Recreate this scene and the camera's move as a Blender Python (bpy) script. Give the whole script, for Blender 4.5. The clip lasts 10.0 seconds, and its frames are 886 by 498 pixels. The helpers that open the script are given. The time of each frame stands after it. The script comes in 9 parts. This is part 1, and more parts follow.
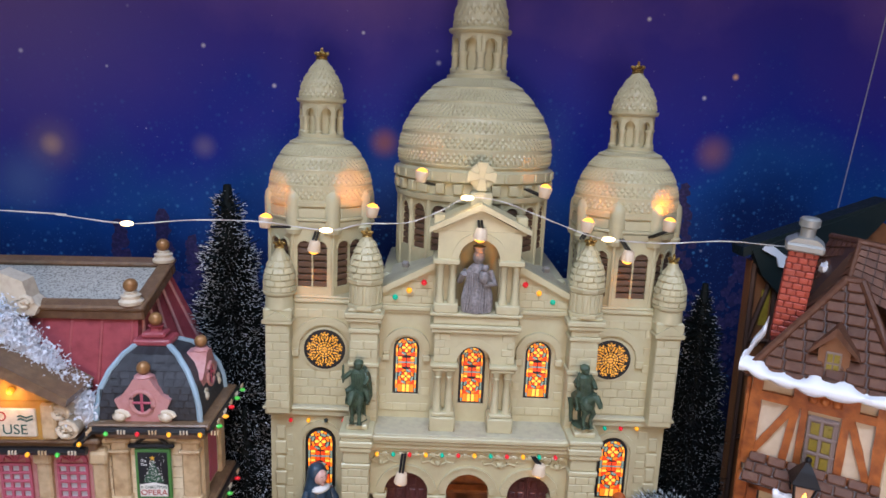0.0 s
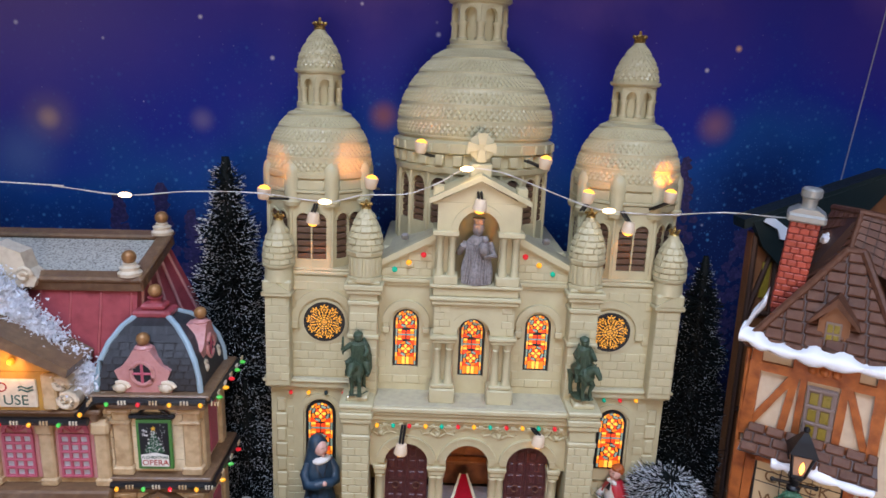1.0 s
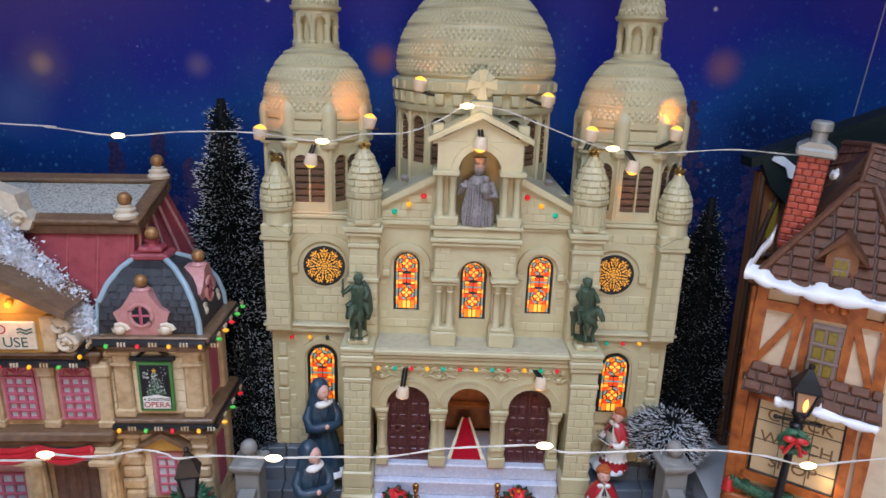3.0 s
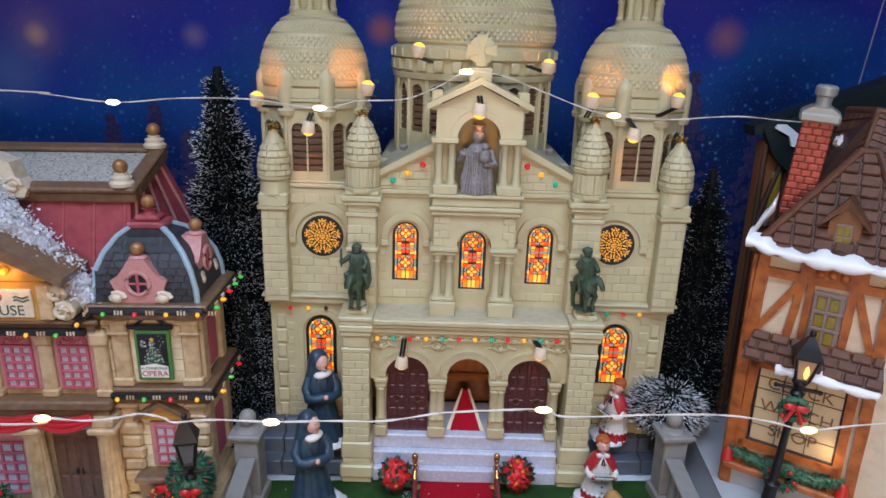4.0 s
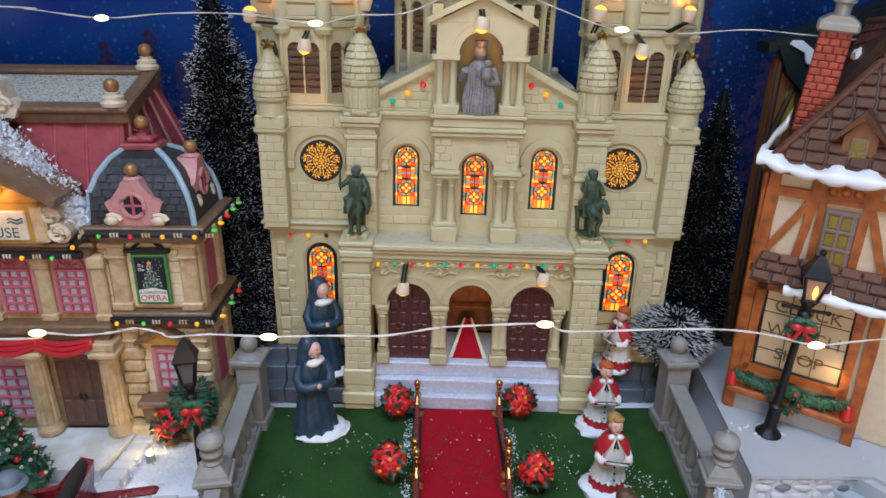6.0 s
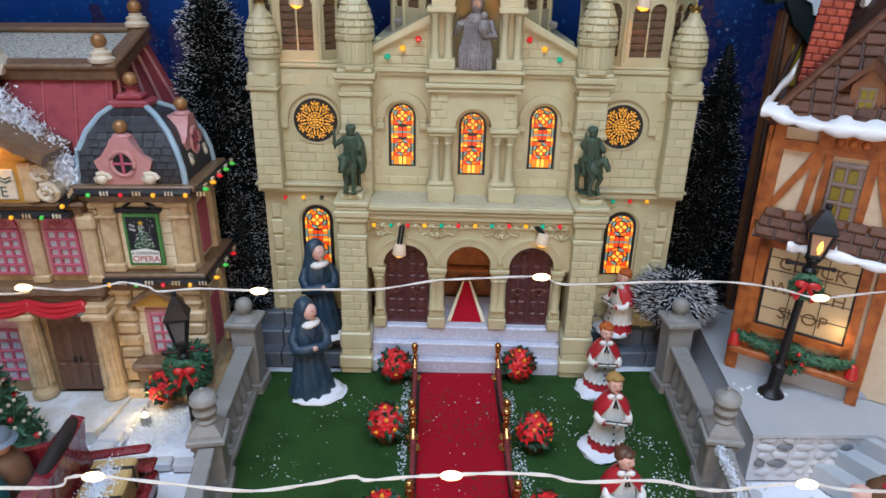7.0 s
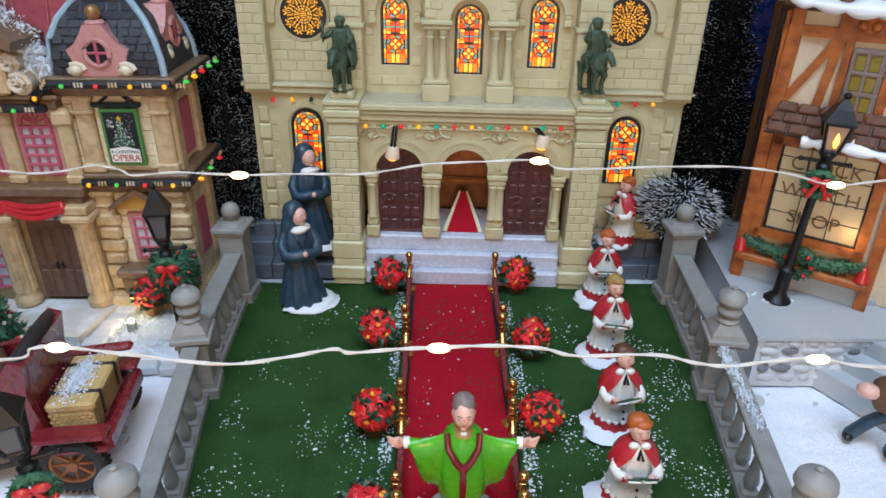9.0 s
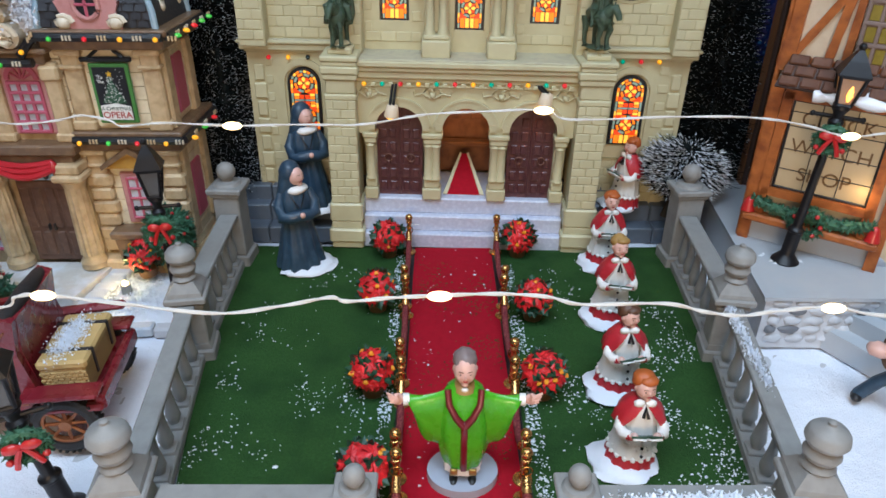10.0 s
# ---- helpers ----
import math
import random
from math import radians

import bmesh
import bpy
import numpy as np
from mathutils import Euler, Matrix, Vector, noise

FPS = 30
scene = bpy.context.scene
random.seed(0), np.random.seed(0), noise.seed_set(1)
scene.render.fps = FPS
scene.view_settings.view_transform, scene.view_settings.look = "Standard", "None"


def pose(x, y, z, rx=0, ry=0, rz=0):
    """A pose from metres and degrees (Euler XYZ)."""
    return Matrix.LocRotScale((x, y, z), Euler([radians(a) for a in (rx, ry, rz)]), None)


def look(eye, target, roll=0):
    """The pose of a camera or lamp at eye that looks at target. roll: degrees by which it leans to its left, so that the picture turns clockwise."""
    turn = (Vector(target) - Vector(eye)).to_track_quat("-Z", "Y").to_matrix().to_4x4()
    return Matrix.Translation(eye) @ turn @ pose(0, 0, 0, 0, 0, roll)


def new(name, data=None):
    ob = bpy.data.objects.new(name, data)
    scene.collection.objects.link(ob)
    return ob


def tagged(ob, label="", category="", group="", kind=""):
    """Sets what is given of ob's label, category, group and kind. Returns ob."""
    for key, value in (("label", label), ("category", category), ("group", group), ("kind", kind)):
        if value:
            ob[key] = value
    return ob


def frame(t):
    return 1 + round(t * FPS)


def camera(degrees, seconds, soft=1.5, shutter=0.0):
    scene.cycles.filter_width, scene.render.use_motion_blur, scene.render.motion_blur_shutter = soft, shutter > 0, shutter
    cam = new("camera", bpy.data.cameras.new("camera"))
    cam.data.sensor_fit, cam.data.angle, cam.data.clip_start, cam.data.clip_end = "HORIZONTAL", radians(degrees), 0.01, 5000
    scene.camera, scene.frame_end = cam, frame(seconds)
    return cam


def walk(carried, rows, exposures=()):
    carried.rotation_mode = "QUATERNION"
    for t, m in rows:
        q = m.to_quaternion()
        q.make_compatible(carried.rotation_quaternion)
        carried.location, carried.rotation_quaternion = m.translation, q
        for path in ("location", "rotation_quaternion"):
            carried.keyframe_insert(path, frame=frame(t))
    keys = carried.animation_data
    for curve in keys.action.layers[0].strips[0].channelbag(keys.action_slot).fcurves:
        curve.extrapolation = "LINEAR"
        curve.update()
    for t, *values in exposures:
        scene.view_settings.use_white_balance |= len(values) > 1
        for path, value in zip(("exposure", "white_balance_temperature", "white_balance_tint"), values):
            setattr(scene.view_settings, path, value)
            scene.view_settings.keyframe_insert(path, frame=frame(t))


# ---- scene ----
# Lengths below are in model units of 11.5 mm; CM turns them into metres.
CM = 0.0115
cam = camera(66.20, 10.0, soft=1.6)
# seconds, eye, target, roll
PATH = [
    (0, (-2.06, -28.57, 23.33), (-1.35, -9.00, 19.29), 1.61),
    (0.5, (-1.98, -28.56, 23.14), (-1.30, -9.05, 18.79), 1.60),
    (1, (-1.98, -28.53, 22.92), (-1.29, -9.08, 18.32), 1.57),
    (1.5, (-1.91, -28.46, 22.59), (-1.24, -9.07, 17.75), 1.42),
    (2, (-1.93, -28.43, 22.27), (-1.27, -9.10, 17.20), 1.27),
    (2.5, (-1.82, -28.36, 22.10), (-1.24, -9.11, 16.71), 1.14),
    (4, (-1.64, -28.30, 21.05), (-1.11, -9.24, 15.01), 1.06),
    (4.5, (-1.51, -28.27, 20.76), (-1.06, -9.33, 14.37), 1.05),
    (5, (-1.44, -28.25, 20.34), (-1.05, -9.41, 13.62), 0.95),
    (5.5, (-1.45, -28.24, 19.94), (-1.06, -9.52, 12.93), 0.86),
    (7, (-0.99, -28.01, 18.48), (-0.81, -9.60, 10.68), 0.29),
    (7.5, (-0.82, -28.01, 17.72), (-0.71, -9.71, 9.64), 0.30),
    (8, (-0.74, -27.90, 17.06), (-0.64, -9.80, 8.56), 0.40),
    (8.5, (-0.59, -27.84, 16.53), (-0.50, -9.88, 7.73), 0.36),
    (9, (-0.65, -27.72, 16.19), (-0.54, -9.93, 7.05), 0.37),
    (9.5, (-0.65, -27.61, 15.76), (-0.54, -9.98, 6.31), 0.35),
    (10, (-0.66, -27.50, 15.29), (-0.55, -10.02, 5.58), 0.36),
]
LIGHT_KEYS = [(0, 0.05, 6100, 21), (2.5, -0.05, 6100, 20), (5, -0.12, 6180, 17), (7.5, -0.08, 6200, 14), (10, -0.02, 6130, 10)]
walk(cam, [(t, look(Vector(e) * CM, Vector(q) * CM, r)) for t, e, q, r in PATH], LIGHT_KEYS)

# ---- world, daylight from the shop window, large lights ----
world = bpy.data.worlds.new("world")
scene.world = world
world.use_nodes = True
_wt = world.node_tree
_sky = _wt.nodes.new("ShaderNodeTexSky")
_sky.sky_type, _sky.sun_disc = "NISHITA", False
_sky.sun_elevation, _sky.sun_rotation = radians(35), radians(200)
_wt.links.new(_sky.outputs[0], _wt.nodes["Background"].inputs[0])
_wt.nodes["Background"].inputs[1].default_value = 0.006


def area_lamp(name, at, target, sx, sy, watts, color):
    data = bpy.data.lights.new(name, "AREA")
    data.shape, data.size, data.size_y, data.energy, data.color = "RECTANGLE", sx * CM, sy * CM, watts, color
    ob = new(name, data)
    ob.matrix_world = look(Vector(at) * CM, Vector(target) * CM)
    return ob


# Warm light of the shop in front of the display, and daylight through the high front window.
area_lamp("shop_front_light", (-1, -50, 13), (0, 0, 12), 16, 9, 1.08, (1.0, 0.7, 0.42))
day = area_lamp("sky_daylight", (-2, -30, 52), (0, -13, 0), 60, 24, 1.95, (0.69, 0.84, 1.0))
day.data.spread = radians(95)


def glow_lamp(name, at, watts, color, r=0.25, target=None, angle=80):
    data = bpy.data.lights.new(name, "SPOT" if target else "POINT")
    data.energy, data.color, data.shadow_soft_size = watts, color, r * CM
    ob = new(name, data)
    if target:
        data.spot_size, data.spot_blend = radians(angle), 0.7
        ob.matrix_world = look(Vector(at) * CM, Vector(target) * CM)
    else:
        ob.location = Vector(at) * CM
    return ob


# ---- materials ----
def material(name, color, rough=0.5, metal=0.0, var=0.12, scale=260.0, bump=0.15, fine=2200.0, tint=None, tint_amount=0.0,
             tint_scale=120.0, emit=None, emit_strength=0.0, spec=0.5, piece=0.0, coat=0.0, sub=0.0):
    """A painted or moulded surface: base colour with grain at two scales, stains of a second colour, fine relief."""
    m = bpy.data.materials.new(name)
    m.use_nodes = True
    nt = m.node_tree
    n, l = nt.nodes, nt.links
    b = n["Principled BSDF"]
    co = n.new("ShaderNodeTexCoord")
    big = n.new("ShaderNodeTexNoise")
    big.inputs["Scale"].default_value, big.inputs["Detail"].default_value = scale, 5
    l.new(co.outputs["Object"], big.inputs["Vector"])
    mix = n.new("ShaderNodeMix")
    mix.data_type = "RGBA"
    dark = [c * (1 - var) for c in color]
    light = [min(1.0, c * (1 + var)) for c in color]
    mix.inputs[6].default_value, mix.inputs[7].default_value = (*dark, 1), (*light, 1)
    l.new(big.outputs["Fac"], mix.inputs[0])
    out = mix.outputs[2]
    if tint:
        st = n.new("ShaderNodeTexNoise")
        st.inputs["Scale"].default_value, st.inputs["Detail"].default_value = tint_scale, 6
        l.new(co.outputs["Object"], st.inputs["Vector"])
        ramp = n.new("ShaderNodeValToRGB")
        ramp.color_ramp.elements[0].position, ramp.color_ramp.elements[1].position = 0.45, 0.7
        ramp.color_ramp.elements[1].color = (tint_amount,) * 3 + (1,)
        l.new(st.outputs["Fac"], ramp.inputs[0])
        m2 = n.new("ShaderNodeMix")
        m2.data_type = "RGBA"
        m2.inputs[7].default_value = (*tint, 1)
        l.new(ramp.outputs[0], m2.inputs[0])
        l.new(out, m2.inputs[6])
        out = m2.outputs[2]
    if piece:
        info = n.new("ShaderNodeObjectInfo")
        geo = n.new("ShaderNodeNewGeometry")
        add = n.new("ShaderNodeMath")
        add.operation = "ADD"
        l.new(info.outputs["Random"], add.inputs[0])
        l.new(geo.outputs["Random Per Island"], add.inputs[1])
        fr = n.new("ShaderNodeMath")
        fr.operation = "FRACT"
        l.new(add.outputs[0], fr.inputs[0])
        mp = n.new("ShaderNodeMapRange")
        mp.inputs["To Min"].default_value, mp.inputs["To Max"].default_value = 1 - piece, 1 + piece
        l.new(fr.outputs[0], mp.inputs["Value"])
        hs = n.new("ShaderNodeHueSaturation")
        l.new(mp.outputs[0], hs.inputs["Value"])
        l.new(out, hs.inputs["Color"])
        out = hs.outputs[0]
    l.new(out, b.inputs["Base Color"])
    b.inputs["Metallic"].default_value = metal
    b.inputs["Specular IOR Level"].default_value = spec
    b.inputs["Coat Weight"].default_value = coat
    if sub:
        b.inputs["Subsurface Weight"].default_value = sub
        b.inputs["Subsurface Radius"].default_value = (0.002, 0.0015, 0.001)
    rr = n.new("ShaderNodeMapRange")
    rr.inputs["To Min"].default_value, rr.inputs["To Max"].default_value = max(0.05, rough - 0.1), min(1, rough + 0.1)
    l.new(big.outputs["Fac"], rr.inputs["Value"])
    l.new(rr.outputs[0], b.inputs["Roughness"])
    if bump:
        fn = n.new("ShaderNodeTexNoise")
        fn.inputs["Scale"].default_value, fn.inputs["Detail"].default_value = fine, 4
        l.new(co.outputs["Object"], fn.inputs["Vector"])
        ad = n.new("ShaderNodeMath")
        ad.operation = "ADD"
        l.new(fn.outputs["Fac"], ad.inputs[0])
        l.new(big.outputs["Fac"], ad.inputs[1])
        bp = n.new("ShaderNodeBump")
        bp.inputs["Strength"].default_value, bp.inputs["Distance"].default_value = bump, 0.0006
        l.new(ad.outputs[0], bp.inputs["Height"])
        l.new(bp.outputs[0], b.inputs["Normal"])
    if emit:
        b.inputs["Emission Color"].default_value = (*emit, 1)
        b.inputs["Emission Strength"].default_value = emit_strength
    return m


def glass(name, color=(1, 1, 1), rough=0.05):
    m = bpy.data.materials.new(name)
    m.use_nodes = True
    b = m.node_tree.nodes["Principled BSDF"]
    b.inputs["Base Color"].default_value = (*color, 1)
    b.inputs["Transmission Weight"].default_value = 1
    b.inputs["Roughness"].default_value = rough
    b.inputs["IOR"].default_value = 1.3
    return m


M = {}
M["cream"] = material("cream_porcelain", (0.55, 0.505, 0.31), 0.42, var=0.05, bump=0.2, tint=(0.4, 0.34, 0.2), tint_amount=0.35, tint_scale=90, coat=0.1)
M["cream_brick"] = material("cream_brick", (0.56, 0.515, 0.32), 0.45, var=0.05, bump=0.2, piece=0.06)
M["cream_floor"] = material("cream_ledge", (0.5, 0.465, 0.32), 0.55, var=0.07, bump=0.25, tint=(0.34, 0.3, 0.24), tint_amount=0.5, tint_scale=300)
M["step"] = material("pale_step_stone", (0.5, 0.53, 0.64), 0.5, var=0.08, bump=0.25, tint=(0.8, 0.83, 0.92), tint_amount=0.35, tint_scale=500)
M["joint"] = material("wall_joint", (0.5, 0.47, 0.38), 0.7, var=0.1)
M["louver"] = material("brown_louver", (0.13, 0.075, 0.045), 0.6, var=0.25, bump=0.4)
M["black"] = material("black_leading", (0.012, 0.012, 0.014), 0.35, var=0.3)
M["gold"] = material("gold_paint", (0.5, 0.33, 0.1), 0.35, metal=0.85, var=0.3, tint=(0.12, 0.07, 0.03), tint_amount=0.7, tint_scale=500)
M["dull_brass"] = material("dull_bronze", (0.16, 0.07, 0.045), 0.4, metal=0.4, var=0.3)
M["door"] = material("dark_brown_door", (0.085, 0.03, 0.034), 0.32, var=0.3, bump=0.3, tint=(0.2, 0.09, 0.07), tint_amount=0.4, tint_scale=400)
M["bronze"] = material("green_bronze", (0.06, 0.1, 0.06), 0.45, var=0.4, bump=0.6, tint=(0.03, 0.05, 0.035), tint_amount=0.8, tint_scale=600)
M["stone_statue"] = material("grey_statue", (0.3, 0.28, 0.28), 0.55, var=0.3, bump=0.6, tint=(0.12, 0.11, 0.12), tint_amount=0.7, tint_scale=700)
M["statue_grey"] = material("grey_lamp_housing", (0.25, 0.24, 0.23), 0.45, var=0.15)
M["wood_in"] = material("interior_wood", (0.33, 0.13, 0.05), 0.35, var=0.25, tint=(0.14, 0.05, 0.02), tint_amount=0.6, tint_scale=200)
M["carpet"] = material("red_felt_carpet", (0.36, 0.008, 0.02), 0.95, var=0.22, bump=0.6, fine=4000, scale=500, spec=0.1)
M["grass"] = material("green_flock_grass", (0.032, 0.085, 0.022), 0.95, var=0.45, bump=1.0, fine=3500, scale=900, tint=(0.02, 0.055, 0.016), tint_amount=0.8, tint_scale=60, spec=0.1)
M["snow"] = material("artificial_snow", (0.8, 0.83, 0.9), 0.7, var=0.06, bump=0.9, fine=1800, scale=350)
M["flake"] = material("snow_flake", (0.66, 0.7, 0.75), 0.6, var=0.04, bump=0.2)
M["slate"] = material("dark_slate", (0.1, 0.125, 0.16), 0.4, var=0.2, bump=0.2, piece=0.15)
M["balu"] = material("grey_balustrade", (0.27, 0.265, 0.25), 0.55, var=0.1, bump=0.2, tint=(0.17, 0.165, 0.16), tint_amount=0.5, tint_scale=150)
M["plat"] = material("pale_grey_board", (0.42, 0.45, 0.48), 0.5, var=0.05, bump=0.1, tint=(0.5, 0.5, 0.5), tint_amount=0.4, tint_scale=60)
M["table"] = material("table_cloth", (0.5, 0.5, 0.52), 0.8, var=0.1)


# ---- mesh helpers (lengths in model units) ----
def finish(name, bm, mat, smooth=False):
    bmesh.ops.transform(bm, matrix=Matrix.Scale(CM, 4), verts=bm.verts)
    me = bpy.data.meshes.new(name)
    bm.to_mesh(me)
    bm.free()
    if smooth:
        me.polygons.foreach_set("use_smooth", [True] * len(me.polygons))
        me.set_sharp_from_angle(angle=radians(38 if smooth is True else smooth))
    for m in mat if isinstance(mat, (list, tuple)) else [mat]:
        me.materials.append(m)
    return me


def part(name, bm, mat, parent, label="", smooth=False, kind=""):
    """One bmesh as one mesh object under a thing or a part."""
    ob = new(name, finish(name, bm, mat, smooth))
    ob.parent = parent
    return tagged(ob, label, kind=kind)


def thing(name, label, category, at=(0, 0, 0), rz=0.0, rx=0.0, ry=0.0, group="", kind=""):
    """An empty at the base of a thing."""
    ob = new(name)
    ob.empty_display_size = 0.01
    ob.matrix_world = pose(at[0] * CM, at[1] * CM, at[2] * CM, rx, ry, rz)
    return tagged(ob, label, category, group, kind)


def solid(name, bm, mat, label, category, group="", kind="", smooth=False, at=None, rz=0.0):
    """A thing that is one mesh."""
    ob = new(name, finish(name, bm, mat, smooth))
    if at is not None:
        ob.matrix_world = pose(at[0] * CM, at[1] * CM, at[2] * CM, 0, 0, rz)
    return tagged(ob, label, category, group, kind)


def shift(m, bm, first):
    """Moves the vertices made since the count first by the matrix m."""
    if m is not None:
        vs = bm.verts[:] if first == 0 else list(bm.verts)[first:]
        for v in vs:
            v.co = m @ v.co


def T(x=0, y=0, z=0, rx=0, ry=0, rz=0):
    return pose(x, y, z, rx, ry, rz)


def face(bm, vs, mi=0):
    try:
        f = bm.faces.new(vs)
        f.material_index = mi
    except ValueError:
        pass


def box(bm, x0, x1, y0, y1, z0, z1, c=0.04, m=None, mi=0):
    """A box with chamfered edges."""
    c = min(c, (x1 - x0) * 0.4, (y1 - y0) * 0.4, (z1 - z0) * 0.4)
    cx, cy, cz, hx, hy, hz = (x0 + x1) / 2, (y0 + y1) / 2, (z0 + z1) / 2, (x1 - x0) / 2, (y1 - y0) / 2, (z1 - z0) / 2
    mk = {}
    for sx in (-1, 1):
        for sy in (-1, 1):
            for sz in (-1, 1):
                for a in range(3):
                    d = [hx - c, hy - c, hz - c]
                    d[a] += c
                    p = Vector((cx + sx * d[0], cy + sy * d[1], cz + sz * d[2]))
                    mk[sx, sy, sz, a] = bm.verts.new(m @ p if m is not None else p)
    for a in range(3):
        b, d = (a + 1) % 3, (a + 2) % 3
        for s in (-1, 1):
            loop = []
            for sb, sd in ((-1, -1), (1, -1), (1, 1), (-1, 1)):
                k = [0, 0, 0]
                k[a], k[b], k[d] = s, sb, sd
                loop.append(mk[k[0], k[1], k[2], a])
            face(bm, loop if s > 0 else loop[::-1], mi)
        for sb in (-1, 1):
            for sd in (-1, 1):
                lo, hi = [0] * 3, [0] * 3
                lo[a], hi[a] = -1, 1
                lo[b] = hi[b] = sb
                lo[d] = hi[d] = sd
                lo, hi = tuple(lo), tuple(hi)
                loop = [mk[lo + (b,)], mk[hi + (b,)], mk[hi + (d,)], mk[lo + (d,)]]
                face(bm, loop if sb * sd < 0 else loop[::-1], mi)
    for sx in (-1, 1):
        for sy in (-1, 1):
            for sz in (-1, 1):
                loop = [mk[sx, sy, sz, a] for a in range(3)]
                face(bm, loop if sx * sy * sz > 0 else loop[::-1], mi)


def lathe(bm, prof, seg=24, m=None, mi=0, cap=True, sx=1.0, sy=1.0):
    """A turned body about z from (radius, height) pairs."""
    rings = []
    for r, z in prof:
        ring = []
        for i in range(seg):
            a = 2 * math.pi * i / seg
            p = Vector((sx * r * math.cos(a), sy * r * math.sin(a), z))
            ring.append(bm.verts.new(m @ p if m is not None else p))
        rings.append(ring)
    for lo, hi in zip(rings, rings[1:]):
        for i in range(seg):
            face(bm, [lo[i], lo[(i + 1) % seg], hi[(i + 1) % seg], hi[i]], mi)
    if cap:
        face(bm, rings[0][::-1], mi)
        face(bm, rings[-1], mi)


def prism(bm, pts, y0, y1, m=None, mi=0):
    """A polygon in x, z, given anticlockwise as seen from -y, extruded from y0 (front) to y1."""
    fr = [bm.verts.new(m @ Vector((x, y0, z)) if m is not None else Vector((x, y0, z))) for x, z in pts]
    bk = [bm.verts.new(m @ Vector((x, y1, z)) if m is not None else Vector((x, y1, z))) for x, z in pts]
    face(bm, fr, mi)
    face(bm, bk[::-1], mi)
    for i in range(len(pts)):
        j = (i + 1) % len(pts)
        face(bm, [fr[j], fr[i], bk[i], bk[j]], mi)


def slab(bm, pts, z0, z1, m=None, mi=0):
    """A polygon in x, y (anticlockwise from above) extruded from z0 to z1."""
    lo = [bm.verts.new(m @ Vector((x, y, z0)) if m is not None else Vector((x, y, z0))) for x, y in pts]
    hi = [bm.verts.new(m @ Vector((x, y, z1)) if m is not None else Vector((x, y, z1))) for x, y in pts]
    face(bm, hi, mi)
    face(bm, lo[::-1], mi)
    for i in range(len(pts)):
        j = (i + 1) % len(pts)
        face(bm, [lo[i], lo[j], hi[j], hi[i]], mi)


def arc(cx, cz, r, a0, a1, n=12, rz=None):
    return [(cx + r * math.cos(radians(a0 + (a1 - a0) * i / n)), cz + (rz or r) * math.sin(radians(a0 + (a1 - a0) * i / n))) for i in range(n + 1)]


def arched(cx, w, z0, zt, n=12):
    """Outline of an opening with a round head: half width w, sill z0, crown zt."""
    return [(cx - w, z0), (cx + w, z0)] + arc(cx, zt - w, w, 0, 180, n)


def arch_wall(bm, x0, x1, z0, z1, cx, w, zs, zt, y0, y1, m=None):
    """A wall piece x0..x1, z0..z1 with an opening of half width w from z0, springing at zs, crown at zt."""
    pts = [(x0, z0), (cx - w, z0), (cx - w, zs)] + arc(cx, zs, w, 180, 0, 14, zt - zs)[1:-1] + [(cx + w, zs), (cx + w, z0), (x1, z0), (x1, z1), (x0, z1)]
    prism(bm, pts, y0, y1, m)


def arch_band(bm, cx, zs, r0, r1, y0, y1, a0=0, a1=180, n=14, m=None, mi=0):
    prism(bm, arc(cx, zs, r1, a0, a1, n) + arc(cx, zs, r0, a1, a0, n), y0, y1, m, mi)


def tube(bm, pts, r, seg=6, mi=0, taper=None):
    """A round rod along points."""
    pts = [Vector(p) for p in pts]
    rings = []
    up = Vector((0, 0, 1))
    for i, p in enumerate(pts):
        d = (pts[min(i + 1, len(pts) - 1)] - pts[max(i - 1, 0)]).normalized()
        a = d.cross(up if abs(d.z) < 0.95 else Vector((1, 0, 0))).normalized()
        b = a.cross(d)
        rr = r * (taper[i] if taper else 1)
        rings.append([bm.verts.new(p + rr * (a * math.cos(2 * math.pi * k / seg) + b * math.sin(2 * math.pi * k / seg))) for k in range(seg)])
    for lo, hi in zip(rings, rings[1:]):
        for k in range(seg):
            face(bm, [lo[k], hi[k], hi[(k + 1) % seg], lo[(k + 1) % seg]], mi)
    face(bm, rings[0], mi)
    face(bm, rings[-1][::-1], mi)


def ball(bm, x, y, z, r, seg=12, rings=7, sx=1, sy=1, sz=1, mi=0):
    prof = [(max(0.02 * r, r * math.sin(math.pi * i / rings)), -r * sz * math.cos(math.pi * i / rings)) for i in range(rings + 1)]
    lathe(bm, prof, seg, T(x, y, z), mi, True, sx, sy)


def lump(bm, x, y, z, r, sx=1.0, sy=1.0, sz=1.0, rough=0.2, seg=10, rings=6, mi=0, seed=0):
    """An uneven lump, for snow, leaves and cloth."""
    first = len(bm.verts)
    ball(bm, 0, 0, 0, 1.0, seg, rings, mi=mi)
    bm.verts.ensure_lookup_table()
    for v in bm.verts[first:]:
        k = 1 + rough * noise.noise(v.co * 2.1 + Vector((seed * 3.7, seed * 1.3, 5.1)))
        v.co = Vector((x + v.co.x * r * sx * k, y + v.co.y * r * sy * k, z + v.co.z * r * sz * k))


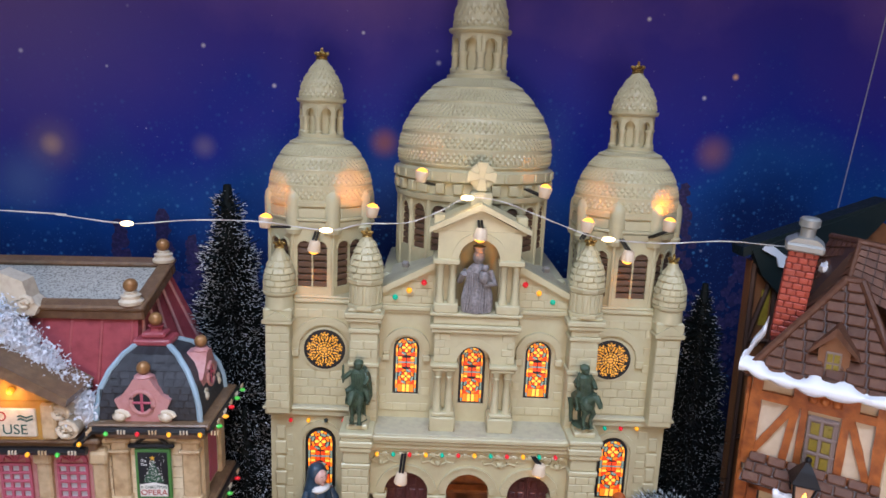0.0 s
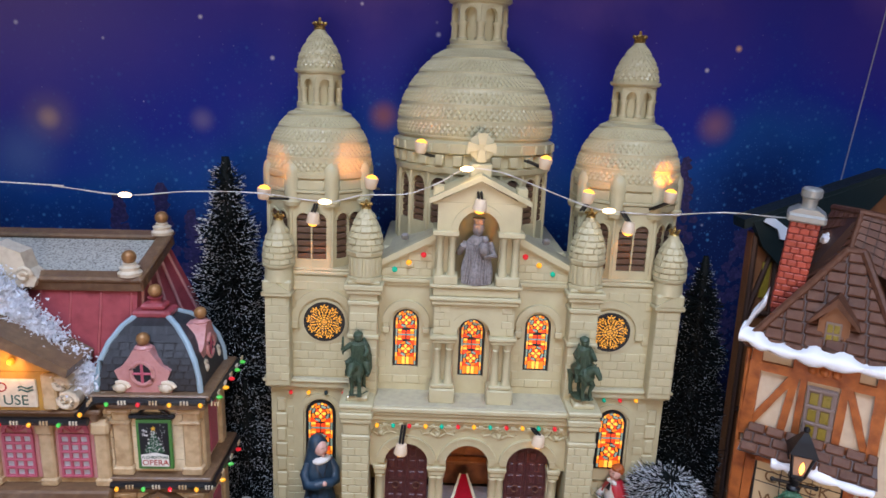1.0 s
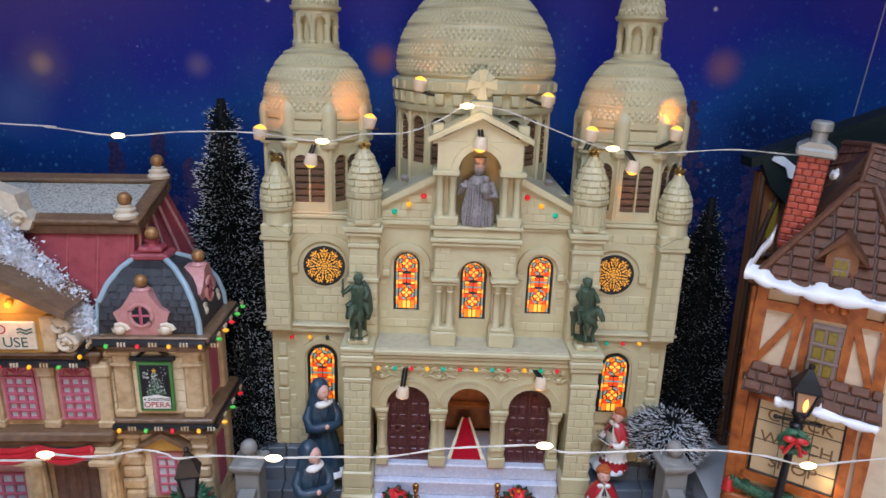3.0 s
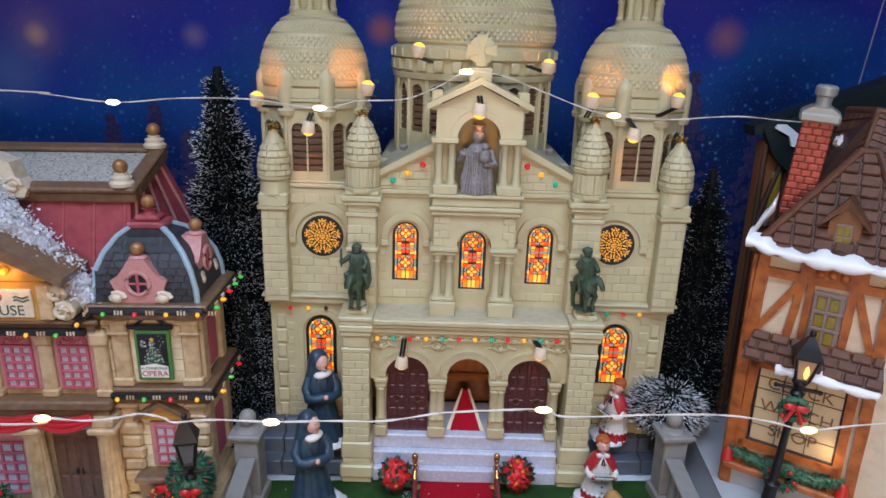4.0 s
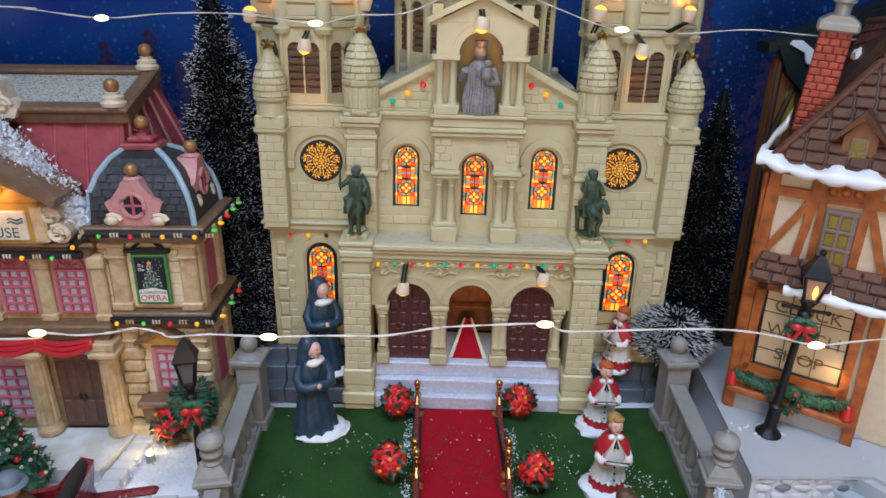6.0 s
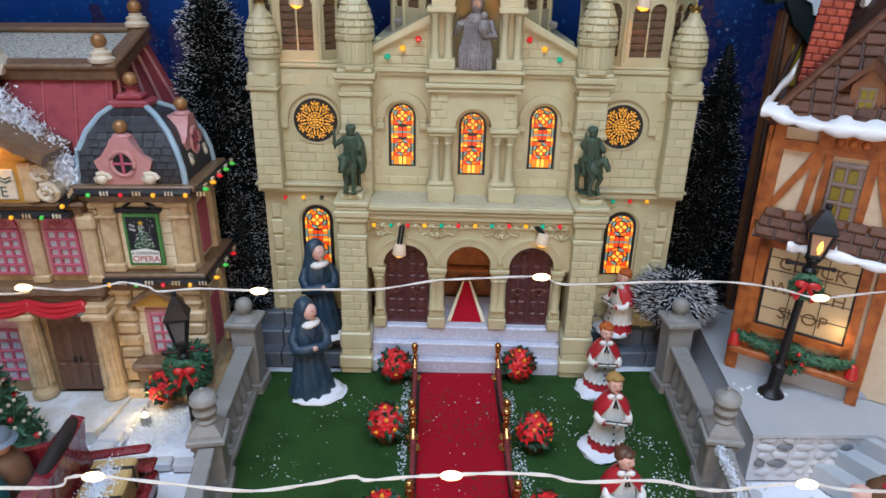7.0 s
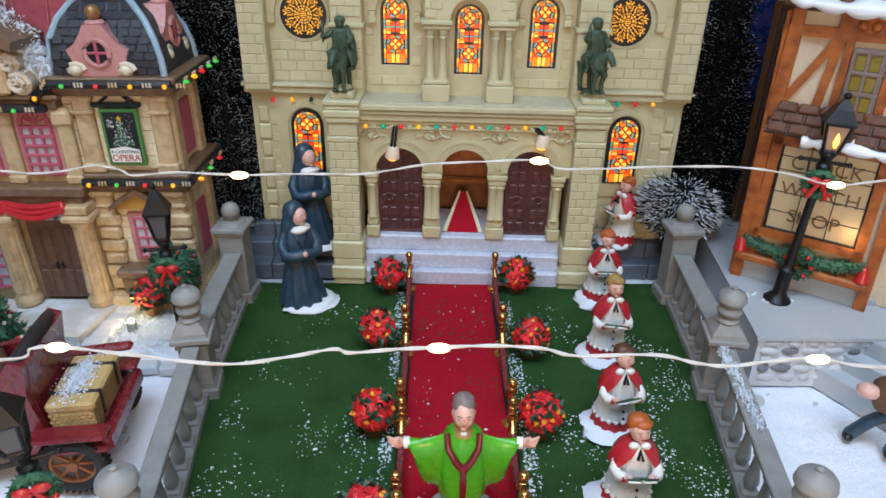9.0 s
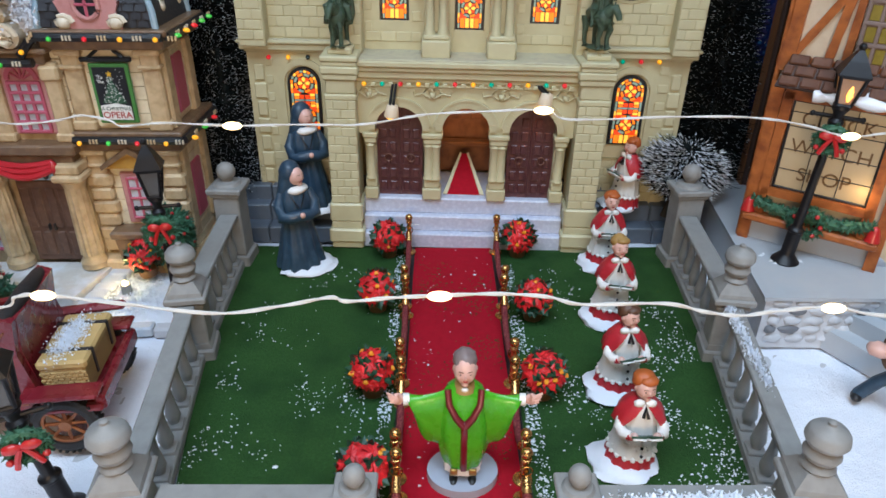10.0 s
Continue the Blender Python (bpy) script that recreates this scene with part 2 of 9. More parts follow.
def grid(bm, x0, x1, y0, y1, nx, ny, fz, mi=0):
    rows = [[bm.verts.new((x0 + (x1 - x0) * i / nx, y0 + (y1 - y0) * j / ny, fz(x0 + (x1 - x0) * i / nx, y0 + (y1 - y0) * j / ny))) for i in range(nx + 1)] for j in range(ny + 1)]
    for j in range(ny):
        for i in range(nx):
            face(bm, [rows[j][i], rows[j][i + 1], rows[j + 1][i + 1], rows[j + 1][i]], mi)


def B():
    return bmesh.new()


# ---- the setting: display table, ground, printed sky, side walls ----
def sky_print():
    """A printed night sky: violet above, bright blue below, stars, soft lights and falling snow, with violet glass haze
    painted in.
    """
    m = bpy.data.materials.new("printed_night_sky")
    m.use_nodes = True
    nt = m.node_tree
    n, l = nt.nodes, nt.links
    b = n["Principled BSDF"]
    b.inputs["Roughness"].default_value = 0.55
    b.inputs["Specular IOR Level"].default_value = 0.25
    co = n.new("ShaderNodeTexCoord")
    sep = n.new("ShaderNodeSeparateXYZ")
    l.new(co.outputs["Object"], sep.inputs[0])
    cloud = n.new("ShaderNodeTexNoise")
    cloud.inputs["Scale"].default_value, cloud.inputs["Detail"].default_value = 6, 9
    l.new(co.outputs["Object"], cloud.inputs["Vector"])
    hgt = n.new("ShaderNodeMath")
    hgt.operation = "MULTIPLY_ADD"
    hgt.inputs[1].default_value, hgt.inputs[2].default_value = 0.3, -0.15
    l.new(cloud.outputs["Fac"], hgt.inputs[0])
    ad = n.new("ShaderNodeMath")
    l.new(hgt.outputs[0], ad.inputs[0])
    l.new(sep.outputs["Z"], ad.inputs[1])
    rng = n.new("ShaderNodeMapRange")
    rng.inputs["From Min"].default_value, rng.inputs["From Max"].default_value = 5 * CM, 33 * CM
    l.new(ad.outputs[0], rng.inputs["Value"])
    # Printed tones; darkened low for weaker light, raised at the top for glass haze.
    ramp = n.new("ShaderNodeValToRGB")
    e = ramp.color_ramp.elements
    e[0].position, e[0].color = 0.0, (0.008, 0.015, 0.08, 1)
    e[1].position, e[1].color = 1.0, (0.17, 0.095, 0.42, 1)
    for p, c in ((0.3, (0.005, 0.024, 0.13, 1)), (0.46, (0.007, 0.075, 0.34, 1)), (0.62, (0.015, 0.03, 0.36, 1)), (0.8, (0.05, 0.036, 0.36, 1))):
        k = e.new(p)
        k.color = c
    l.new(rng.outputs[0], ramp.inputs[0])
    # falling snow: fine pale specks, thick below
    flat = n.new("ShaderNodeMapping")
    flat.inputs["Scale"].default_value = (1, 0, 1)
    l.new(co.outputs["Object"], flat.inputs["Vector"])
    last = ramp.outputs[0]
    for size, r0, r1, col, lo, hi in ((70, 0.0, 0.17, (0.06, 0.26, 0.62), 27, 15), (190, 0.0, 0.34, (0.08, 0.32, 0.68), 26, 15), (520, 0.0, 0.36, (0.07, 0.24, 0.55), 26, 14), (38, 0.0, 0.06, (0.75, 0.8, 0.95), 10, 16), (75, 0.0, 0.07, (0.6, 0.6, 0.85), 10, 18), (160, 0.0, 0.09, (0.4, 0.42, 0.7), 8, 16)):
        vo = n.new("ShaderNodeTexVoronoi")
        vo.inputs["Scale"].default_value, vo.inputs["Randomness"].default_value = size, 1
        l.new(flat.outputs[0], vo.inputs["Vector"])
        mr = n.new("ShaderNodeMapRange")
        mr.interpolation_type = "SMOOTHSTEP"
        mr.inputs["From Min"].default_value, mr.inputs["From Max"].default_value = r0, r1
        mr.inputs["To Min"].default_value, mr.inputs["To Max"].default_value = 1, 0
        l.new(vo.outputs["Distance"], mr.inputs["Value"])
        hs = n.new("ShaderNodeMapRange")
        hs.inputs["From Min"].default_value, hs.inputs["From Max"].default_value = lo * CM, hi * CM
        l.new(ad.outputs[0], hs.inputs["Value"])
        pick = n.new("ShaderNodeSeparateColor")
        l.new(vo.outputs["Color"], pick.inputs[0])
        pw = n.new("ShaderNodeMath")
        pw.operation = "POWER"
        pw.inputs[1].default_value = 2.0
        l.new(pick.outputs[0], pw.inputs[0])
        m1 = n.new("ShaderNodeMath")
        m1.operation = "MULTIPLY"
        l.new(mr.outputs[0], m1.inputs[0])
        l.new(hs.outputs[0], m1.inputs[1])
        m2 = n.new("ShaderNodeMath")
        m2.operation = "MULTIPLY"
        l.new(m1.outputs[0], m2.inputs[0])
        l.new(pw.outputs[0], m2.inputs[1])
        mx = n.new("ShaderNodeMix")
        mx.data_type = "RGBA"
        mx.inputs[7].default_value = (*col, 1)
        l.new(m2.outputs[0], mx.inputs[0])
        l.new(last, mx.inputs[6])
        last = mx.outputs[2]
    # soft warm lights in the print, after the painted violet glass haze
    for x, z, r, col, amt in LIGHTS_AND_HAZE:
        vm = n.new("ShaderNodeVectorMath")
        vm.operation = "DISTANCE"
        vm.inputs[1].default_value = (x * CM, 0, z * CM)
        l.new(flat.outputs[0], vm.inputs[0])
        mr = n.new("ShaderNodeMapRange")
        mr.interpolation_type = "SMOOTHSTEP"
        mr.inputs["From Max"].default_value = r * CM
        mr.inputs["To Min"].default_value, mr.inputs["To Max"].default_value = amt, 0
        l.new(vm.outputs["Value"], mr.inputs["Value"])
        mx = n.new("ShaderNodeMix")
        mx.data_type = "RGBA"
        mx.inputs[7].default_value = (*col, 1)
        l.new(mr.outputs[0], mx.inputs[0])
        l.new(last, mx.inputs[6])
        last = mx.outputs[2]
    l.new(last, b.inputs["Base Color"])
    return m


# First entry: violet haze of the window glass, painted into the sky's colour.
LIGHTS_AND_HAZE = [(-27, 33, 17.0, (0.26, 0.17, 0.46), 0.75), (-24.3, 20.6, 0.9, (0.85, 0.55, 0.38), 0.75), (-24.3, 20.6, 2.2, (0.3, 0.22, 0.3), 0.5), (16.1, 21.1, 1.5, (0.42, 0.18, 0.2), 0.6),
               (-4.3, 21.2, 1.2, (0.5, 0.16, 0.12), 0.7), (-15.2, 20.7, 1.0, (0.3, 0.24, 0.42), 0.5), (-26, 18.5, 3.0, (0.12, 0.22, 0.5), 0.5),
               (5.4, 21.3, 0.9, (0.4, 0.14, 0.14), 0.6), (17.0, 25.7, 0.28, (1.0, 0.6, 0.35), 0.9), (11.4, 28.9, 0.2, (0.9, 0.9, 1), 0.9), (15.2, 24.4, 0.2, (0.9, 0.9, 1), 0.8), (-10.9, 24.4, 0.2, (0.9, 0.9, 1), 0.8), (-15.0, 26.6, 0.2, (0.9, 0.9, 1), 0.8), (-25.6, 26.0, 0.2, (0.9, 0.9, 1), 0.7), (-5.6, 27.6, 0.16, (0.9, 0.9, 1), 0.8), (-1.1, 26.0, 0.22, (0.8, 0.8, 1), 0.7)]
M["sky"] = sky_print()
M["print_tree"] = material("printed_violet_tree", (0.022, 0.02, 0.1), 0.6, var=0.5, scale=300, bump=0, tint=(0.09, 0.06, 0.2), tint_amount=0.6, tint_scale=500)
M["dark_wall"] = material("dark_side_wall", (0.03, 0.03, 0.06), 0.8, var=0.2)
M["room"] = material("shade_panel_paint", (0.55, 0.53, 0.5), 0.8, var=0.05)

bm = B()
box(bm, -60, 61, 13.5, 14.5, -6, 60, 0.02)
solid("backdrop", bm, M["sky"], "printed night sky sheet with stars and falling snow", "backdrop", kind="structure")
bm = B()
box(bm, 61, 62, -60, 14, -6, 60, 0.02)
solid("wall_east", bm, M["dark_wall"], "dark side wall of the display window", "wall", kind="structure")
bm = B()
box(bm, -61, -60, -60, 14, -6, 60, 0.02)
solid("wall_west", bm, M["dark_wall"], "dark side wall of the display window", "wall", kind="structure")
# Unseen panel, added over the back to block high daylight.
bm = B()
box(bm, -61, 62, -11, 15, 47, 48, 0.02)
solid("ceiling", bm, M["room"], "unseen pale panel over the back, added to block daylight", "ceiling", kind="structure")
bm = B()
box(bm, -0.045, 0.045, -0.03, 0.0, -20, 30, 0.01, T(24.5, 13.5, 17.7, 0, 6.1, 0))
solid("trim", bm, material("pale_seam", (0.35, 0.36, 0.5), 0.5), "pale seam between two printed panels", "trim", kind="structure")


def printed_tree(x, z0, h, w, seed):
    rnd = random.Random(seed)
    bm = B()
    for i in range(150):
        f = rnd.random() ** 0.8
        hw = w * (1 - f) * 0.5 + 0.12
        cx, cz = x + rnd.uniform(-hw, hw), z0 + h * f
        r = rnd.uniform(0.12, 0.34)
        prism(bm, [(cx + r * rnd.uniform(0.6, 1.2) * math.cos(a * 0.9), cz + r * rnd.uniform(0.6, 1.3) * math.sin(a * 0.9)) for a in range(7)], 13.492 - 0.0004 * i / 150 - 0.0001 * seed, 13.499)
    return solid("backdrop_tree", bm, M["print_tree"], "violet fir tree printed on the night sky sheet", "printed tree", kind="structure")


for i, (x, z0, h, w) in enumerate([(-18.0, 8, 8.6, 3.2), (-20.6, 8, 8.0, 2.6), (14.6, 3, 16.2, 5.4), (18.6, 3, 12.2, 5.4), (-16.2, 7, 8.0, 2.6), (12.6, 4, 9, 3)]):
    printed_tree(x, z0, h, w, i + 3)

# ground under the snow: one sheet
bm = B()
box(bm, -61, 62, -60, 15, -1.6, -0.35, 0.02)
solid("ground", bm, M["table"], "grey cloth over the display table", "ground", kind="structure")


def drift(x, y):
    return 0.10 * noise.noise(Vector((x * 0.45, y * 0.45, 1.7))) + 0.07 * noise.noise(Vector((x * 1.7, y * 1.7, 4.4))) + 0.05 * noise.noise(Vector((x * 5.1, y * 5.1, 8.4)))


bm = B()
grid(bm, -45, -7.0, -40, 13.4, 150, 200, lambda x, y: drift(x, y) - 0.28)
solid("snow_ground_west", bm, M["snow"], "fluffy white artificial snow beside the old car", "snow", kind="structure", smooth=True)
bm = B()
grid(bm, 7.0, 45, -40, 13.4, 150, 200, lambda x, y: drift(x, y) - 0.28)
solid("snow_ground_east", bm, M["snow"], "fluffy white artificial snow below the stone steps", "snow", kind="structure", smooth=True)
bm = B()
grid(bm, -7.0, 7.0, -40, -15.4, 60, 60, lambda x, y: drift(x, y) - 0.28)
solid("snow_ground_front", bm, M["snow"], "white artificial snow before the gate", "snow", kind="structure", smooth=True)
bm = B()
grid(bm, -9.6, 9.9, -16.5, 0.25, 130, 110, lambda x, y: 0.02 * noise.noise(Vector((x * 2, y * 2, 0))))
for v in bm.verts:
    v.co.x *= 1 - 0.2 * max(0.0, (-5 - v.co.y) / 11.5)
solid("lawn", bm, M["grass"], "green flocked lawn with scattered snow flakes", "lawn", kind="structure", smooth=True)
# slate paving on both sides of the church
paving = tagged(new("pavement"), "dark slate paving beside the church", "pavement", kind="structure")
for x0, x1 in ((-10.4, -5.3), (5.9, 11.2)):
    for i in range(3):
        for y0, y1, zt in ((0.95, 1.78, 0.62), (1.78, 2.4, 1.4), (2.4, 3.0, 2.1)):
            w = (x1 - x0) / 3
            bm = B()
            box(bm, x0 + w * i + 0.02, x0 + w * (i + 1) - 0.02, y0 + 0.01, y1 + 0.06, -0.2, zt, 0.05)
            part("slate_tile", bm, M["slate"], paving)
bm = B()
slab(bm, [(-10.4, 3), (11.2, 3), (14, 13.4), (-14, 13.4)], -0.2, 0.7)
part("paving_bed", bm, M["slate"], paving)
# carpet with a dark border
bm = B()
box(bm, -2.05, 2.0, -20, 0.02, -0.05, 0.05, 0.02)
solid("carpet_border", bm, M["black"], "dark edging under the red carpet", "carpet border", kind="structure")
bm = B()
grid(bm, -1.78, 1.72, -20, 0.0, 30, 80, lambda x, y: 0.075 + 0.012 * noise.noise(Vector((x, y, 2))))
solid("red_carpet", bm, M["carpet"], "long red felt carpet leading to the church steps", "carpet", smooth=True)

# ---- the white domed church ----
church = thing("church", "cream white domed church with lit stained glass windows", "church", (0.38, 0, 0), rz=-1.5, ry=0.8)
PANES = {k: material("pane_" + k, c, 0.25, var=0.15, bump=0.1, emit=c, emit_strength=s) for k, c, s in
         (("red", (0.8, 0.06, 0.01), 0.9), ("orange", (0.95, 0.2, 0.01), 0.95), ("yellow", (1.0, 0.46, 0.05), 1.1), ("pale", (0.3, 0.42, 0.34), 0.25))}


def stained(w, h):
    """Meshes of an arched stained glass window: lead plate and the panes by colour, sill at z 0, front at y 0."""
    lead = B()
    prism(lead, arched(0, w, 0, h), 0.0, 0.12)
    lead_me = finish("window_frame", lead, M["black"])
    bms = {k: B() for k in PANES}

    def pane(k, pts):
        prism(bms[k], pts, -0.03, 0.02)

    def rect(k, x0, x1, z0, z1):
        pane(k, [(x0, z0), (x1, z0), (x1, z1), (x0, z1)])

    iw = w * 0.82
    g = 0.022

    def bars(cx, cz, r):
        """A rosette: four leaf petals, a ring cut in eight, and the corner panes of its square."""
        for i in range(4):
            a = radians(90 * i)
            u, v = (math.cos(a), math.sin(a)), (-math.sin(a), math.cos(a))
            leaf = [(0.08, 0.0), (0.3, 0.17), (0.5, 0.2), (0.66, 0.0), (0.5, -0.2), (0.3, -0.17)]
            pane("yellow", [(cx + r * (p * u[0] + q * v[0]), cz + r * (p * u[1] + q * v[1])) for p, q in leaf])
            d0 = 90 * i + 45
            pane("red", [(cx + r * 0.2 * math.cos(radians(d0)), cz + r * 0.2 * math.sin(radians(d0)))] + arc(cx, cz, r * 0.66, d0 - 17, d0 + 17, 4))
        for i in range(8):
            pane("pale" if i % 2 else "orange", arc(cx, cz, r, 45 * i + 4, 45 * i + 41, 4) + arc(cx, cz, r * 0.76, 45 * i + 40, 45 * i + 5, 4))

    top, low = h - w, h * 0.3
    r = iw * 0.74
    bars(0, top + 0.02, r)
    bars(0, low, r)
    # border of short strips up the sides and round the head
    for i in range(10):
        pane(("orange", "yellow", "pale")[i % 3], arc(0, top, iw, 18 * i + 2, 18 * i + 16, 3) + arc(0, top, iw * 0.84, 18 * i + 16, 18 * i + 2, 3))
    for s in (-1, 1):
        n = 11
        for i in range(n):
            z0, z1 = 0.08 + (top - 0.08) * i / n, 0.08 + (top - 0.08) * (i + 1) / n - g
            rect(("pale", "orange", "yellow", "pale")[i % 4], *sorted((s * iw * 0.85, s * iw)), z0, z1)
        # red and orange corner panes of the two rosettes
        for cz in (top + 0.02, low):
            for q in (-1, 1):
                if cz > low and q > 0:
                    continue
                ex, ez = iw * 0.79, r * 1.06
                pane("red", ([(s * ex, cz + q * ez), (s * ex, cz + q * r * 0.5)] + [(s * r * 1.05 * math.cos(radians(t)), cz + q * r * 1.05 * math.sin(radians(t))) for t in (34, 45, 60, 72)] + [(s * r * 0.3, cz + q * ez)])[::s * q])
        # the middle cross
        mid = (top + low) / 2
        m0 = mid - 0.16 * h
        rect("red", *sorted((s * 0.03, s * iw * 0.36)), mid + 0.018 * h, mid + 0.075 * h)
        rect("orange", *sorted((s * iw * 0.42, s * iw * 0.78)), mid + 0.018 * h, mid + 0.05 * h)
        rect("yellow", *sorted((s * iw * 0.42, s * iw * 0.78)), mid + 0.06 * h, mid + 0.095 * h)
        rect("red", *sorted((s * 0.03, s * iw * 0.36)), mid - 0.075 * h, mid - 0.018 * h)
        rect("orange", *sorted((s * iw * 0.42, s * iw * 0.78)), mid - 0.05 * h, mid - 0.018 * h)
        rect("yellow", *sorted((s * iw * 0.42, s * iw * 0.78)), mid - 0.095 * h, mid - 0.06 * h)
        rect("pale", *sorted((s * 0.02, s * iw * 0.78)), mid - 0.011 * h, mid + 0.011 * h)
        rect("yellow", *sorted((s * iw * 0.05, s * iw * 0.36)), 0.09, low - r * 1.12)
        rect("orange", *sorted((s * iw * 0.42, s * iw * 0.78)), 0.09, low - r * 1.12)
    return lead_me, {k: finish("pane", b, PANES[k]) for k, b in bms.items()}


def place_window(meshes, x, y, z, parent, rim=True, w=0.6, h=2.9):
    ob = new("stained_window", meshes[0])
    ob.parent, ob.location = parent, Vector((x, y, z)) * CM
    tagged(ob, "black leaded frame of a glowing stained glass window")
    for k, me in meshes[1].items():
        p = new("pane", me)
        p.parent = ob
        tagged(p, k + " glowing glass panes")


c, cr = M["cream"], church
# steps
for i in range(3):
    bm = B()
    box(bm, -4.52, 4.52, 0.02 + 0.34 * i, 4.0, 0.0 if i == 0 else 0.74 * i - 0.02, 0.74 * (i + 1), 0.06)
    part("step", bm, M["step"], cr, "pale blue grey stone step dusted with snow")
# portico front wall with three arches
bm = B()
for cx, w, zt in ((-2.9, 1.04, 6.5), (0, 1.02, 6.72), (2.9, 1.04, 6.5)):
    x0, x1 = {-2.9: (-4.75, -1.45), 0: (-1.45, 1.45), 2.9: (1.45, 4.75)}[cx]
    arch_wall(bm, x0, x1, 5.3, 7.9, cx, w, 5.5, zt, 0.62, 1.35)
part("portico_wall", bm, c, cr)
bm = B()
for cx, zt in ((-2.9, 6.5), (0, 6.72), (2.9, 6.5)):
    arch_band(bm, cx, 5.5, 1.03, 1.33, 0.5, 0.7)
    for a in range(15, 180, 25):
        box(bm, -0.012, 0.012, 0.485, 0.52, 1.05, 1.31, 0.004, T(cx, 0, 5.5) @ T(0, 0, 0, 0, 90 - a, 0))
part("arch_moulding", bm, c, cr)
for s in (-1, 1):
    # half columns at the outer jambs and piers between the arches
    for x, w in ((1.45, 0.42), (4.15, 0.3)):
        bm = B()
        box(bm, s * x - w, s * x + w, 0.55, 1.35, 2.2, 2.75, 0.05)
        box(bm, s * x - w * 0.86, s * x + w * 0.86, 0.62, 1.3, 2.75, 3.2, 0.05)
        for d in (-0.42, 0.42) if x < 2 else (0.0,):
            cb = B()
            lathe(cb, [(0.26, 3.2), (0.2, 3.35), (0.19, 4.6), (0.25, 4.75), (0.2, 4.85)], 12, T(s * x + d * w * 2 * 0.45, 0.75, 0))
            part("column", cb, c, cr, smooth=True)
        box(bm, s * x - w * 0.8, s * x + w * 0.8, 0.8, 1.3, 3.1, 4.9, 0.03)
        box(bm, s * x - w * 0.95, s * x + w * 0.95, 0.52, 1.35, 4.85, 5.15, 0.06)
        box(bm, s * x - w * 1.08, s * x + w * 1.08, 0.46, 1.37, 5.12, 5.36, 0.05)
        part("arch_pier", bm, c, cr, smooth=True)
    # big corner piers with stepped bases
    pier = B()
    x = s * 5.25
    box(pier, x - 0.62, x + 0.62, 0.02, 1.6, 2.2, 7.0, 0.05)
    part("portico_pier", pier, c, cr, "cream brick corner pier of the portico")
    bm = B()
    box(bm, x - 0.74, x + 0.74, -0.1, 1.7, 1.3, 2.2, 0.08)
    box(bm, x - 0.68, x + 0.68, -0.06, 1.7, 0.95, 1.32, 0.05)
    box(bm, x - 0.8, x + 0.8, -0.22, 1.7, 0.3, 0.97, 0.08)
    box(bm, x - 0.72, x + 0.72, -0.12, 1.7, -0.02, 0.32, 0.05)
    part("pier_base", bm, c, cr)
    bm = B()
    for z0, z1, o in ((6.9, 7.15, 0.06), (7.15, 7.75, 0.0), (7.75, 8.0, 0.1), (8.0, 8.3, 0.16), (8.3, 8.5, 0.1), (8.5, 8.72, 0.16)):
        box(bm, x - 0.62 - o, x + 0.62 + o, 0.02 - o, 1.7, z0, z1, 0.05)
        part("pier_moulding", bm, c, cr)
        bm = B()
    bm = B()
    box(bm, x - 0.5, x + 0.5, 0.25, 1.3, 8.7, 8.96, 0.06)
    lump(bm, x, 0.78, 8.96, 0.44, 1.0, 1.1, 0.5, 0.3, 18, 10, seed=x)
    part("statue_plinth", bm, c, cr)
    # wooden double doors
    door = B()
    prism(door, arched(s * 2.9, 1.02, 2.22, 6.45), 1.1, 1.25)
    d = part("door", door, M["door"], cr, "dark brown panelled double door")
    bm = B()
    for k in (-1, 1):
        for col in (0.3, 0.72):
            for r in range(6):
                zz = 2.45 + r * 0.62
                if r == 5 and col > 0.5:
                    continue
                box(bm, s * 2.9 + k * col - 0.15, s * 2.9 + k * col + 0.15, 1.03, 1.12, zz, zz + 0.44, 0.05)
                part("door_panel", bm, M["door"], d)
                bm = B()
    box(bm, s * 2.9 - 0.05, s * 2.9 + 0.05, 1.0, 1.12, 2.25, 6.42, 0.03)
    part("door_stile", bm, M["door"], d)
    for k in (-1, 1):
        bm = B()
        tube(bm, [(s * 2.9 + k * 0.5 + 0.17 * math.cos(a), 0.98, 4.05 + 0.17 * math.sin(a)) for a in np.linspace(0, 6.283, 13)], 0.035, 6)
        part("door_knocker", bm, M["dull_brass"], d, "dull bronze ring knocker")
# interior behind the open arch
bm = B()
box(bm, -1.6, 1.6, 4.2, 4.35, 2.2, 7.5, 0.02)
nv = part("nave_wall", bm, M["wood_in"], cr, "brown wooden interior seen through the open arch")
for k in range(5):
    bm = B()
    box(bm, -1.5 + k * 0.62, -1.5 + k * 0.62 + 0.5, 4.1, 4.22, 4.9, 6.8, 0.03)
    part("wall_panel", bm, M["wood_in"], nv)
bm = B()
box(bm, -1.6, 1.6, 3.4, 3.9, 3.8, 4.0, 0.03)
part("bench", bm, M["wood_in"], nv)
bm = B()
prism(bm, [(-0.75, 2.24), (0.75, 2.24), (0.12, 4.35), (-0.12, 4.35)], 0, 0.02, T(0, 1.2, 0) @ T(0, 0, 2.23, -48, 0, 0) @ T(0, 0, -2.23))
part("nave_carpet", bm, M["carpet"], cr, "red carpet inside the church")
for s in (-1, 1):
    bm = B()
    prism(bm, [(s * 0.75, 2.24), (s * 0.95, 2.24), (s * 0.2, 4.4), (s * 0.12, 4.35)][::s], -0.05, 0.06, T(0, 1.2, 0) @ T(0, 0, 2.23, -48, 0, 0) @ T(0, 0, -2.23))
    part("nave_carpet_edge", bm, c, cr)
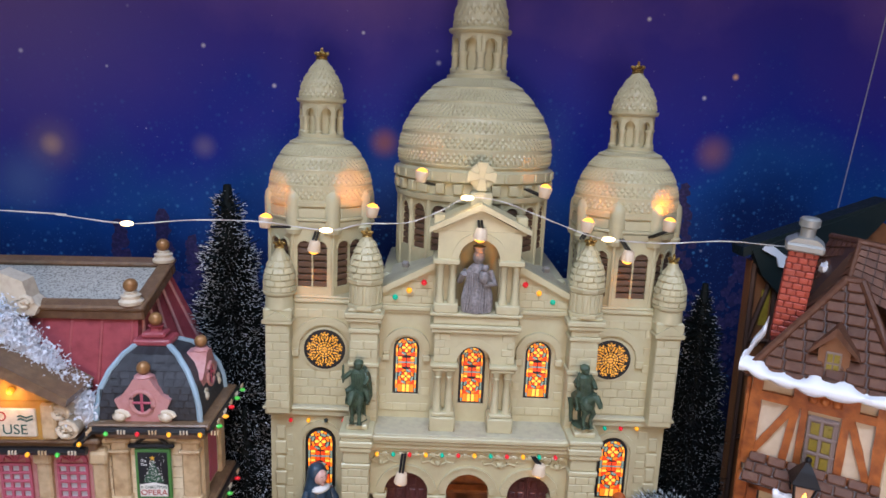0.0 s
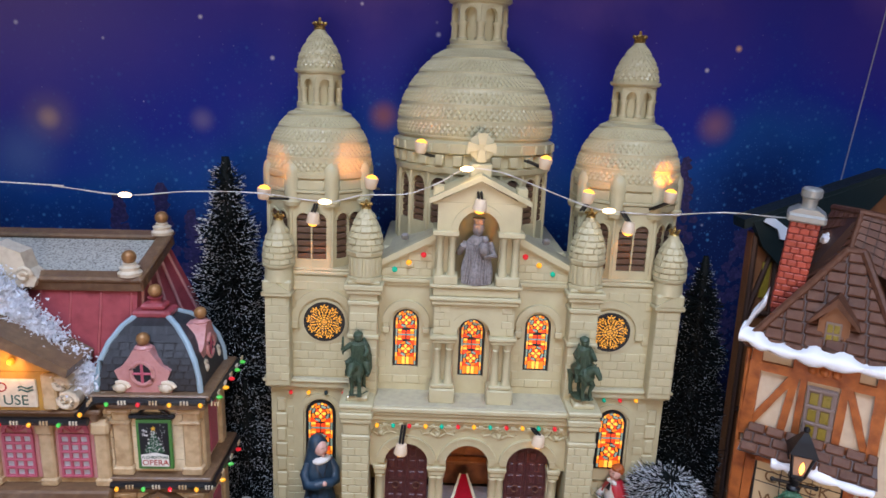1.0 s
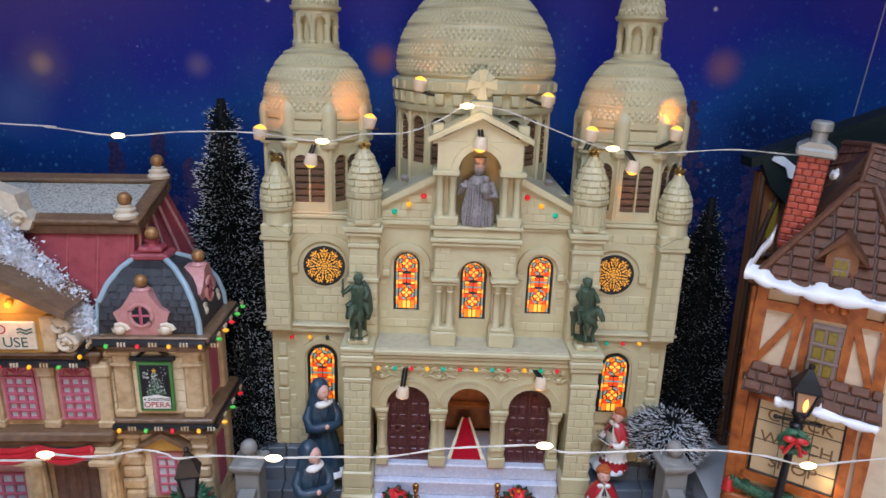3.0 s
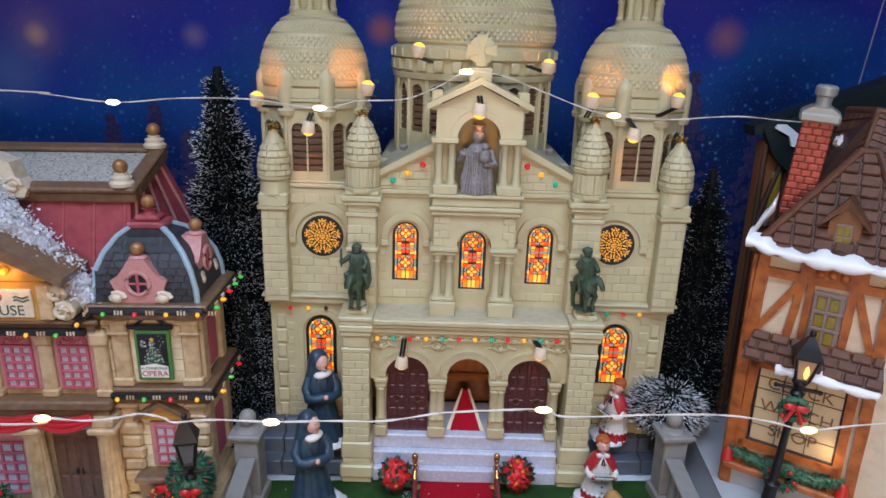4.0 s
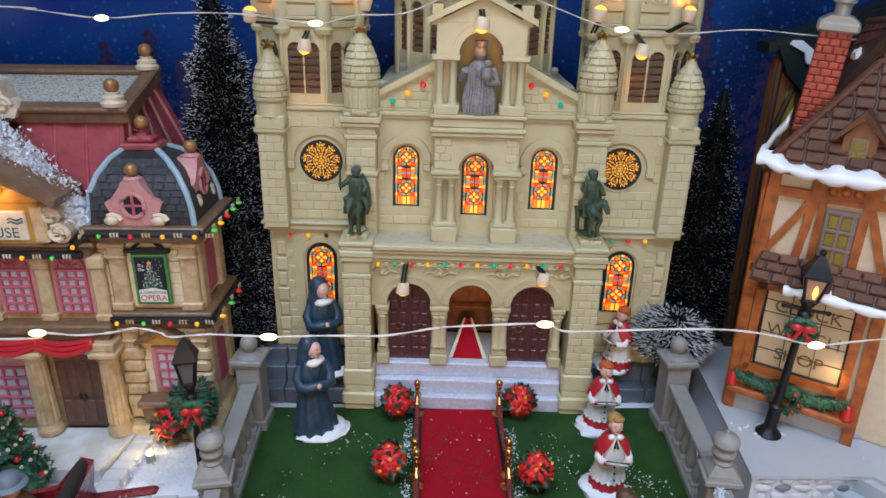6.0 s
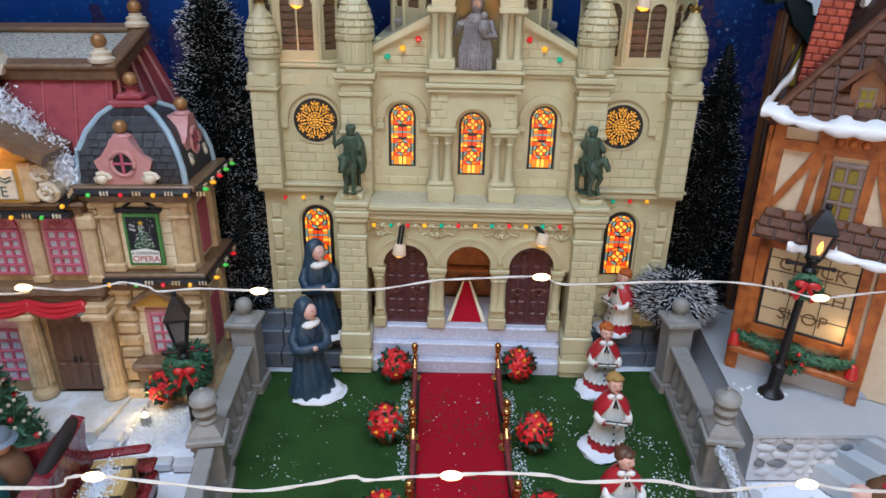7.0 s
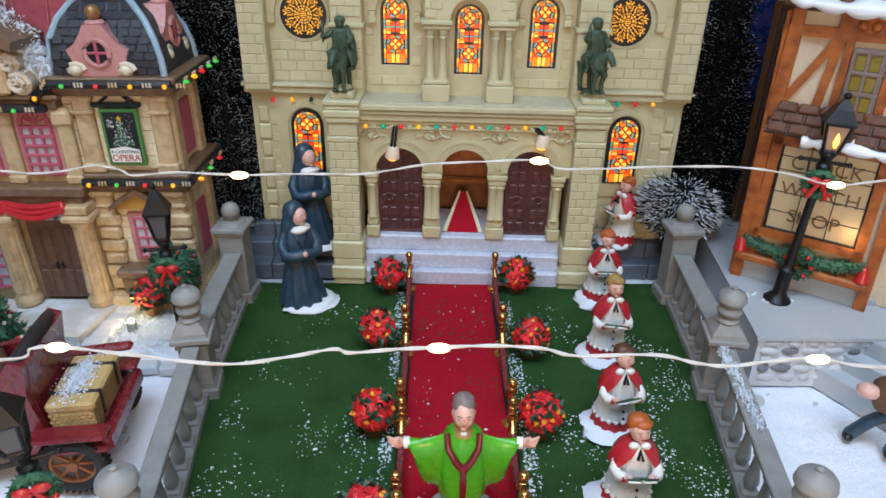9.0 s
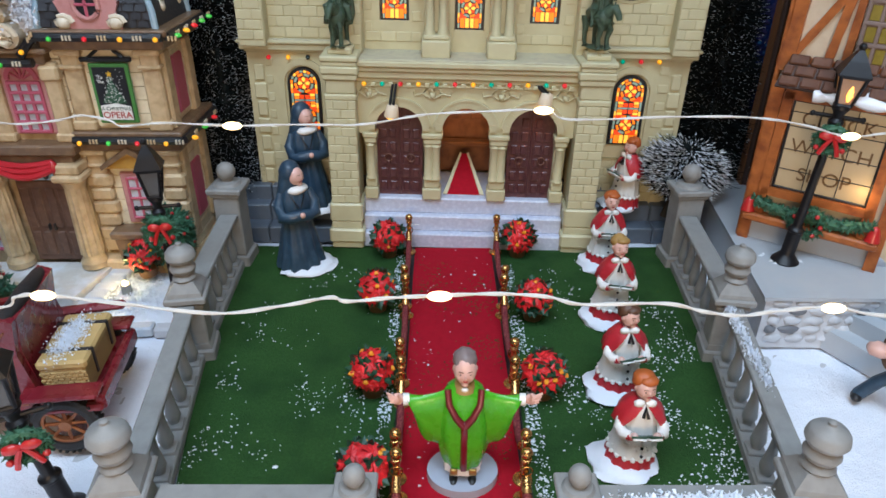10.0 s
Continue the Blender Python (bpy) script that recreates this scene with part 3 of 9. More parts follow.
glow_lamp("nave_glow", (0.5, 2.6, 6.2), 0.006, (1.0, 0.55, 0.2), 0.3)
# frieze with scrolls, cornice and balcony
bm = B()
for cx in (-4.15, -1.45, 1.45, 4.15):
    for s in (-1, 1):
        tube(bm, [(cx + s * (0.12 + 0.035 * k * math.cos(k * 0.9)), 0.6, 6.95 + 0.2 - 0.03 * k * math.sin(k * 0.9)) for k in range(9)], 0.05, 6)
        tube(bm, [(cx + s * 0.1, 0.6, 6.9), (cx + s * 0.4, 0.59, 7.1), (cx + s * 0.75, 0.6, 7.0), (cx + s * 0.8, 0.6, 7.2)], 0.045, 6)
    ball(bm, cx, 0.6, 7.0, 0.14, 8, 5)
box(bm, -4.4, 4.4, 0.56, 0.66, 7.35, 7.45, 0.03)
part("scroll_frieze", bm, c, cr, smooth=True)
bm = B()
for k in range(24):
    x = -4.32 + 0.3757 * k
    box(bm, x - 0.1, x + 0.1, 0.44, 0.64, 7.4, 7.57, 0.02)
part("dentil_course", bm, c, cr, "row of small dentils under the cornice", kind="stuff")
for cx in (-2.9, 0, 2.9):
    bm = B()
    arch_band(bm, cx, 5.5, 1.33, 1.42, 0.46, 0.66, 8, 172)
    part("arch_bead", bm, c, cr)
bm = B()
for z0, z1, y in ((7.55, 7.75, 0.5), (7.75, 8.05, 0.38), (8.05, 8.25, 0.26), (8.25, 8.5, 0.16)):
    box(bm, -4.64, 4.64, y, 2.4, z0, z1, 0.05)
    part("cornice_moulding", bm, c, cr)
    bm = B()
bm = B()
box(bm, -4.66, 4.66, 0.3, 2.3, 8.48, 8.56, 0.03)
part("balcony_floor", bm, M["cream_floor"], cr, "flat ledge above the portico, speckled with dust")
# main facade wall
bm = B()
for cx, w, z0, zt in ((-3.15, 0.62, 9.75, 12.65), (3.15, 0.62, 9.75, 12.65)):
    x0, x1 = (-4.6, -1.7) if cx < 0 else (1.7, 4.6)
    box(bm, x0, x1, 2.1, 2.9, 8.4, z0, 0.01)
    arch_wall(bm, x0, x1, z0, 14.2, cx, w, zt - w, zt, 2.1, 2.9)
    part("facade_wall", bm, c, cr)
    bm = B()
box(bm, -1.7, 1.7, 1.9, 2.9, 8.4, 9.47, 0.01)
arch_wall(bm, -1.7, 1.7, 9.47, 13.4, 0, 0.62, 11.75, 12.37, 1.9, 2.9)
part("facade_wall", bm, c, cr)
side_win = stained(0.6, 2.9)
low_win = stained(0.72, 3.2)
place_window(side_win, -3.15, 2.22, 9.75, cr)
place_window(side_win, 3.15, 2.22, 9.75, cr)
place_window(side_win, 0, 2.0, 9.47, cr)
for cx, zs, y in ((-3.15, 12.03, 2.1), (3.15, 12.03, 2.1), (0, 11.9, 1.2)):
    bm = B()
    arch_band(bm, cx, zs, 0.78, 1.12, y - 0.22, y + 0.9 if cx == 0 else y + 0.02)
    if cx:
        for s in (-1, 1):
            box(bm, cx + s * 0.95 - 0.18, cx + s * 0.95 + 0.18, y - 0.26, y + 0.02, zs - 0.5, zs - 0.2, 0.04)
            box(bm, cx + s * 0.95 - 0.14, cx + s * 0.95 + 0.14, y - 0.2, y + 0.02, zs - 0.2, zs, 0.03)
    part("window_arch", bm, c, cr)
# cornice across the facade
bm = B()
for z0, z1, o in ((13.85, 14.02, 0.12), (14.02, 14.22, 0.24), (14.22, 14.32, 0.14)):
    for s in (-1, 1):
        bm = B()
        box(bm, *sorted((s * 1.9, s * 4.6)), 2.1 - o, 2.9, z0, z1, 0.03)
        part("facade_cornice", bm, c, cr)
# gable
for s in (-1, 1):
    bm = B()
    prism(bm, [(s * 4.5, 14.3), (s * 1.7, 14.3), (s * 1.7, 16.35), (s * 4.5, 14.95)][::-s], 2.0, 2.9)
    part("gable_wall", bm, c, cr)
    bm = B()
    prism(bm, [(s * 4.62, 14.72), (s * 4.62, 15.0), (s * 1.7, 16.55), (s * 1.7, 16.22)][::s], 1.72, 2.2)
    part("gable_coping", bm, c, cr)
    bm = B()
    prism(bm, [(s * 4.62, 14.5), (s * 4.62, 14.95), (s * 0.3, 17.2), (s * 0.3, 16.0)][::s], 2.2, 6.0)
    part("nave_roof", bm, M["cream_floor"], cr)
# projecting centre bay: plinths, twin columns, entablature
for s in (-1, 1):
    bm = B()
    box(bm, *sorted((s * 0.75, s * 1.95)), 0.72, 1.9, 8.52, 9.25, 0.06)
    box(bm, *sorted((s * 0.82, s * 1.88)), 0.8, 1.9, 9.25, 9.45, 0.05)
    for x in (1.08, 1.62):
        cb = B()
        lathe(cb, [(0.24, 9.42), (0.24, 9.5), (0.18, 9.6), (0.165, 11.1), (0.2, 11.15), (0.17, 11.2), (0.25, 11.45), (0.26, 11.5)], 12, T(s * x, 1.1, 0))
        part("column", cb, c, cr, smooth=True)
    box(bm, *sorted((s * 0.85, s * 1.85)), 1.35, 1.9, 9.45, 11.5, 0.03)
    box(bm, *sorted((s * 0.78, s * 1.92)), 0.8, 1.9, 11.48, 11.66, 0.05)
    box(bm, *sorted((s * 0.7, s * 2.0)), 0.72, 1.9, 11.66, 11.86, 0.05)
    part("bay_pier", bm, c, cr, smooth=True)
bm = B()
arch_wall(bm, -1.85, 1.85, 11.86, 13.4, 0, 0.8, 11.9, 12.7, 1.0, 1.9)
part("bay_wall", bm, c, cr)
bm = B()
for z0, z1, o in ((13.35, 13.55, 0.06), (13.55, 13.75, 0.14), (13.75, 14.15, 0.0), (14.15, 14.32, 0.14)):
    box(bm, -1.95 - o, 1.95 + o, 0.85 - o, 2.4, z0, z1, 0.05)
part("bay_cornice", bm, c, cr)
# niche storey
for s in (-1, 1):
    bm = B()
    box(bm, *sorted((s * 0.85, s * 1.95)), 0.72, 2.6, 14.3, 14.75, 0.06)
    for x in (1.15, 1.7):
        cb = B()
        lathe(cb, [(0.22, 14.74), (0.2, 14.9), (0.165, 15.0), (0.155, 16.3), (0.19, 16.35), (0.22, 16.55)], 12, T(s * x, 1.0, 0))
        part("column", cb, c, cr, smooth=True)
    box(bm, *sorted((s * 0.95, s * 1.9)), 1.3, 2.6, 14.7, 16.6, 0.03)
    box(bm, *sorted((s * 0.85, s * 2.05)), 0.68, 2.6, 16.55, 16.8, 0.05)
    part("niche_pier", bm, c, cr, smooth=True)
bm = B()
arch_wall(bm, -1.85, 1.85, 16.8, 18.05, 0, 0.92, 16.8, 17.72, 0.9, 2.6)
part("niche_wall", bm, c, cr)
bm = B()
arch_band(bm, 0, 16.8, 0.92, 1.22, 0.78, 0.95)
part("niche_arch", bm, c, cr)
bm = B()
for a in range(13):
    a0, a1 = math.pi * a / 13, math.pi * (a + 1) / 13
    p = [(-0.95 * math.cos(a0), 1.3 + 0.95 * math.sin(a0)), (-0.95 * math.cos(a1), 1.3 + 0.95 * math.sin(a1))]
    v = [bm.verts.new((*p[0], 14.3)), bm.verts.new((*p[1], 14.3)), bm.verts.new((*p[1], 16.8)), bm.verts.new((*p[0], 16.8))]
    face(bm, v)
    last = v
    for k in range(6):
        e0, e1 = math.pi / 2 * k / 6, math.pi / 2 * (k + 1) / 6
        nx = [bm.verts.new((q[0] * math.cos(e1), 1.3 + (q[1] - 1.3) * math.cos(e1), 16.8 + 0.95 * math.sin(e1))) for q in (p[1], p[0])]
        face(bm, [last[3], last[2], nx[0], nx[1]])
        last = [None, None, nx[0], nx[1]]
bmesh.ops.remove_doubles(bm, verts=bm.verts, dist=0.002)
part("niche_shell", bm, c, cr, smooth=True)
bm = B()
prism(bm, [(-2.0, 18.0), (2.0, 18.0), (0, 19.0)], 0.95, 2.6)
part("pediment", bm, c, cr)
for s in (-1, 1):
    bm = B()
    prism(bm, [(s * 2.25, 17.98), (s * 2.25, 18.22), (0, 19.32), (0, 19.05)][::s], 0.66, 2.9)
    part("pediment_roof", bm, c, cr)
    bm = B()
    box(bm, s * 1.85 - 0.24, s * 1.85 + 0.24, 1.0, 1.7, 17.9, 18.75, 0.05)
    part("pediment_block", bm, c, cr)
# pedestal and wheel cross behind the pediment
bm = B()
box(bm, -0.5, 0.5, 1.6, 2.4, 18.9, 19.7, 0.06)
box(bm, -0.2, 0.2, 1.85, 2.1, 19.7, 20.2, 0.04)
lathe(bm, [(0.56, -0.07), (0.6, -0.04), (0.6, 0.04), (0.56, 0.07)], 24, T(0, 1.95, 20.4, 90, 0, 0))
for a in range(4):
    prism(bm, [(-0.1, 0.1), (0.1, 0.1), (0.24, 0.64), (-0.24, 0.64)], 1.82, 2.06, T(0, 0, 20.4) @ T(0, 0, 0, 0, 90 * a, 0))
tube(bm, [(0.24 * math.cos(a), 1.86, 20.4 + 0.24 * math.sin(a)) for a in np.linspace(0, 6.283, 17)], 0.04, 6)
part("wheel_cross", bm, c, cr, "round wheel cross on a block", smooth=True)


def fold_figure(bm, x, y, z, h, r0=0.55, r1=0.36, head=0.28, seed=1, arms=True):
    """A robed standing figure as one plain body."""
    first = len(bm.verts)
    rings = []
    n = 18
    for k in range(13):
        f = k / 12
        rr = r0 * (1 - f) + r1 * f
        rr *= 1 + 0.12 * math.sin(f * 6.0)
        if f > 0.88:
            rr *= 1 - 4.5 * (f - 0.88)
        rings.append([bm.verts.new((x + rr * (1 + 0.1 * math.sin(5 * a + seed + 2 * f)) * math.cos(a), y + rr * 0.75 * (1 + 0.1 * math.sin(4 * a + seed)) * math.sin(a), z + (h - 2 * head) * f)) for a in np.linspace(0, 2 * math.pi, n, endpoint=False)])
    for lo, hi in zip(rings, rings[1:]):
        for i in range(n):
            face(bm, [lo[i], lo[(i + 1) % n], hi[(i + 1) % n], hi[i]])
    face(bm, rings[0][::-1])
    face(bm, rings[-1])
    lump(bm, x, y, z + h - head * 1.05, head, 0.8, 0.85, 1.1, 0.1, 10, 7, seed=seed)
    if arms:
        sh = z + (h - 2 * head) * 0.86
        tube(bm, [(x - r1 * 0.95, y, sh), (x - r1 * 1.5, y - 0.2, sh - h * 0.16), (x - r1 * 1.2, y - 0.45, sh - h * 0.02)], h * 0.05, 8)
        tube(bm, [(x + r1 * 0.95, y, sh), (x + r1 * 1.4, y - 0.2, sh - h * 0.2), (x + r1 * 0.4, y - 0.5, sh - h * 0.18)], h * 0.05, 8)


bm = B()
fold_figure(bm, 0, 1.25, 14.32, 2.9, 0.66, 0.55, 0.34, 2)
lump(bm, 0.24, 0.72, 16.05, 0.26, 0.9, 0.8, 1.3, 0.3, 12, 8, seed=4)
ball(bm, 0.28, 0.66, 16.48, 0.16, 10, 7)
lathe(bm, [(0.2, 17.08), (0.25, 17.14), (0.24, 17.2), (0.3, 17.34), (0.2, 17.3)], 12, T(0, 1.22, 0))
for k in range(11):
    a = -2.7 + 0.21 * k
    tube(bm, [(0.52 * math.cos(a), 1.25 + 0.42 * math.sin(a), 16.2), (0.6 * math.cos(a + 0.1), 1.25 + 0.48 * math.sin(a + 0.1), 15.3), (0.7 * math.cos(a), 1.25 + 0.54 * math.sin(a), 14.36)], 0.06, 6)
part("niche_statue", bm, M["stone_statue"], cr, "grey robed stone figure standing in the niche", smooth=60)

# side towers
M["rose_gold"] = material("rose_glass", (0.9, 0.4, 0.04), 0.3, var=0.4, scale=900, emit=(1.0, 0.4, 0.04), emit_strength=0.55)


def block_rows(x, y, prof, rows, count, parent):
    """Courses of proud little stones round a tapering turret; prof: (r, z) from below."""
    bm = B()
    zs = [p[1] for p in prof]
    rs = [p[0] for p in prof]
    for j in range(rows):
        z0 = zs[0] + (zs[-1] - zs[0]) * j / rows
        z1 = zs[0] + (zs[-1] - zs[0]) * (j + 1) / rows - 0.05
        r0, r1 = float(np.interp(z0, zs, rs)), float(np.interp(z1, zs, rs))
        n = max(6, int(count * (r0 + r1) / 2 / max(rs)))
        for i in range(n):
            a0 = 2 * math.pi * (i + 0.5 * (j % 2)) / n
            a1 = a0 + 2 * math.pi / n * 0.88
            pr = 0.055 + 0.02 * math.sin(i * 5 + j * 3)
            ring = []
            for a in (a0, (a0 + a1) / 2, a1):
                ring.append([bm.verts.new((x + r * math.cos(a), y + r * math.sin(a), z)) for r, z in ((r0 - 0.03, z0), (r0 + pr, z0 + 0.015), (r1 + pr * 0.7, z1 - 0.02), (r1 - 0.03, z1))])
            for p, q in zip(ring, ring[1:]):
                for k in range(3):
                    face(bm, [p[k], q[k], q[k + 1], p[k + 1]])
            face(bm, ring[0])
            face(bm, ring[2][::-1])
    part("stonework", bm, M["cream_brick"], parent, "courses of proud cream stones", kind="stuff")


for s in (-1, 1):
    x = s * 7.5
    rx = -7.12 if s < 0 else 6.72
    # lower storey with a window
    bm = B()
    xi, xo = (5.5, 9.75)
    a, b = sorted((s * xi, s * xo))
    wx = s * 7.3
    box(bm, a, b, 2.62, 8.2, -0.02, 4.35, 0.02)
    arch_wall(bm, a, b, 4.35, 8.25, wx, 0.76, 6.83, 7.6, 2.62, 3.4)
    box(bm, a, b, 3.4, 8.2, 4.35, 8.25, 0.02)
    part("wing_wall", bm, c, cr)
    bm = B()
    prism(bm, arched(wx, 1.12, 3.7, 8.0 - 0.02, 14)[:2] + arc(wx, 6.83, 1.12, 0, 180, 14) + [(wx - 1.12, 3.7), (wx - 0.86, 3.7)] + arc(wx, 6.83, 0.86, 180, 0, 14) + [(wx + 0.86, 3.7)], 2.5, 2.62)
    part("window_surround", bm, c, cr)
    place_window(low_win, wx, 2.56, 4.37, cr)
    bm = B()
    for z0, z1, o in ((8.2, 8.32, 0.08), (8.32, 8.62, 0.24), (8.62, 8.76, 0.34)):
        box(bm, a - (o if s < 0 else 0), b + (o if s > 0 else 0), 2.62 - o, 8.3, z0, z1, 0.04)
    part("wing_cornice", bm, c, cr)
    bm = B()
    box(bm, *sorted((s * 5.5, s * 9.9)), 2.4, 3.4, 8.74, 8.8, 0.02)
    part("wing_ledge", bm, M["cream_floor"], cr)
    for k in range(9):
        for qx in (9.25, 5.95):
            bm = B()
            box(bm, s * qx - 0.22 - 0.06 * (k % 2), s * qx + 0.22 + 0.06 * (k % 2), 2.5, 2.64, 0.4 + k * 0.82, 1.1 + k * 0.82, 0.05)
            part("quoin_stone", bm, M["cream_brick"], cr)
    # tower storey
    bm = B()
    box(bm, *sorted((s * 5.4, s * 9.7)), 2.66, 7.6, 8.55, 14.0, 0.05)
    part("tower_wall", bm, c, cr)
    bm = B()
    for r0, r1, y in ((0.98, 1.12, 2.58), (1.25, 1.62, 2.5)):
        arch_band(bm, rx, 11.7, r0, r1, y, 2.7, 0, 360 if r0 < 1 else 180, 28)
    for k in (-1, 1):
        box(bm, rx + k * 1.43 - 0.2, rx + k * 1.43 + 0.2, 2.48, 2.7, 11.3, 11.7, 0.05)
    part("rose_moulding", bm, c, cr)
    bm = B()
    prism(bm, arc(rx, 11.7, 1.0, 0, 348, 30), 2.56, 2.66)
    rose = part("rose_window", bm, M["black"], cr, "round rose window with golden petals on black")
    bm = B()
    prism(bm, arc(rx, 11.7, 0.42, 0, 340, 18), 2.535, 2.56)
    tr = B()
    for k in range(9):
        an = radians(40 * k + 10)
        px, pz = rx + 0.6 * math.cos(an), 11.7 + 0.6 * math.sin(an)
        # a rounded petal pane with small panes round its rim
        prism(bm, [(px + 0.2 * math.cos(t) * math.cos(an) - 0.17 * math.sin(t) * math.sin(an), pz + 0.2 * math.cos(t) * math.sin(an) + 0.17 * math.sin(t) * math.cos(an)) for t in np.linspace(0, 5.9, 15)], 2.537, 2.56)
        for q in range(5):
            t = an + (q - 2) * 0.7
            prism(bm, arc(px + 0.235 * math.cos(t), pz + 0.235 * math.sin(t), 0.045, 0, 300, 6), 2.536, 2.56)
        # lead tracery over the petal
        tube(tr, [(px + 0.1 * math.cos(t), 2.53, pz + 0.1 * math.sin(t)) for t in np.linspace(0, 6.283, 11)], 0.02, 5)
        for q in (-0.55, 0.0, 0.55):
            tube(tr, [(px - 0.26 * math.cos(an), 2.53, pz - 0.26 * math.sin(an)), (px + 0.08 * math.cos(an + 2 * q), 2.528, pz + 0.08 * math.sin(an + 2 * q)), (px + 0.25 * math.cos(an + 1.6 * q), 2.53, pz + 0.25 * math.sin(an + 1.6 * q))], 0.016, 4)
        am = an + radians(20)
        tube(tr, [(rx + 0.18 * math.cos(am), 2.53, 11.7 + 0.18 * math.sin(am)), (rx + 0.44 * math.cos(am), 2.528, 11.7 + 0.44 * math.sin(am)), (rx + 0.78 * math.cos(am), 2.53, 11.7 + 0.78 * math.sin(am))], 0.022, 4)
    for q in (0.17, 0.3, 0.41):
        tube(tr, [(rx + q * math.cos(t), 2.529, 11.7 + q * math.sin(t)) for t in np.linspace(0, 6.283, 20)], 0.02, 5)
    for q in (-0.08, 0.0, 0.08):
        tube(tr, [(rx - 0.15, 2.529, 11.7 + q), (rx + 0.15, 2.529, 11.7 + q)], 0.014, 4)
    part("lead_tracery", tr, M["black"], rose, "fine black lead tracery")
    part("petal_glass", bm, M["rose_gold"], rose, "glowing golden petal panes")
    bm = B()
    for z0, z1, o in ((13.85, 14.0, 0.05), (14.0, 14.2, 0.18), (14.2, 14.32, 0.1)):
        box(bm, s * 7.5 - 2.1 - o, s * 7.5 + 2.1 + o, 2.75 - o, 7.4, z0, z1, 0.05)
    part("tower_cornice", bm, c, cr)
    # outer buttress and turret
    x = s * 9.25
    bm = B()
    box(bm, x - 0.58, x + 0.58, 1.95, 3.2, 8.55, 13.2, 0.05)
    part("buttress", bm, c, cr)
    bm = B()
    box(bm, x - 0.72, x + 0.72, 1.8, 3.2, 13.1, 13.3, 0.04)
    prism(bm, [(x - 0.7, 13.3), (x + 0.7, 13.3), (x, 13.75)], 1.78, 1.98)
    box(bm, x - 0.68, x + 0.68, 1.9, 3.2, 13.3, 13.85, 0.08)
    part("turret_base", bm, c, cr)
    bm = B()
    lathe(bm, [(0.7, 13.8), (0.68, 13.9), (0.66, 14.4), (0.76, 14.5), (0.78, 14.62), (0.7, 14.66), (0.72, 15.1), (0.66, 15.55), (0.5, 16.0), (0.34, 16.35), (0.25, 16.5), (0.22, 16.66)], 16, T(x, 2.5, 0))
    block_rows(x, 2.5, [(0.72, 14.66), (0.73, 15.1), (0.67, 15.55), (0.5, 16.0), (0.3, 16.4)], 6, 11, part("turret", bm, c, cr, "pine cone shaped stone turret", smooth=30))
    # inner pier and turret
    x = s * 5.1
    bm = B()
    box(bm, x - 0.66, x + 0.66, 1.25, 2.9, 8.4, 13.1, 0.05)
    part("inner_pier", bm, c, cr)
    bm = B()
    for z0, z1, o in ((11.4, 11.6, 0.08), (13.05, 13.25, 0.08), (13.25, 13.6, 0.0), (13.6, 13.8, 0.16), (13.8, 14.05, 0.24), (14.05, 14.2, 0.1)):
        box(bm, x - 0.66 - o, x + 0.66 + o, 1.25 - o, 2.9, z0, z1, 0.04)
    part("pier_moulding", bm, c, cr)
    bm = B()
    lathe(bm, [(0.84, 14.2), (0.84, 14.35), (0.74, 14.4), (0.74, 15.3), (0.84, 15.38), (0.88, 15.55), (0.8, 15.62), (0.78, 16.0), (0.68, 16.5), (0.5, 16.95), (0.3, 17.3), (0.22, 17.48)], 8, T(x, 1.8, 0, 0, 0, 22.5))
    for k in range(8):
        a = 45 * k
        for q in (-12, 12):
            rb = B()
            box(rb, -0.09, 0.09, -0.77, -0.62, 14.42, 15.28, 0.02, T(x, 1.8, 0, 0, 0, a + q))
            part("turret_rib", rb, c, cr)
    block_rows(x, 1.8, [(0.78, 15.64), (0.76, 16.05), (0.66, 16.5), (0.48, 16.95), (0.28, 17.35)], 6, 12, part("turret", bm, c, cr, "pine cone shaped stone turret", smooth=25))


def crown(x, y, z, r):
    """A small gold crown finial."""
    bm = B()
    lathe(bm, [(r * 0.6, z), (r, z + r * 0.15), (r * 0.8, z + r * 0.45), (r, z + r * 0.6), (r * 0.9, z + r * 0.7), (r * 0.2, z + r * 0.75)], 12, T(x, y, 0))
    for k in range(6):
        ball(bm, x + r * 0.92 * math.cos(k * 1.047), y + r * 0.92 * math.sin(k * 1.047), z + r * 1.0, r * 0.3, 6, 5)
    ball(bm, x, y, z + r * 1.15, r * 0.42, 8, 6)
    ball(bm, x, y, z + r * 1.7, r * 0.25, 6, 5)
    part("crown_finial", bm, M["gold"], cr, "small gilded crown finial", smooth=True)


for s in (-1, 1):
    crown(s * 9.25, 2.5, 16.62, 0.24)
    crown(s * 5.1, 1.8, 17.44, 0.24)
    crown(-7.78 if s < 0 else 7.46, 5.2, 25.35, 0.3)


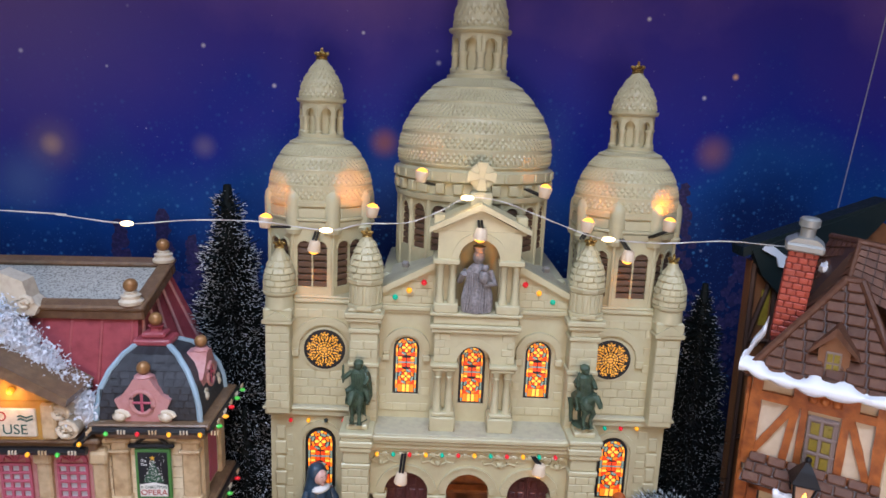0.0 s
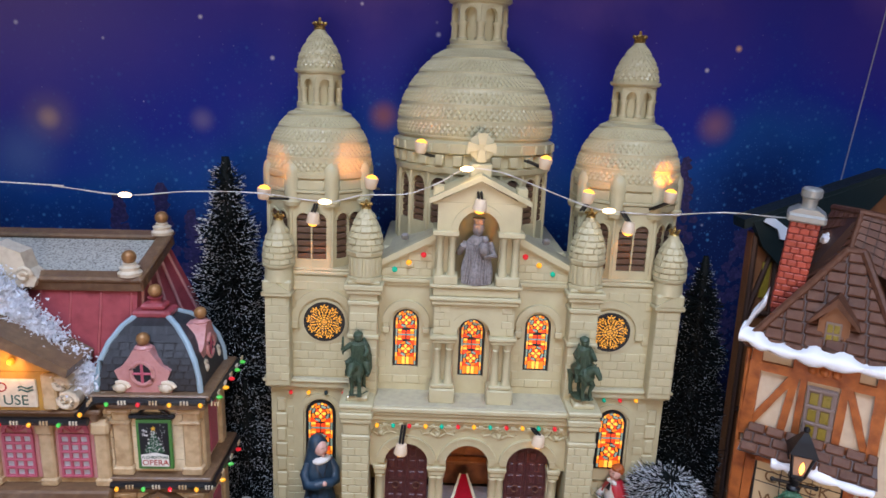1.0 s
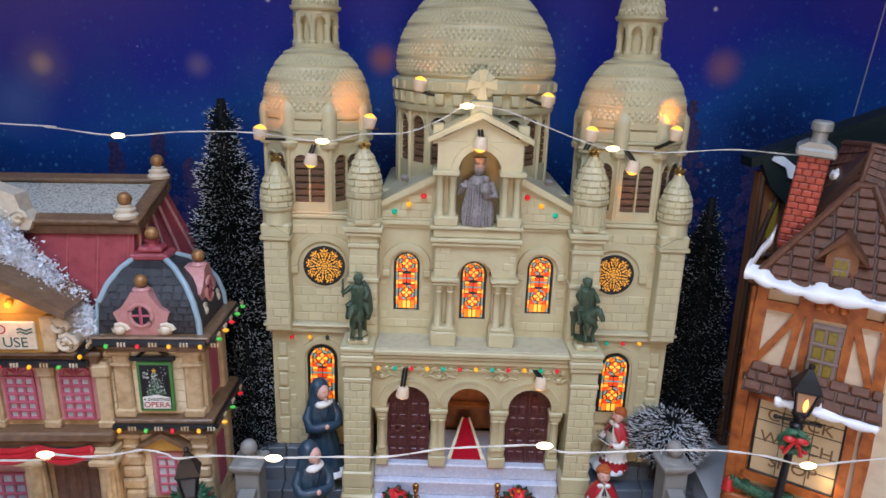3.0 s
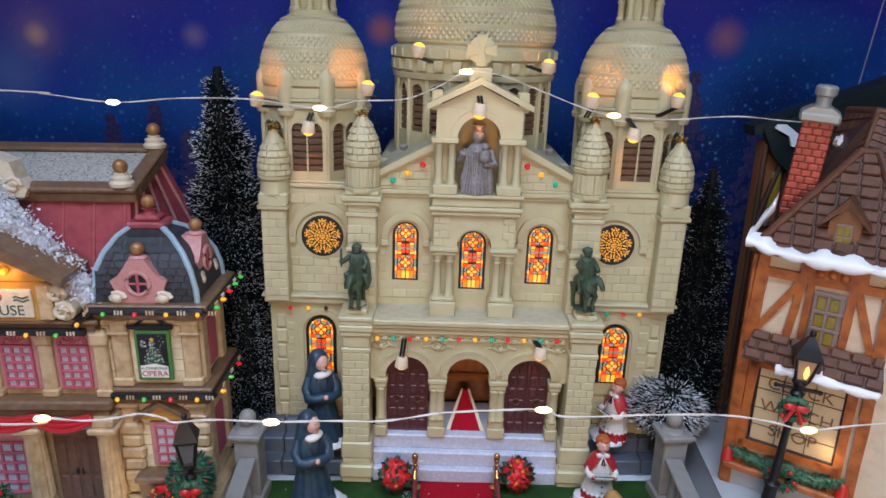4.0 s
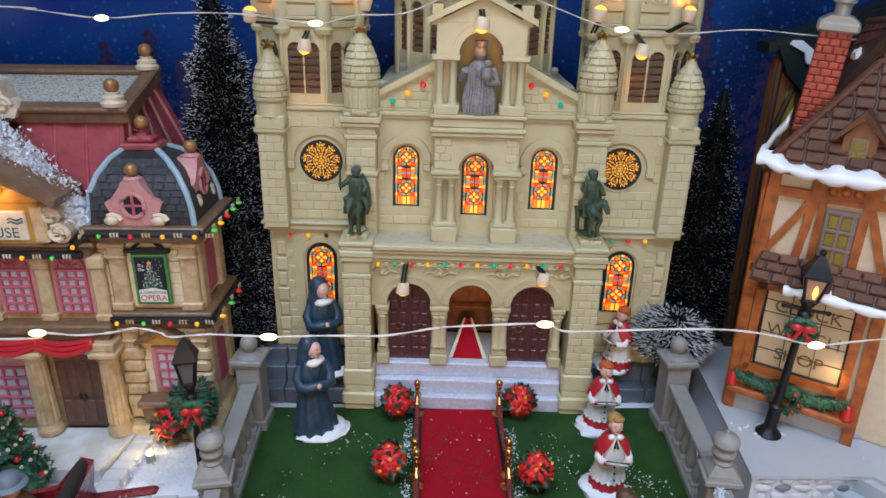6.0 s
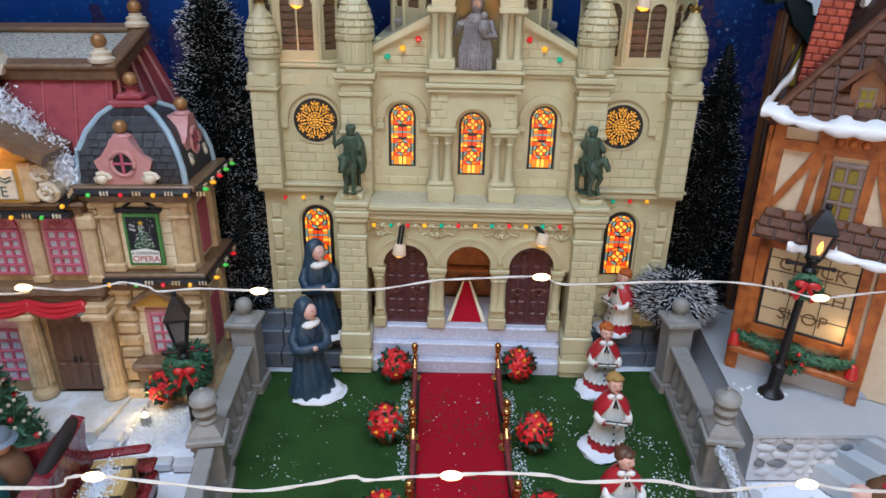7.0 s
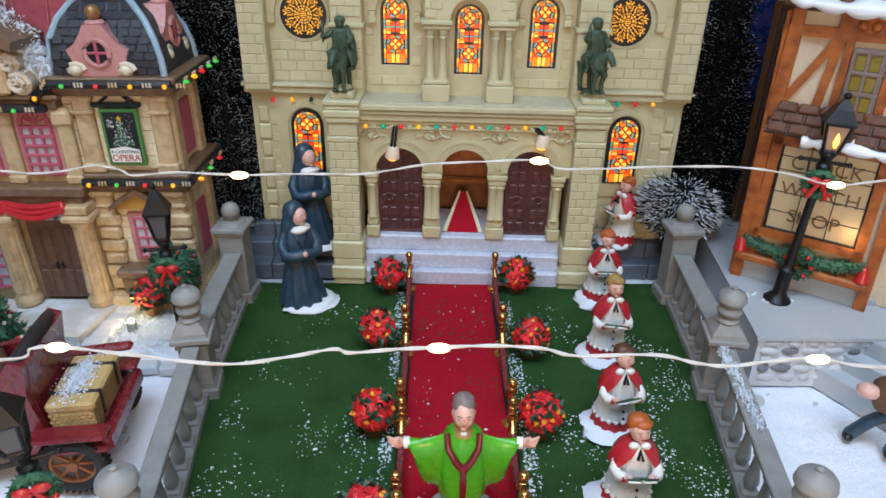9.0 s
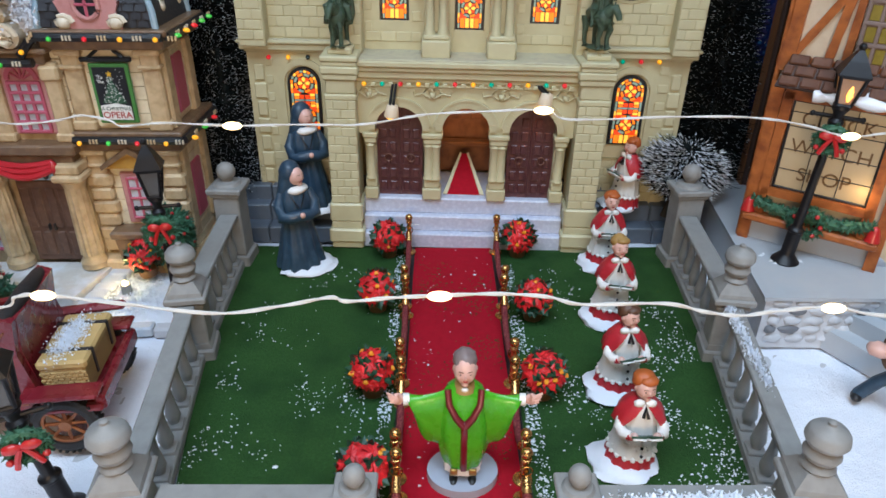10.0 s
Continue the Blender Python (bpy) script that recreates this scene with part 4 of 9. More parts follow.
def scales(bm, x, y, bands, rows, count):
    """Interlocking diamond shingles wrapped round a dome; bands: (r0, z0, r1, z1)."""
    for r0, z0, r1, z1 in bands:
        for j in range(rows):
            z = [z0 + (z1 - z0) * (j + q) / (rows + 1) for q in (0, 0.72, 1, 2)]
            r = [r0 + (r1 - r0) * (j + q) / (rows + 1) for q in (0, 0.72, 1, 2)]
            for i in range(count):
                a = 2 * math.pi * (i + 0.5 * (j % 2)) / count
                h = math.pi / count * 0.97
                k = 0.05 + 0.012 * r[1]

                def at(rad, an, zz):
                    return bm.verts.new((x + rad * math.cos(an), y + rad * math.sin(an), zz))
                bt, tp = at(r[0] + 0.02, a, z[0]), at(r[3] - 0.01, a, z[3])
                lf, rt = at(r[2] - 0.005, a - h, z[2]), at(r[2] - 0.005, a + h, z[2])
                mid = at(r[1] + k, a, z[1])
                face(bm, [bt, rt, mid])
                face(bm, [rt, tp, mid])
                face(bm, [tp, lf, mid])
                face(bm, [lf, bt, mid])


def dome(x, y, prof, lantern, cap, count, group):
    """A dome with shingle bands, a pillared lantern and a pointed cap."""
    bm = B()
    full = []
    for (r0, z0), (r1, z1) in zip(prof, prof[1:]):
        full += [(r0 + 0.045, z0 - 0.02), (r0 + 0.055, z0 + 0.05), (r0 - 0.005, z0 + 0.07)]
    full.append(prof[-1])
    lathe(bm, full, 48, T(x, y, 0))
    d = part("dome", bm, c, cr, "cream dome with bands of moulded shingles", smooth=25)
    bm = B()
    scales(bm, x, y, [(r0, z0 + 0.07, r1 + 0.02, z1) for (r0, z0), (r1, z1) in zip(prof, prof[1:])], 3, count)
    part("shingles", bm, c, d, kind="stuff", label="rows of small raised shingles")
    r, z0, z1 = lantern
    bm = B()
    lathe(bm, [(r * 1.15, z0 - 0.25), (r * 1.15, z0 - 0.1), (r * 1.04, z0 - 0.05), (r * 1.04, z0 + 0.12), (r * 0.68, z0 + 0.14), (r * 0.68, z1 - 0.4), (r * 0.98, z1 - 0.38), (r * 0.98, z1 - 0.22), (r * 1.08, z1 - 0.18), (r * 1.14, z1 - 0.1), (r * 1.14, z1)], 32, T(x, y, 0))
    lan = part("lantern", bm, c, cr, "pillared lantern on the dome", smooth=30)
    for k in range(8):
        m = T(x, y, 0, 0, 0, 22.5 + 45 * k)
        hw = r * 0.9 * math.tan(math.pi / 8)
        bm = B()
        arch_wall(bm, -hw, hw, z1 - 0.85 * r, z1 - 0.36, 0, hw * 0.62, z1 - 0.36 - 0.1 - hw * 0.62, z1 - 0.46, -r * 0.94, -r * 0.74, m)
        part("lantern_arch", bm, c, lan)
        bm = B()
        m = T(x, y, 0, 0, 0, 45 * k)
        lathe(bm, [(0.2 * r, z0 + 0.1), (0.2 * r, z0 + 0.22), (0.15 * r, z0 + 0.28), (0.14 * r, z1 - 0.95 * r), (0.19 * r, z1 - 0.86 * r), (0.19 * r, z1 - 0.8 * r)], 10, m @ T(0, -r * 0.86, 0))
        part("pillar", bm, c, lan, smooth=True)
    bm = B()
    lathe(bm, cap, 24, T(x, y, 0))
    cp = part("lantern_cap", bm, c, cr, smooth=40)
    bm = B()
    scales(bm, x, y, [(r0, q0, r1, q1) for (r0, q0), (r1, q1) in zip(cap[1:-2], cap[2:-1])], 2, 24)
    part("shingles", bm, c, cp, kind="stuff", label="rows of small raised shingles")


def drum(x, y, r, z0, z1, n, w, wz0, wz1, turn, pair=True):
    """A drum with dark louvred arched openings set in a ring of thick wall pieces."""
    bm = B()
    lathe(bm, [(r - 0.35, z0), (r - 0.35, z1)], 32, T(x, y, 0))
    part("drum_core", bm, c, cr, smooth=True)
    half = r * math.tan(math.pi / n)
    for k in range(n):
        lv, wall = B(), B()
        m = T(x, y, 0, 0, 0, turn + 360 / n * k)
        offs = (-w * 1.12, w * 1.12) if pair else (0,)
        edges = [-half] + ([0.0] if pair else []) + [half]
        for o, e0, e1 in zip(offs, edges, edges[1:]):
            box(wall, e0, e1, -r, -r + 0.34, z0, wz0, 0.01, m)
            arch_wall(wall, e0, e1, wz0, z1, o, w, wz1 - w, wz1, -r, -r + 0.34, m)
            for q in range(7):
                zz = wz0 + (wz1 - wz0) * q / 7
                box(lv, o - w * 1.02, o + w * 1.02, -r + 0.08 , -r + 0.3, zz, zz + (wz1 - wz0) / 7 * 0.8, 0.03, m @ T(0, 0, 0))
            arch_band(wall, o, wz1 - w, w * 1.0, w * 1.25, -r - 0.05, -r + 0.02, m=m)
        lathe(wall, [(0.1, z0), (0.1, z1)], 8, m @ T(half, -r + 0.02, 0))
        dw = part("drum_bay", wall, c, cr)
        part("louvre", lv, M["louver"], dw, "dark brown louvres in the arched opening")


for s in (-1, 1):
    x, y = (-7.78 if s < 0 else 7.46), 5.2
    drum(x, y, 2.35, 14.2, 17.7, 8, 0.33, 14.72, 16.95, 0)
    bm = B()
    lathe(bm, [(2.3, 17.5), (2.5, 17.6), (2.54, 17.85), (2.4, 17.9), (2.4, 18.55), (2.56, 18.6), (2.58, 18.8), (2.4, 18.85)], 40, T(x, y, 0))
    for k in range(8):
        m = T(x, y, 0, 0, 0, 22.5 + 45 * k)
        lathe(bm, [(0.4, 17.3), (0.46, 17.5), (0.38, 17.6), (0.4, 18.8), (0.35, 19.1), (0.18, 19.3), (0.05, 19.34)], 12, m @ T(0, -2.36, 0))
        m = T(x, y, 0, 0, 0, 45 * k)
        box(bm, -0.7, 0.7, -2.54, -2.3, 17.9, 18.05, 0.03, m)
        box(bm, -0.62, 0.62, -2.49, -2.3, 18.05, 18.5, 0.03, m)
    part("drum_crown", bm, c, cr, smooth=True)
    dome(x, y, [(2.5, 18.8), (2.47, 19.5), (2.28, 20.2), (1.94, 20.85), (1.5, 21.4), (1.14, 21.62)], (1.05, 21.75, 23.55), [(1.18, 23.5), (1.04, 23.55), (1.0, 24.0), (0.86, 24.4), (0.62, 24.8), (0.36, 25.2), (0.22, 25.4)], 54, "side")
# crossing and great dome
bm = B()
box(bm, -4.6, 4.6, 4.2, 10.8, 8.0, 15.2, 0.1)
box(bm, -9.4, 9.4, 7.0, 11.5, 0, 13.5, 0.1)
part("crossing", bm, c, cr, "cream crossing block under the great dome")
bm = B()
for s in (-1, 1):
    bm = B()
    box(bm, *sorted((s * 3.0, s * 5.4)), 3.0, 6.5, 14.2, 14.75, 0.06)
    part("corner_roof", bm, M["cream_floor"], cr)
    bm = B()
    box(bm, -0.16, 0.16, -0.12, 0.12, -0.14, 0.14, 0.04, T(s * 3.35, 2.9, 16.0, 25, 0, s * 20))
    part("flood_lamp", bm, M["statue_grey"], cr, "small grey flood lamp on the roof")
drum(-0.12, 7.2, 3.84, 15.0, 19.3, 20, 0.4, 16.5, 18.75, 9, pair=False)
bm = B()
lathe(bm, [(3.8, 18.9), (4.02, 19.0), (4.06, 19.25), (3.88, 19.3), (3.88, 19.85), (4.08, 19.95), (4.1, 20.4), (3.86, 20.5), (3.84, 20.7)], 56, T(-0.12, 7.2, 0))
for k in range(28):
    m = T(-0.12, 7.2, 0, 0, 0, 360 / 28 * k)
    box(bm, -0.22, 0.22, -4.12, -3.83, 19.35, 19.85, 0.04, m)
    box(bm, -0.1, 0.1, -4.17, -3.98, 19.95, 20.35, 0.03, m @ T(0, 0, 0, 0, 0, 6.4))
part("drum_crown", bm, c, cr, smooth=True)
dome(-0.12, 7.2, [(3.9, 20.65), (3.92, 21.4), (3.76, 22.15), (3.44, 22.9), (2.94, 23.65), (2.32, 24.35), (1.6, 24.85)], (1.4, 25.1, 27.25), [(1.55, 27.2), (1.35, 27.3), (1.36, 27.8), (1.22, 28.5), (0.95, 29.2), (0.55, 29.9), (0.3, 30.3)], 84, "great")

# ---- the opera house ----
M["stone"] = material("tan_painted_stone", (0.6, 0.44, 0.25), 0.42, var=0.2, bump=0.3, tint=(0.3, 0.17, 0.07), tint_amount=0.55, tint_scale=180, coat=0.15)
M["siding"] = material("cream_siding", (0.8, 0.69, 0.48), 0.45, var=0.1, bump=0.25, tint=(0.38, 0.25, 0.12), tint_amount=0.4, tint_scale=200, coat=0.15)
M["brown_trim"] = material("brown_painted_trim", (0.17, 0.1, 0.055), 0.4, var=0.2, bump=0.25, tint=(0.3, 0.19, 0.1), tint_amount=0.5, tint_scale=250, coat=0.15)
M["red_roof"] = material("rose_red_roof", (0.36, 0.07, 0.085), 0.4, var=0.2, bump=0.25, tint=(0.2, 0.03, 0.04), tint_amount=0.6, tint_scale=160, coat=0.2)
M["pink"] = material("dusty_pink_paint", (0.56, 0.27, 0.26), 0.45, var=0.15, bump=0.25, tint=(0.33, 0.1, 0.09), tint_amount=0.5, tint_scale=260, coat=0.15)
M["mansard"] = material("dark_grey_slate_roof", (0.026, 0.027, 0.033), 0.5, var=0.3, bump=0.3, piece=0.3)
M["blue_trim"] = material("pale_blue_trim", (0.3, 0.42, 0.5), 0.45, var=0.15, bump=0.2)
M["ivory"] = material("ivory_paint", (0.7, 0.62, 0.48), 0.4, var=0.1, bump=0.25, tint=(0.45, 0.33, 0.2), tint_amount=0.4, tint_scale=300, coat=0.15)
M["gilt_ball"] = material("copper_gold_ball", (0.36, 0.19, 0.075), 0.35, metal=0.3, var=0.25, tint=(0.2, 0.09, 0.03), tint_amount=0.5, tint_scale=400)
M["muntin"] = material("crimson_window_frame", (0.48, 0.1, 0.15), 0.4, var=0.15)
M["pane_lit"] = material("window_pane_grey", (0.5, 0.5, 0.55), 0.2, var=0.3, scale=600, bump=0.1)
M["deck"] = material("speckled_flat_roof", (0.5, 0.49, 0.44), 0.7, var=0.15, bump=0.4, tint=(0.12, 0.11, 0.1), tint_amount=1.0, tint_scale=900)
M["gold_wall"] = material("golden_gable_paint", (0.5, 0.28, 0.05), 0.4, var=0.2, tint=(0.3, 0.13, 0.03), tint_amount=0.5)
M["odoor"] = material("worn_brown_door", (0.14, 0.07, 0.045), 0.5, var=0.3, bump=0.4, tint=(0.24, 0.13, 0.08), tint_amount=0.5, tint_scale=300)
M["drape"] = material("red_drape", (0.5, 0.02, 0.03), 0.4, var=0.15, coat=0.2)
M["poster_green"] = material("green_poster_frame", (0.07, 0.22, 0.05), 0.4, var=0.15)
M["fluff"] = material("loose_snow_tuft", (0.82, 0.86, 0.93), 0.7, var=0.05, bump=1.0, fine=1500, scale=500)
BULB = {k: material("bulb_" + k, c_, 0.2, var=0.05, bump=0, emit=c_, emit_strength=e_, spec=0.6, coat=0.5) for k, c_, e_ in
        (("red", (0.75, 0.02, 0.03), 0.35), ("green", (0.08, 0.6, 0.08), 0.25), ("yellow", (0.95, 0.42, 0.02), 0.6), ("teal", (0.0, 0.42, 0.25), 0.3), ("dark", (0.03, 0.05, 0.05), 0.0))}

OX, OY = -14.5, 1.0
opera = thing("opera_house", "tan and rose opera house with slate mansard pavilion", "toy house", (OX, OY, 0.0))


def op(name, bm, mat, label="", parent=None, smooth=False, kind=""):
    ob = part(name, bm, mat, parent or opera, label, smooth, kind)
    if parent is None:
        ob.location = (-OX * CM, -OY * CM, 0)
    return ob


bm = B()
box(bm, -15.0, -11.35, -1.5, 1.7, 0.2, 9.5, 0.08)
op("pavilion_wall", bm, M["siding"])
bm = B()
box(bm, -30, -15.0, -1.75, 1.7, 0.2, 9.0, 0.08)
op("main_wall", bm, M["stone"])
# clapboards of the pavilion, front and side
for k in range(17):
    z = 0.6 + 0.53 * k
    if 5.3 < z < 6.1:
        continue
    bm = B()
    prism(bm, [(-14.1, z), (-11.9, z), (-11.9, z + 0.5), (-14.1, z + 0.5)], -1.6, -1.49)
    op("clapboard", bm, M["siding"])
    bm = B()
    box(bm, -11.42, -11.28, -0.9, 1.3, z, z + 0.5, 0.03)
    op("clapboard", bm, M["siding"])
    bm = B()
    box(bm, -15.28, -14.95, -1.7, -1.5, z, z + 0.5, 0.03)
    op("clapboard", bm, M["siding"])
# corner pilasters, in two storeys
for x in (-14.55, -11.6):
    for z0, z1 in ((6.4, 9.45), (1.3, 5.5)):
        bm = B()
        box(bm, x - 0.36, x + 0.36, -1.78, -1.4, z0, z1, 0.08)
        box(bm, x - 0.45, x + 0.45, -1.88, -1.4, z0 - 0.1, z0 + 0.28, 0.06)
        box(bm, x - 0.45, x + 0.45, -1.88, -1.4, z1 - 0.75, z1 - 0.6, 0.05)
        box(bm, x - 0.5, x + 0.5, -1.94, -1.4, z1 - 0.22, z1, 0.06)
        op("pilaster", bm, M["stone"])
for y in (-1.1, 1.35):
    bm = B()
    box(bm, -11.5, -11.12, y - 0.36, y + 0.36, 1.3, 9.3, 0.08)
    op("pilaster", bm, M["stone"])
for k in range(6):
    for x in (-14.55, -11.6):
        bm = B()
        box(bm, x - 0.45 - 0.08 * (k % 2), x + 0.45 + 0.08 * (k % 2), -1.9, -1.45, 0.9 + 0.6 * k, 1.45 + 0.6 * k, 0.1)
        op("quoin_stone", bm, M["stone"])
# cornices
bm = B()
box(bm, -15.4, -10.85, -2.0, 2.0, 9.45, 9.95, 0.06)
box(bm, -15.6, -10.6, -2.2, 2.2, 9.95, 10.2, 0.06)
op("pavilion_cornice", bm, M["brown_trim"])
bm = B()
box(bm, -15.3, -10.75, -2.05, 2.1, 5.95, 6.3, 0.06)
box(bm, -15.2, -10.9, -1.95, 2.0, 5.5, 5.95, 0.05)
op("pavilion_ledge", bm, M["brown_trim"])
bm = B()
box(bm, -30, -15.3, -2.15, 0, 8.95, 9.35, 0.06)
box(bm, -30, -15.1, -2.3, 0, 9.35, 9.55, 0.06)
box(bm, -30, -14.9, -2.5, 0, 5.45, 5.9, 0.08)
box(bm, -30, -15.1, -2.35, 0, 5.1, 5.45, 0.06)
op("main_cornice", bm, M["brown_trim"])
# mansard with slates
PROF = [(0.0, 10.15), (0.04, 10.8), (0.2, 11.5), (0.52, 12.15), (1.0, 12.7), (1.5, 13.0)]


def mansard_at(f):
    for (i0, z0), (i1, z1) in zip(PROF, PROF[1:]):
        if z0 <= f <= z1:
            return i0 + (i1 - i0) * (f - z0) / (z1 - z0)
    return PROF[-1][0]


bm = B()
rings = []
for i, z in PROF:
    rings.append([bm.verts.new(p) for p in ((-15.35 + i * 0.8, -1.75 + i * 1.1, z), (-11.1 - i * 1.2, -1.75 + i * 1.1, z), (-11.1 - i * 1.2, 1.85 - i * 0.8, z), (-15.35 + i * 0.8, 1.85 - i * 0.8, z))])
for lo, hi in zip(rings, rings[1:]):
    for k in range(4):
        face(bm, [lo[k], lo[(k + 1) % 4], hi[(k + 1) % 4], hi[k]])
face(bm, rings[-1])
ms = op("mansard_roof", bm, M["mansard"], "dark slate mansard roof with pale blue hips")
for r in range(10):
    z = 10.25 + 0.275 * r
    i0, i1 = mansard_at(z), mansard_at(min(12.99, z + 0.24))
    w0, w1 = -15.25 + i0 * 0.8, -11.2 - i0 * 1.2
    n_ = int((w1 - w0) / 0.42)
    for k in range(n_):
        xa = w0 + (w1 - w0) * (k + (0.5 if r % 2 else 0)) / n_
        xb = min(w1, xa + 0.36)
        if xb - xa < 0.12:
            continue
        bm = B()
        v = [bm.verts.new(p) for p in ((xa, -1.83 + i0 * 1.1, z), (xb, -1.83 + i0 * 1.1, z), (xb, -1.78 + i1 * 1.1, z + 0.24), (xa, -1.78 + i1 * 1.1, z + 0.24), (xa, -1.7 + i0 * 1.1, z), (xb, -1.7 + i0 * 1.1, z))]
        face(bm, [v[0], v[1], v[2], v[3]])
        face(bm, [v[4], v[5], v[1], v[0]])
        op("roof_slate", bm, M["mansard"], "", ms)
for sx, sy in ((0, 0), (1, 0), (1, 1)):
    bm = B()
    tube(bm, [((-15.37 + i * 0.8) if sx == 0 else (-11.08 - i * 1.2), (-1.78 + i * 1.1) if sy == 0 else (1.87 - i * 0.8), z) for i, z in PROF], 0.13, 8)
    op("hip_roll", bm, M["blue_trim"], "pale blue hip moulding", smooth=True)
bm = B()
box(bm, -14.35, -12.7, -0.3, 0.9, 12.9, 13.2, 0.08)
box(bm, -14.05, -13.0, -0.1, 0.7, 13.2, 13.45, 0.08)
lathe(bm, [(0.4, 13.4), (0.26, 13.5), (0.24, 13.6), (0.34, 13.72)], 14, T(-13.5, 0.3, 0))
op("roof_cap", bm, M["red_roof"], smooth=25)


def knob(x, y, z, r, m1="ivory"):
    """A turned finial with a gilt ball."""
    bm = B()
    lathe(bm, [(r * 1.35, 0), (r * 1.45, r * 0.4), (r * 1.1, r * 0.7), (r * 1.2, r * 1.1), (r * 0.75, r * 1.3), (r * 0.8, r * 1.55), (r * 0.6, r * 1.6)], 16, T(x, y, z))
    k = op("finial", bm, M[m1], "turned ivory finial with a coppery ball", smooth=True)
    bm = B()
    ball(bm, x, y, z + r * 2.3, r * 0.85, 14, 9)
    op("finial_ball", bm, M["gilt_ball"], "", k, smooth=True)


def knob_ball(x, y, z, r):
    bm = B()
    ball(bm, x, y, z, r, 14, 9)
    op("finial_ball", bm, M["gilt_ball"], "coppery finial ball", smooth=True)


knob_ball(-13.5, 0.3, 13.98, 0.3)


def dormer(m):
    """An oval dormer with scrolls, front at y 0, base at z 0."""
    bm = B()
    outline = [(-1.0, 0.1), (1.0, 0.1), (0.98, 0.45), (0.85, 0.6), (1.0, 1.05), (0.72, 1.25), (0.45, 1.65), (0.3, 1.95), (-0.3, 1.95), (-0.45, 1.65), (-0.72, 1.25), (-1.0, 1.05), (-0.85, 0.6), (-0.98, 0.45)]
    prism(bm, outline, -0.12, 0.9, m)
    d = op("dormer", bm, M["pink"], "dusty pink dormer with an oval window")
    bm = B()
    prism(bm, [(0.36 * math.cos(a), 0.95 + 0.44 * math.sin(a)) for a in np.linspace(0, 5.9, 14)], -0.15, -0.1, m)
    op("oval_opening", bm, M["black"], "", d)
    bm = B()
    box(bm, -0.05, 0.05, -0.2, -0.14, 0.52, 1.38, 0.02, m)
    box(bm, -0.35, 0.35, -0.2, -0.14, 0.9, 1.0, 0.02, m)
    op("oval_muntin", bm, M["muntin"], "", d)
    bm = B()
    first = len(bm.verts)
    tube(bm, [(0.4 * math.cos(a), -0.14, 0.95 + 0.49 * math.sin(a)) for a in np.linspace(0, 6.283, 21)], 0.09, 8)
    shift(m, bm, 0)
    op("oval_rim", bm, M["pink"], "", d, smooth=True)
    for s in (-1, 1):
        bm = B()
        tube(bm, [(s * 0.82 + (0.3 - 0.022 * k) * math.cos(k * 0.7), -0.12, 0.32 + (0.28 - 0.02 * k) * math.sin(k * 0.7)) for k in range(12)], 0.1, 8)
        ball(bm, s * 0.82, -0.08, 0.3, 0.24, 10, 7)
        shift(m, bm, 0)
        op("scroll", bm, M["ivory"], "ivory scroll", d, smooth=True)
    bm = B()
    lathe(bm, [(0.3, 1.9), (0.34, 2.0), (0.24, 2.1)], 12, m @ T(0, 0.2, 0))
    op("dormer_top", bm, M["pink"], "", d)
    p = m @ Vector((0, 0.2, 2.35))
    bm = B()
    ball(bm, p.x, p.y, p.z, 0.28, 14, 9)
    op("finial_ball", bm, M["gilt_ball"], "", d, smooth=True)


dormer(T(-13.4, -1.75, 10.1) @ Matrix.Diagonal((1.15, 1.0, 1.0, 1.0)))
dormer(T(-11.4, 0.35, 10.45, 0, 0, 90) @ Matrix.Scale(1.08, 4))
# upper pink windows with fan lights
def pink_window(x, y, z0, w, h, fan=True):
    bm = B()
    box(bm, x - w, x + w, y - 0.05, y + 0.3, z0, z0 + h, 0.05)
    f = op("window_surround", bm, M["pink"], "dusty pink window surround")
    bm = B()
    box(bm, x - w * 0.7, x + w * 0.7, y - 0.08, y, z0 + 0.15, z0 + h * 0.74, 0.02)
    op("window_back", bm, M["pane_lit"], "", f)
    bm = B()
    for k in range(4):
        xx = x - w * 0.7 + w * 1.4 * k / 3
        box(bm, xx - 0.06, xx + 0.06, y - 0.17, y - 0.06, z0 + 0.15, z0 + h * 0.74, 0.02)
    for k in range(6):
        zz = z0 + 0.15 + (h * 0.74 - 0.15) * k / 5
        box(bm, x - w * 0.75, x + w * 0.75, y - 0.18, y - 0.05, zz - 0.06, zz + 0.06, 0.02)
    op("muntins", bm, M["muntin"], "", f)
    if fan:
        bm = B()
        arch_band(bm, x, z0 + h * 0.78, w * 0.55, w * 0.75, y - 0.16, y, 0, 180)
        for a in (30, 60, 90, 120, 150):
            box(bm, -0.04, 0.04, y - 0.15, y - 0.02, 0.05, w * 0.6, 0.02, T(x, 0, z0 + h * 0.78) @ T(0, 0, 0, 0, 90 - a, 0))
        op("fan_light", bm, M["muntin"], "", f)


for x in (-16.45, -18.8, -21.1, -23.4):
    pink_window(x, -1.8, 6.15, 0.85, 2.8)
for x in (-15.3, -17.6, -19.95, -22.3):
    bm = B()
    box(bm, x - 0.3, x + 0.3, -2.05, -1.7, 5.9, 9.0, 0.08)
    box(bm, x - 0.38, x + 0.38, -2.15, -1.7, 8.3, 8.9, 0.1)
    box(bm, x - 0.36, x + 0.36, -2.12, -1.7, 5.9, 6.25, 0.06)
    op("pilaster", bm, M["stone"])
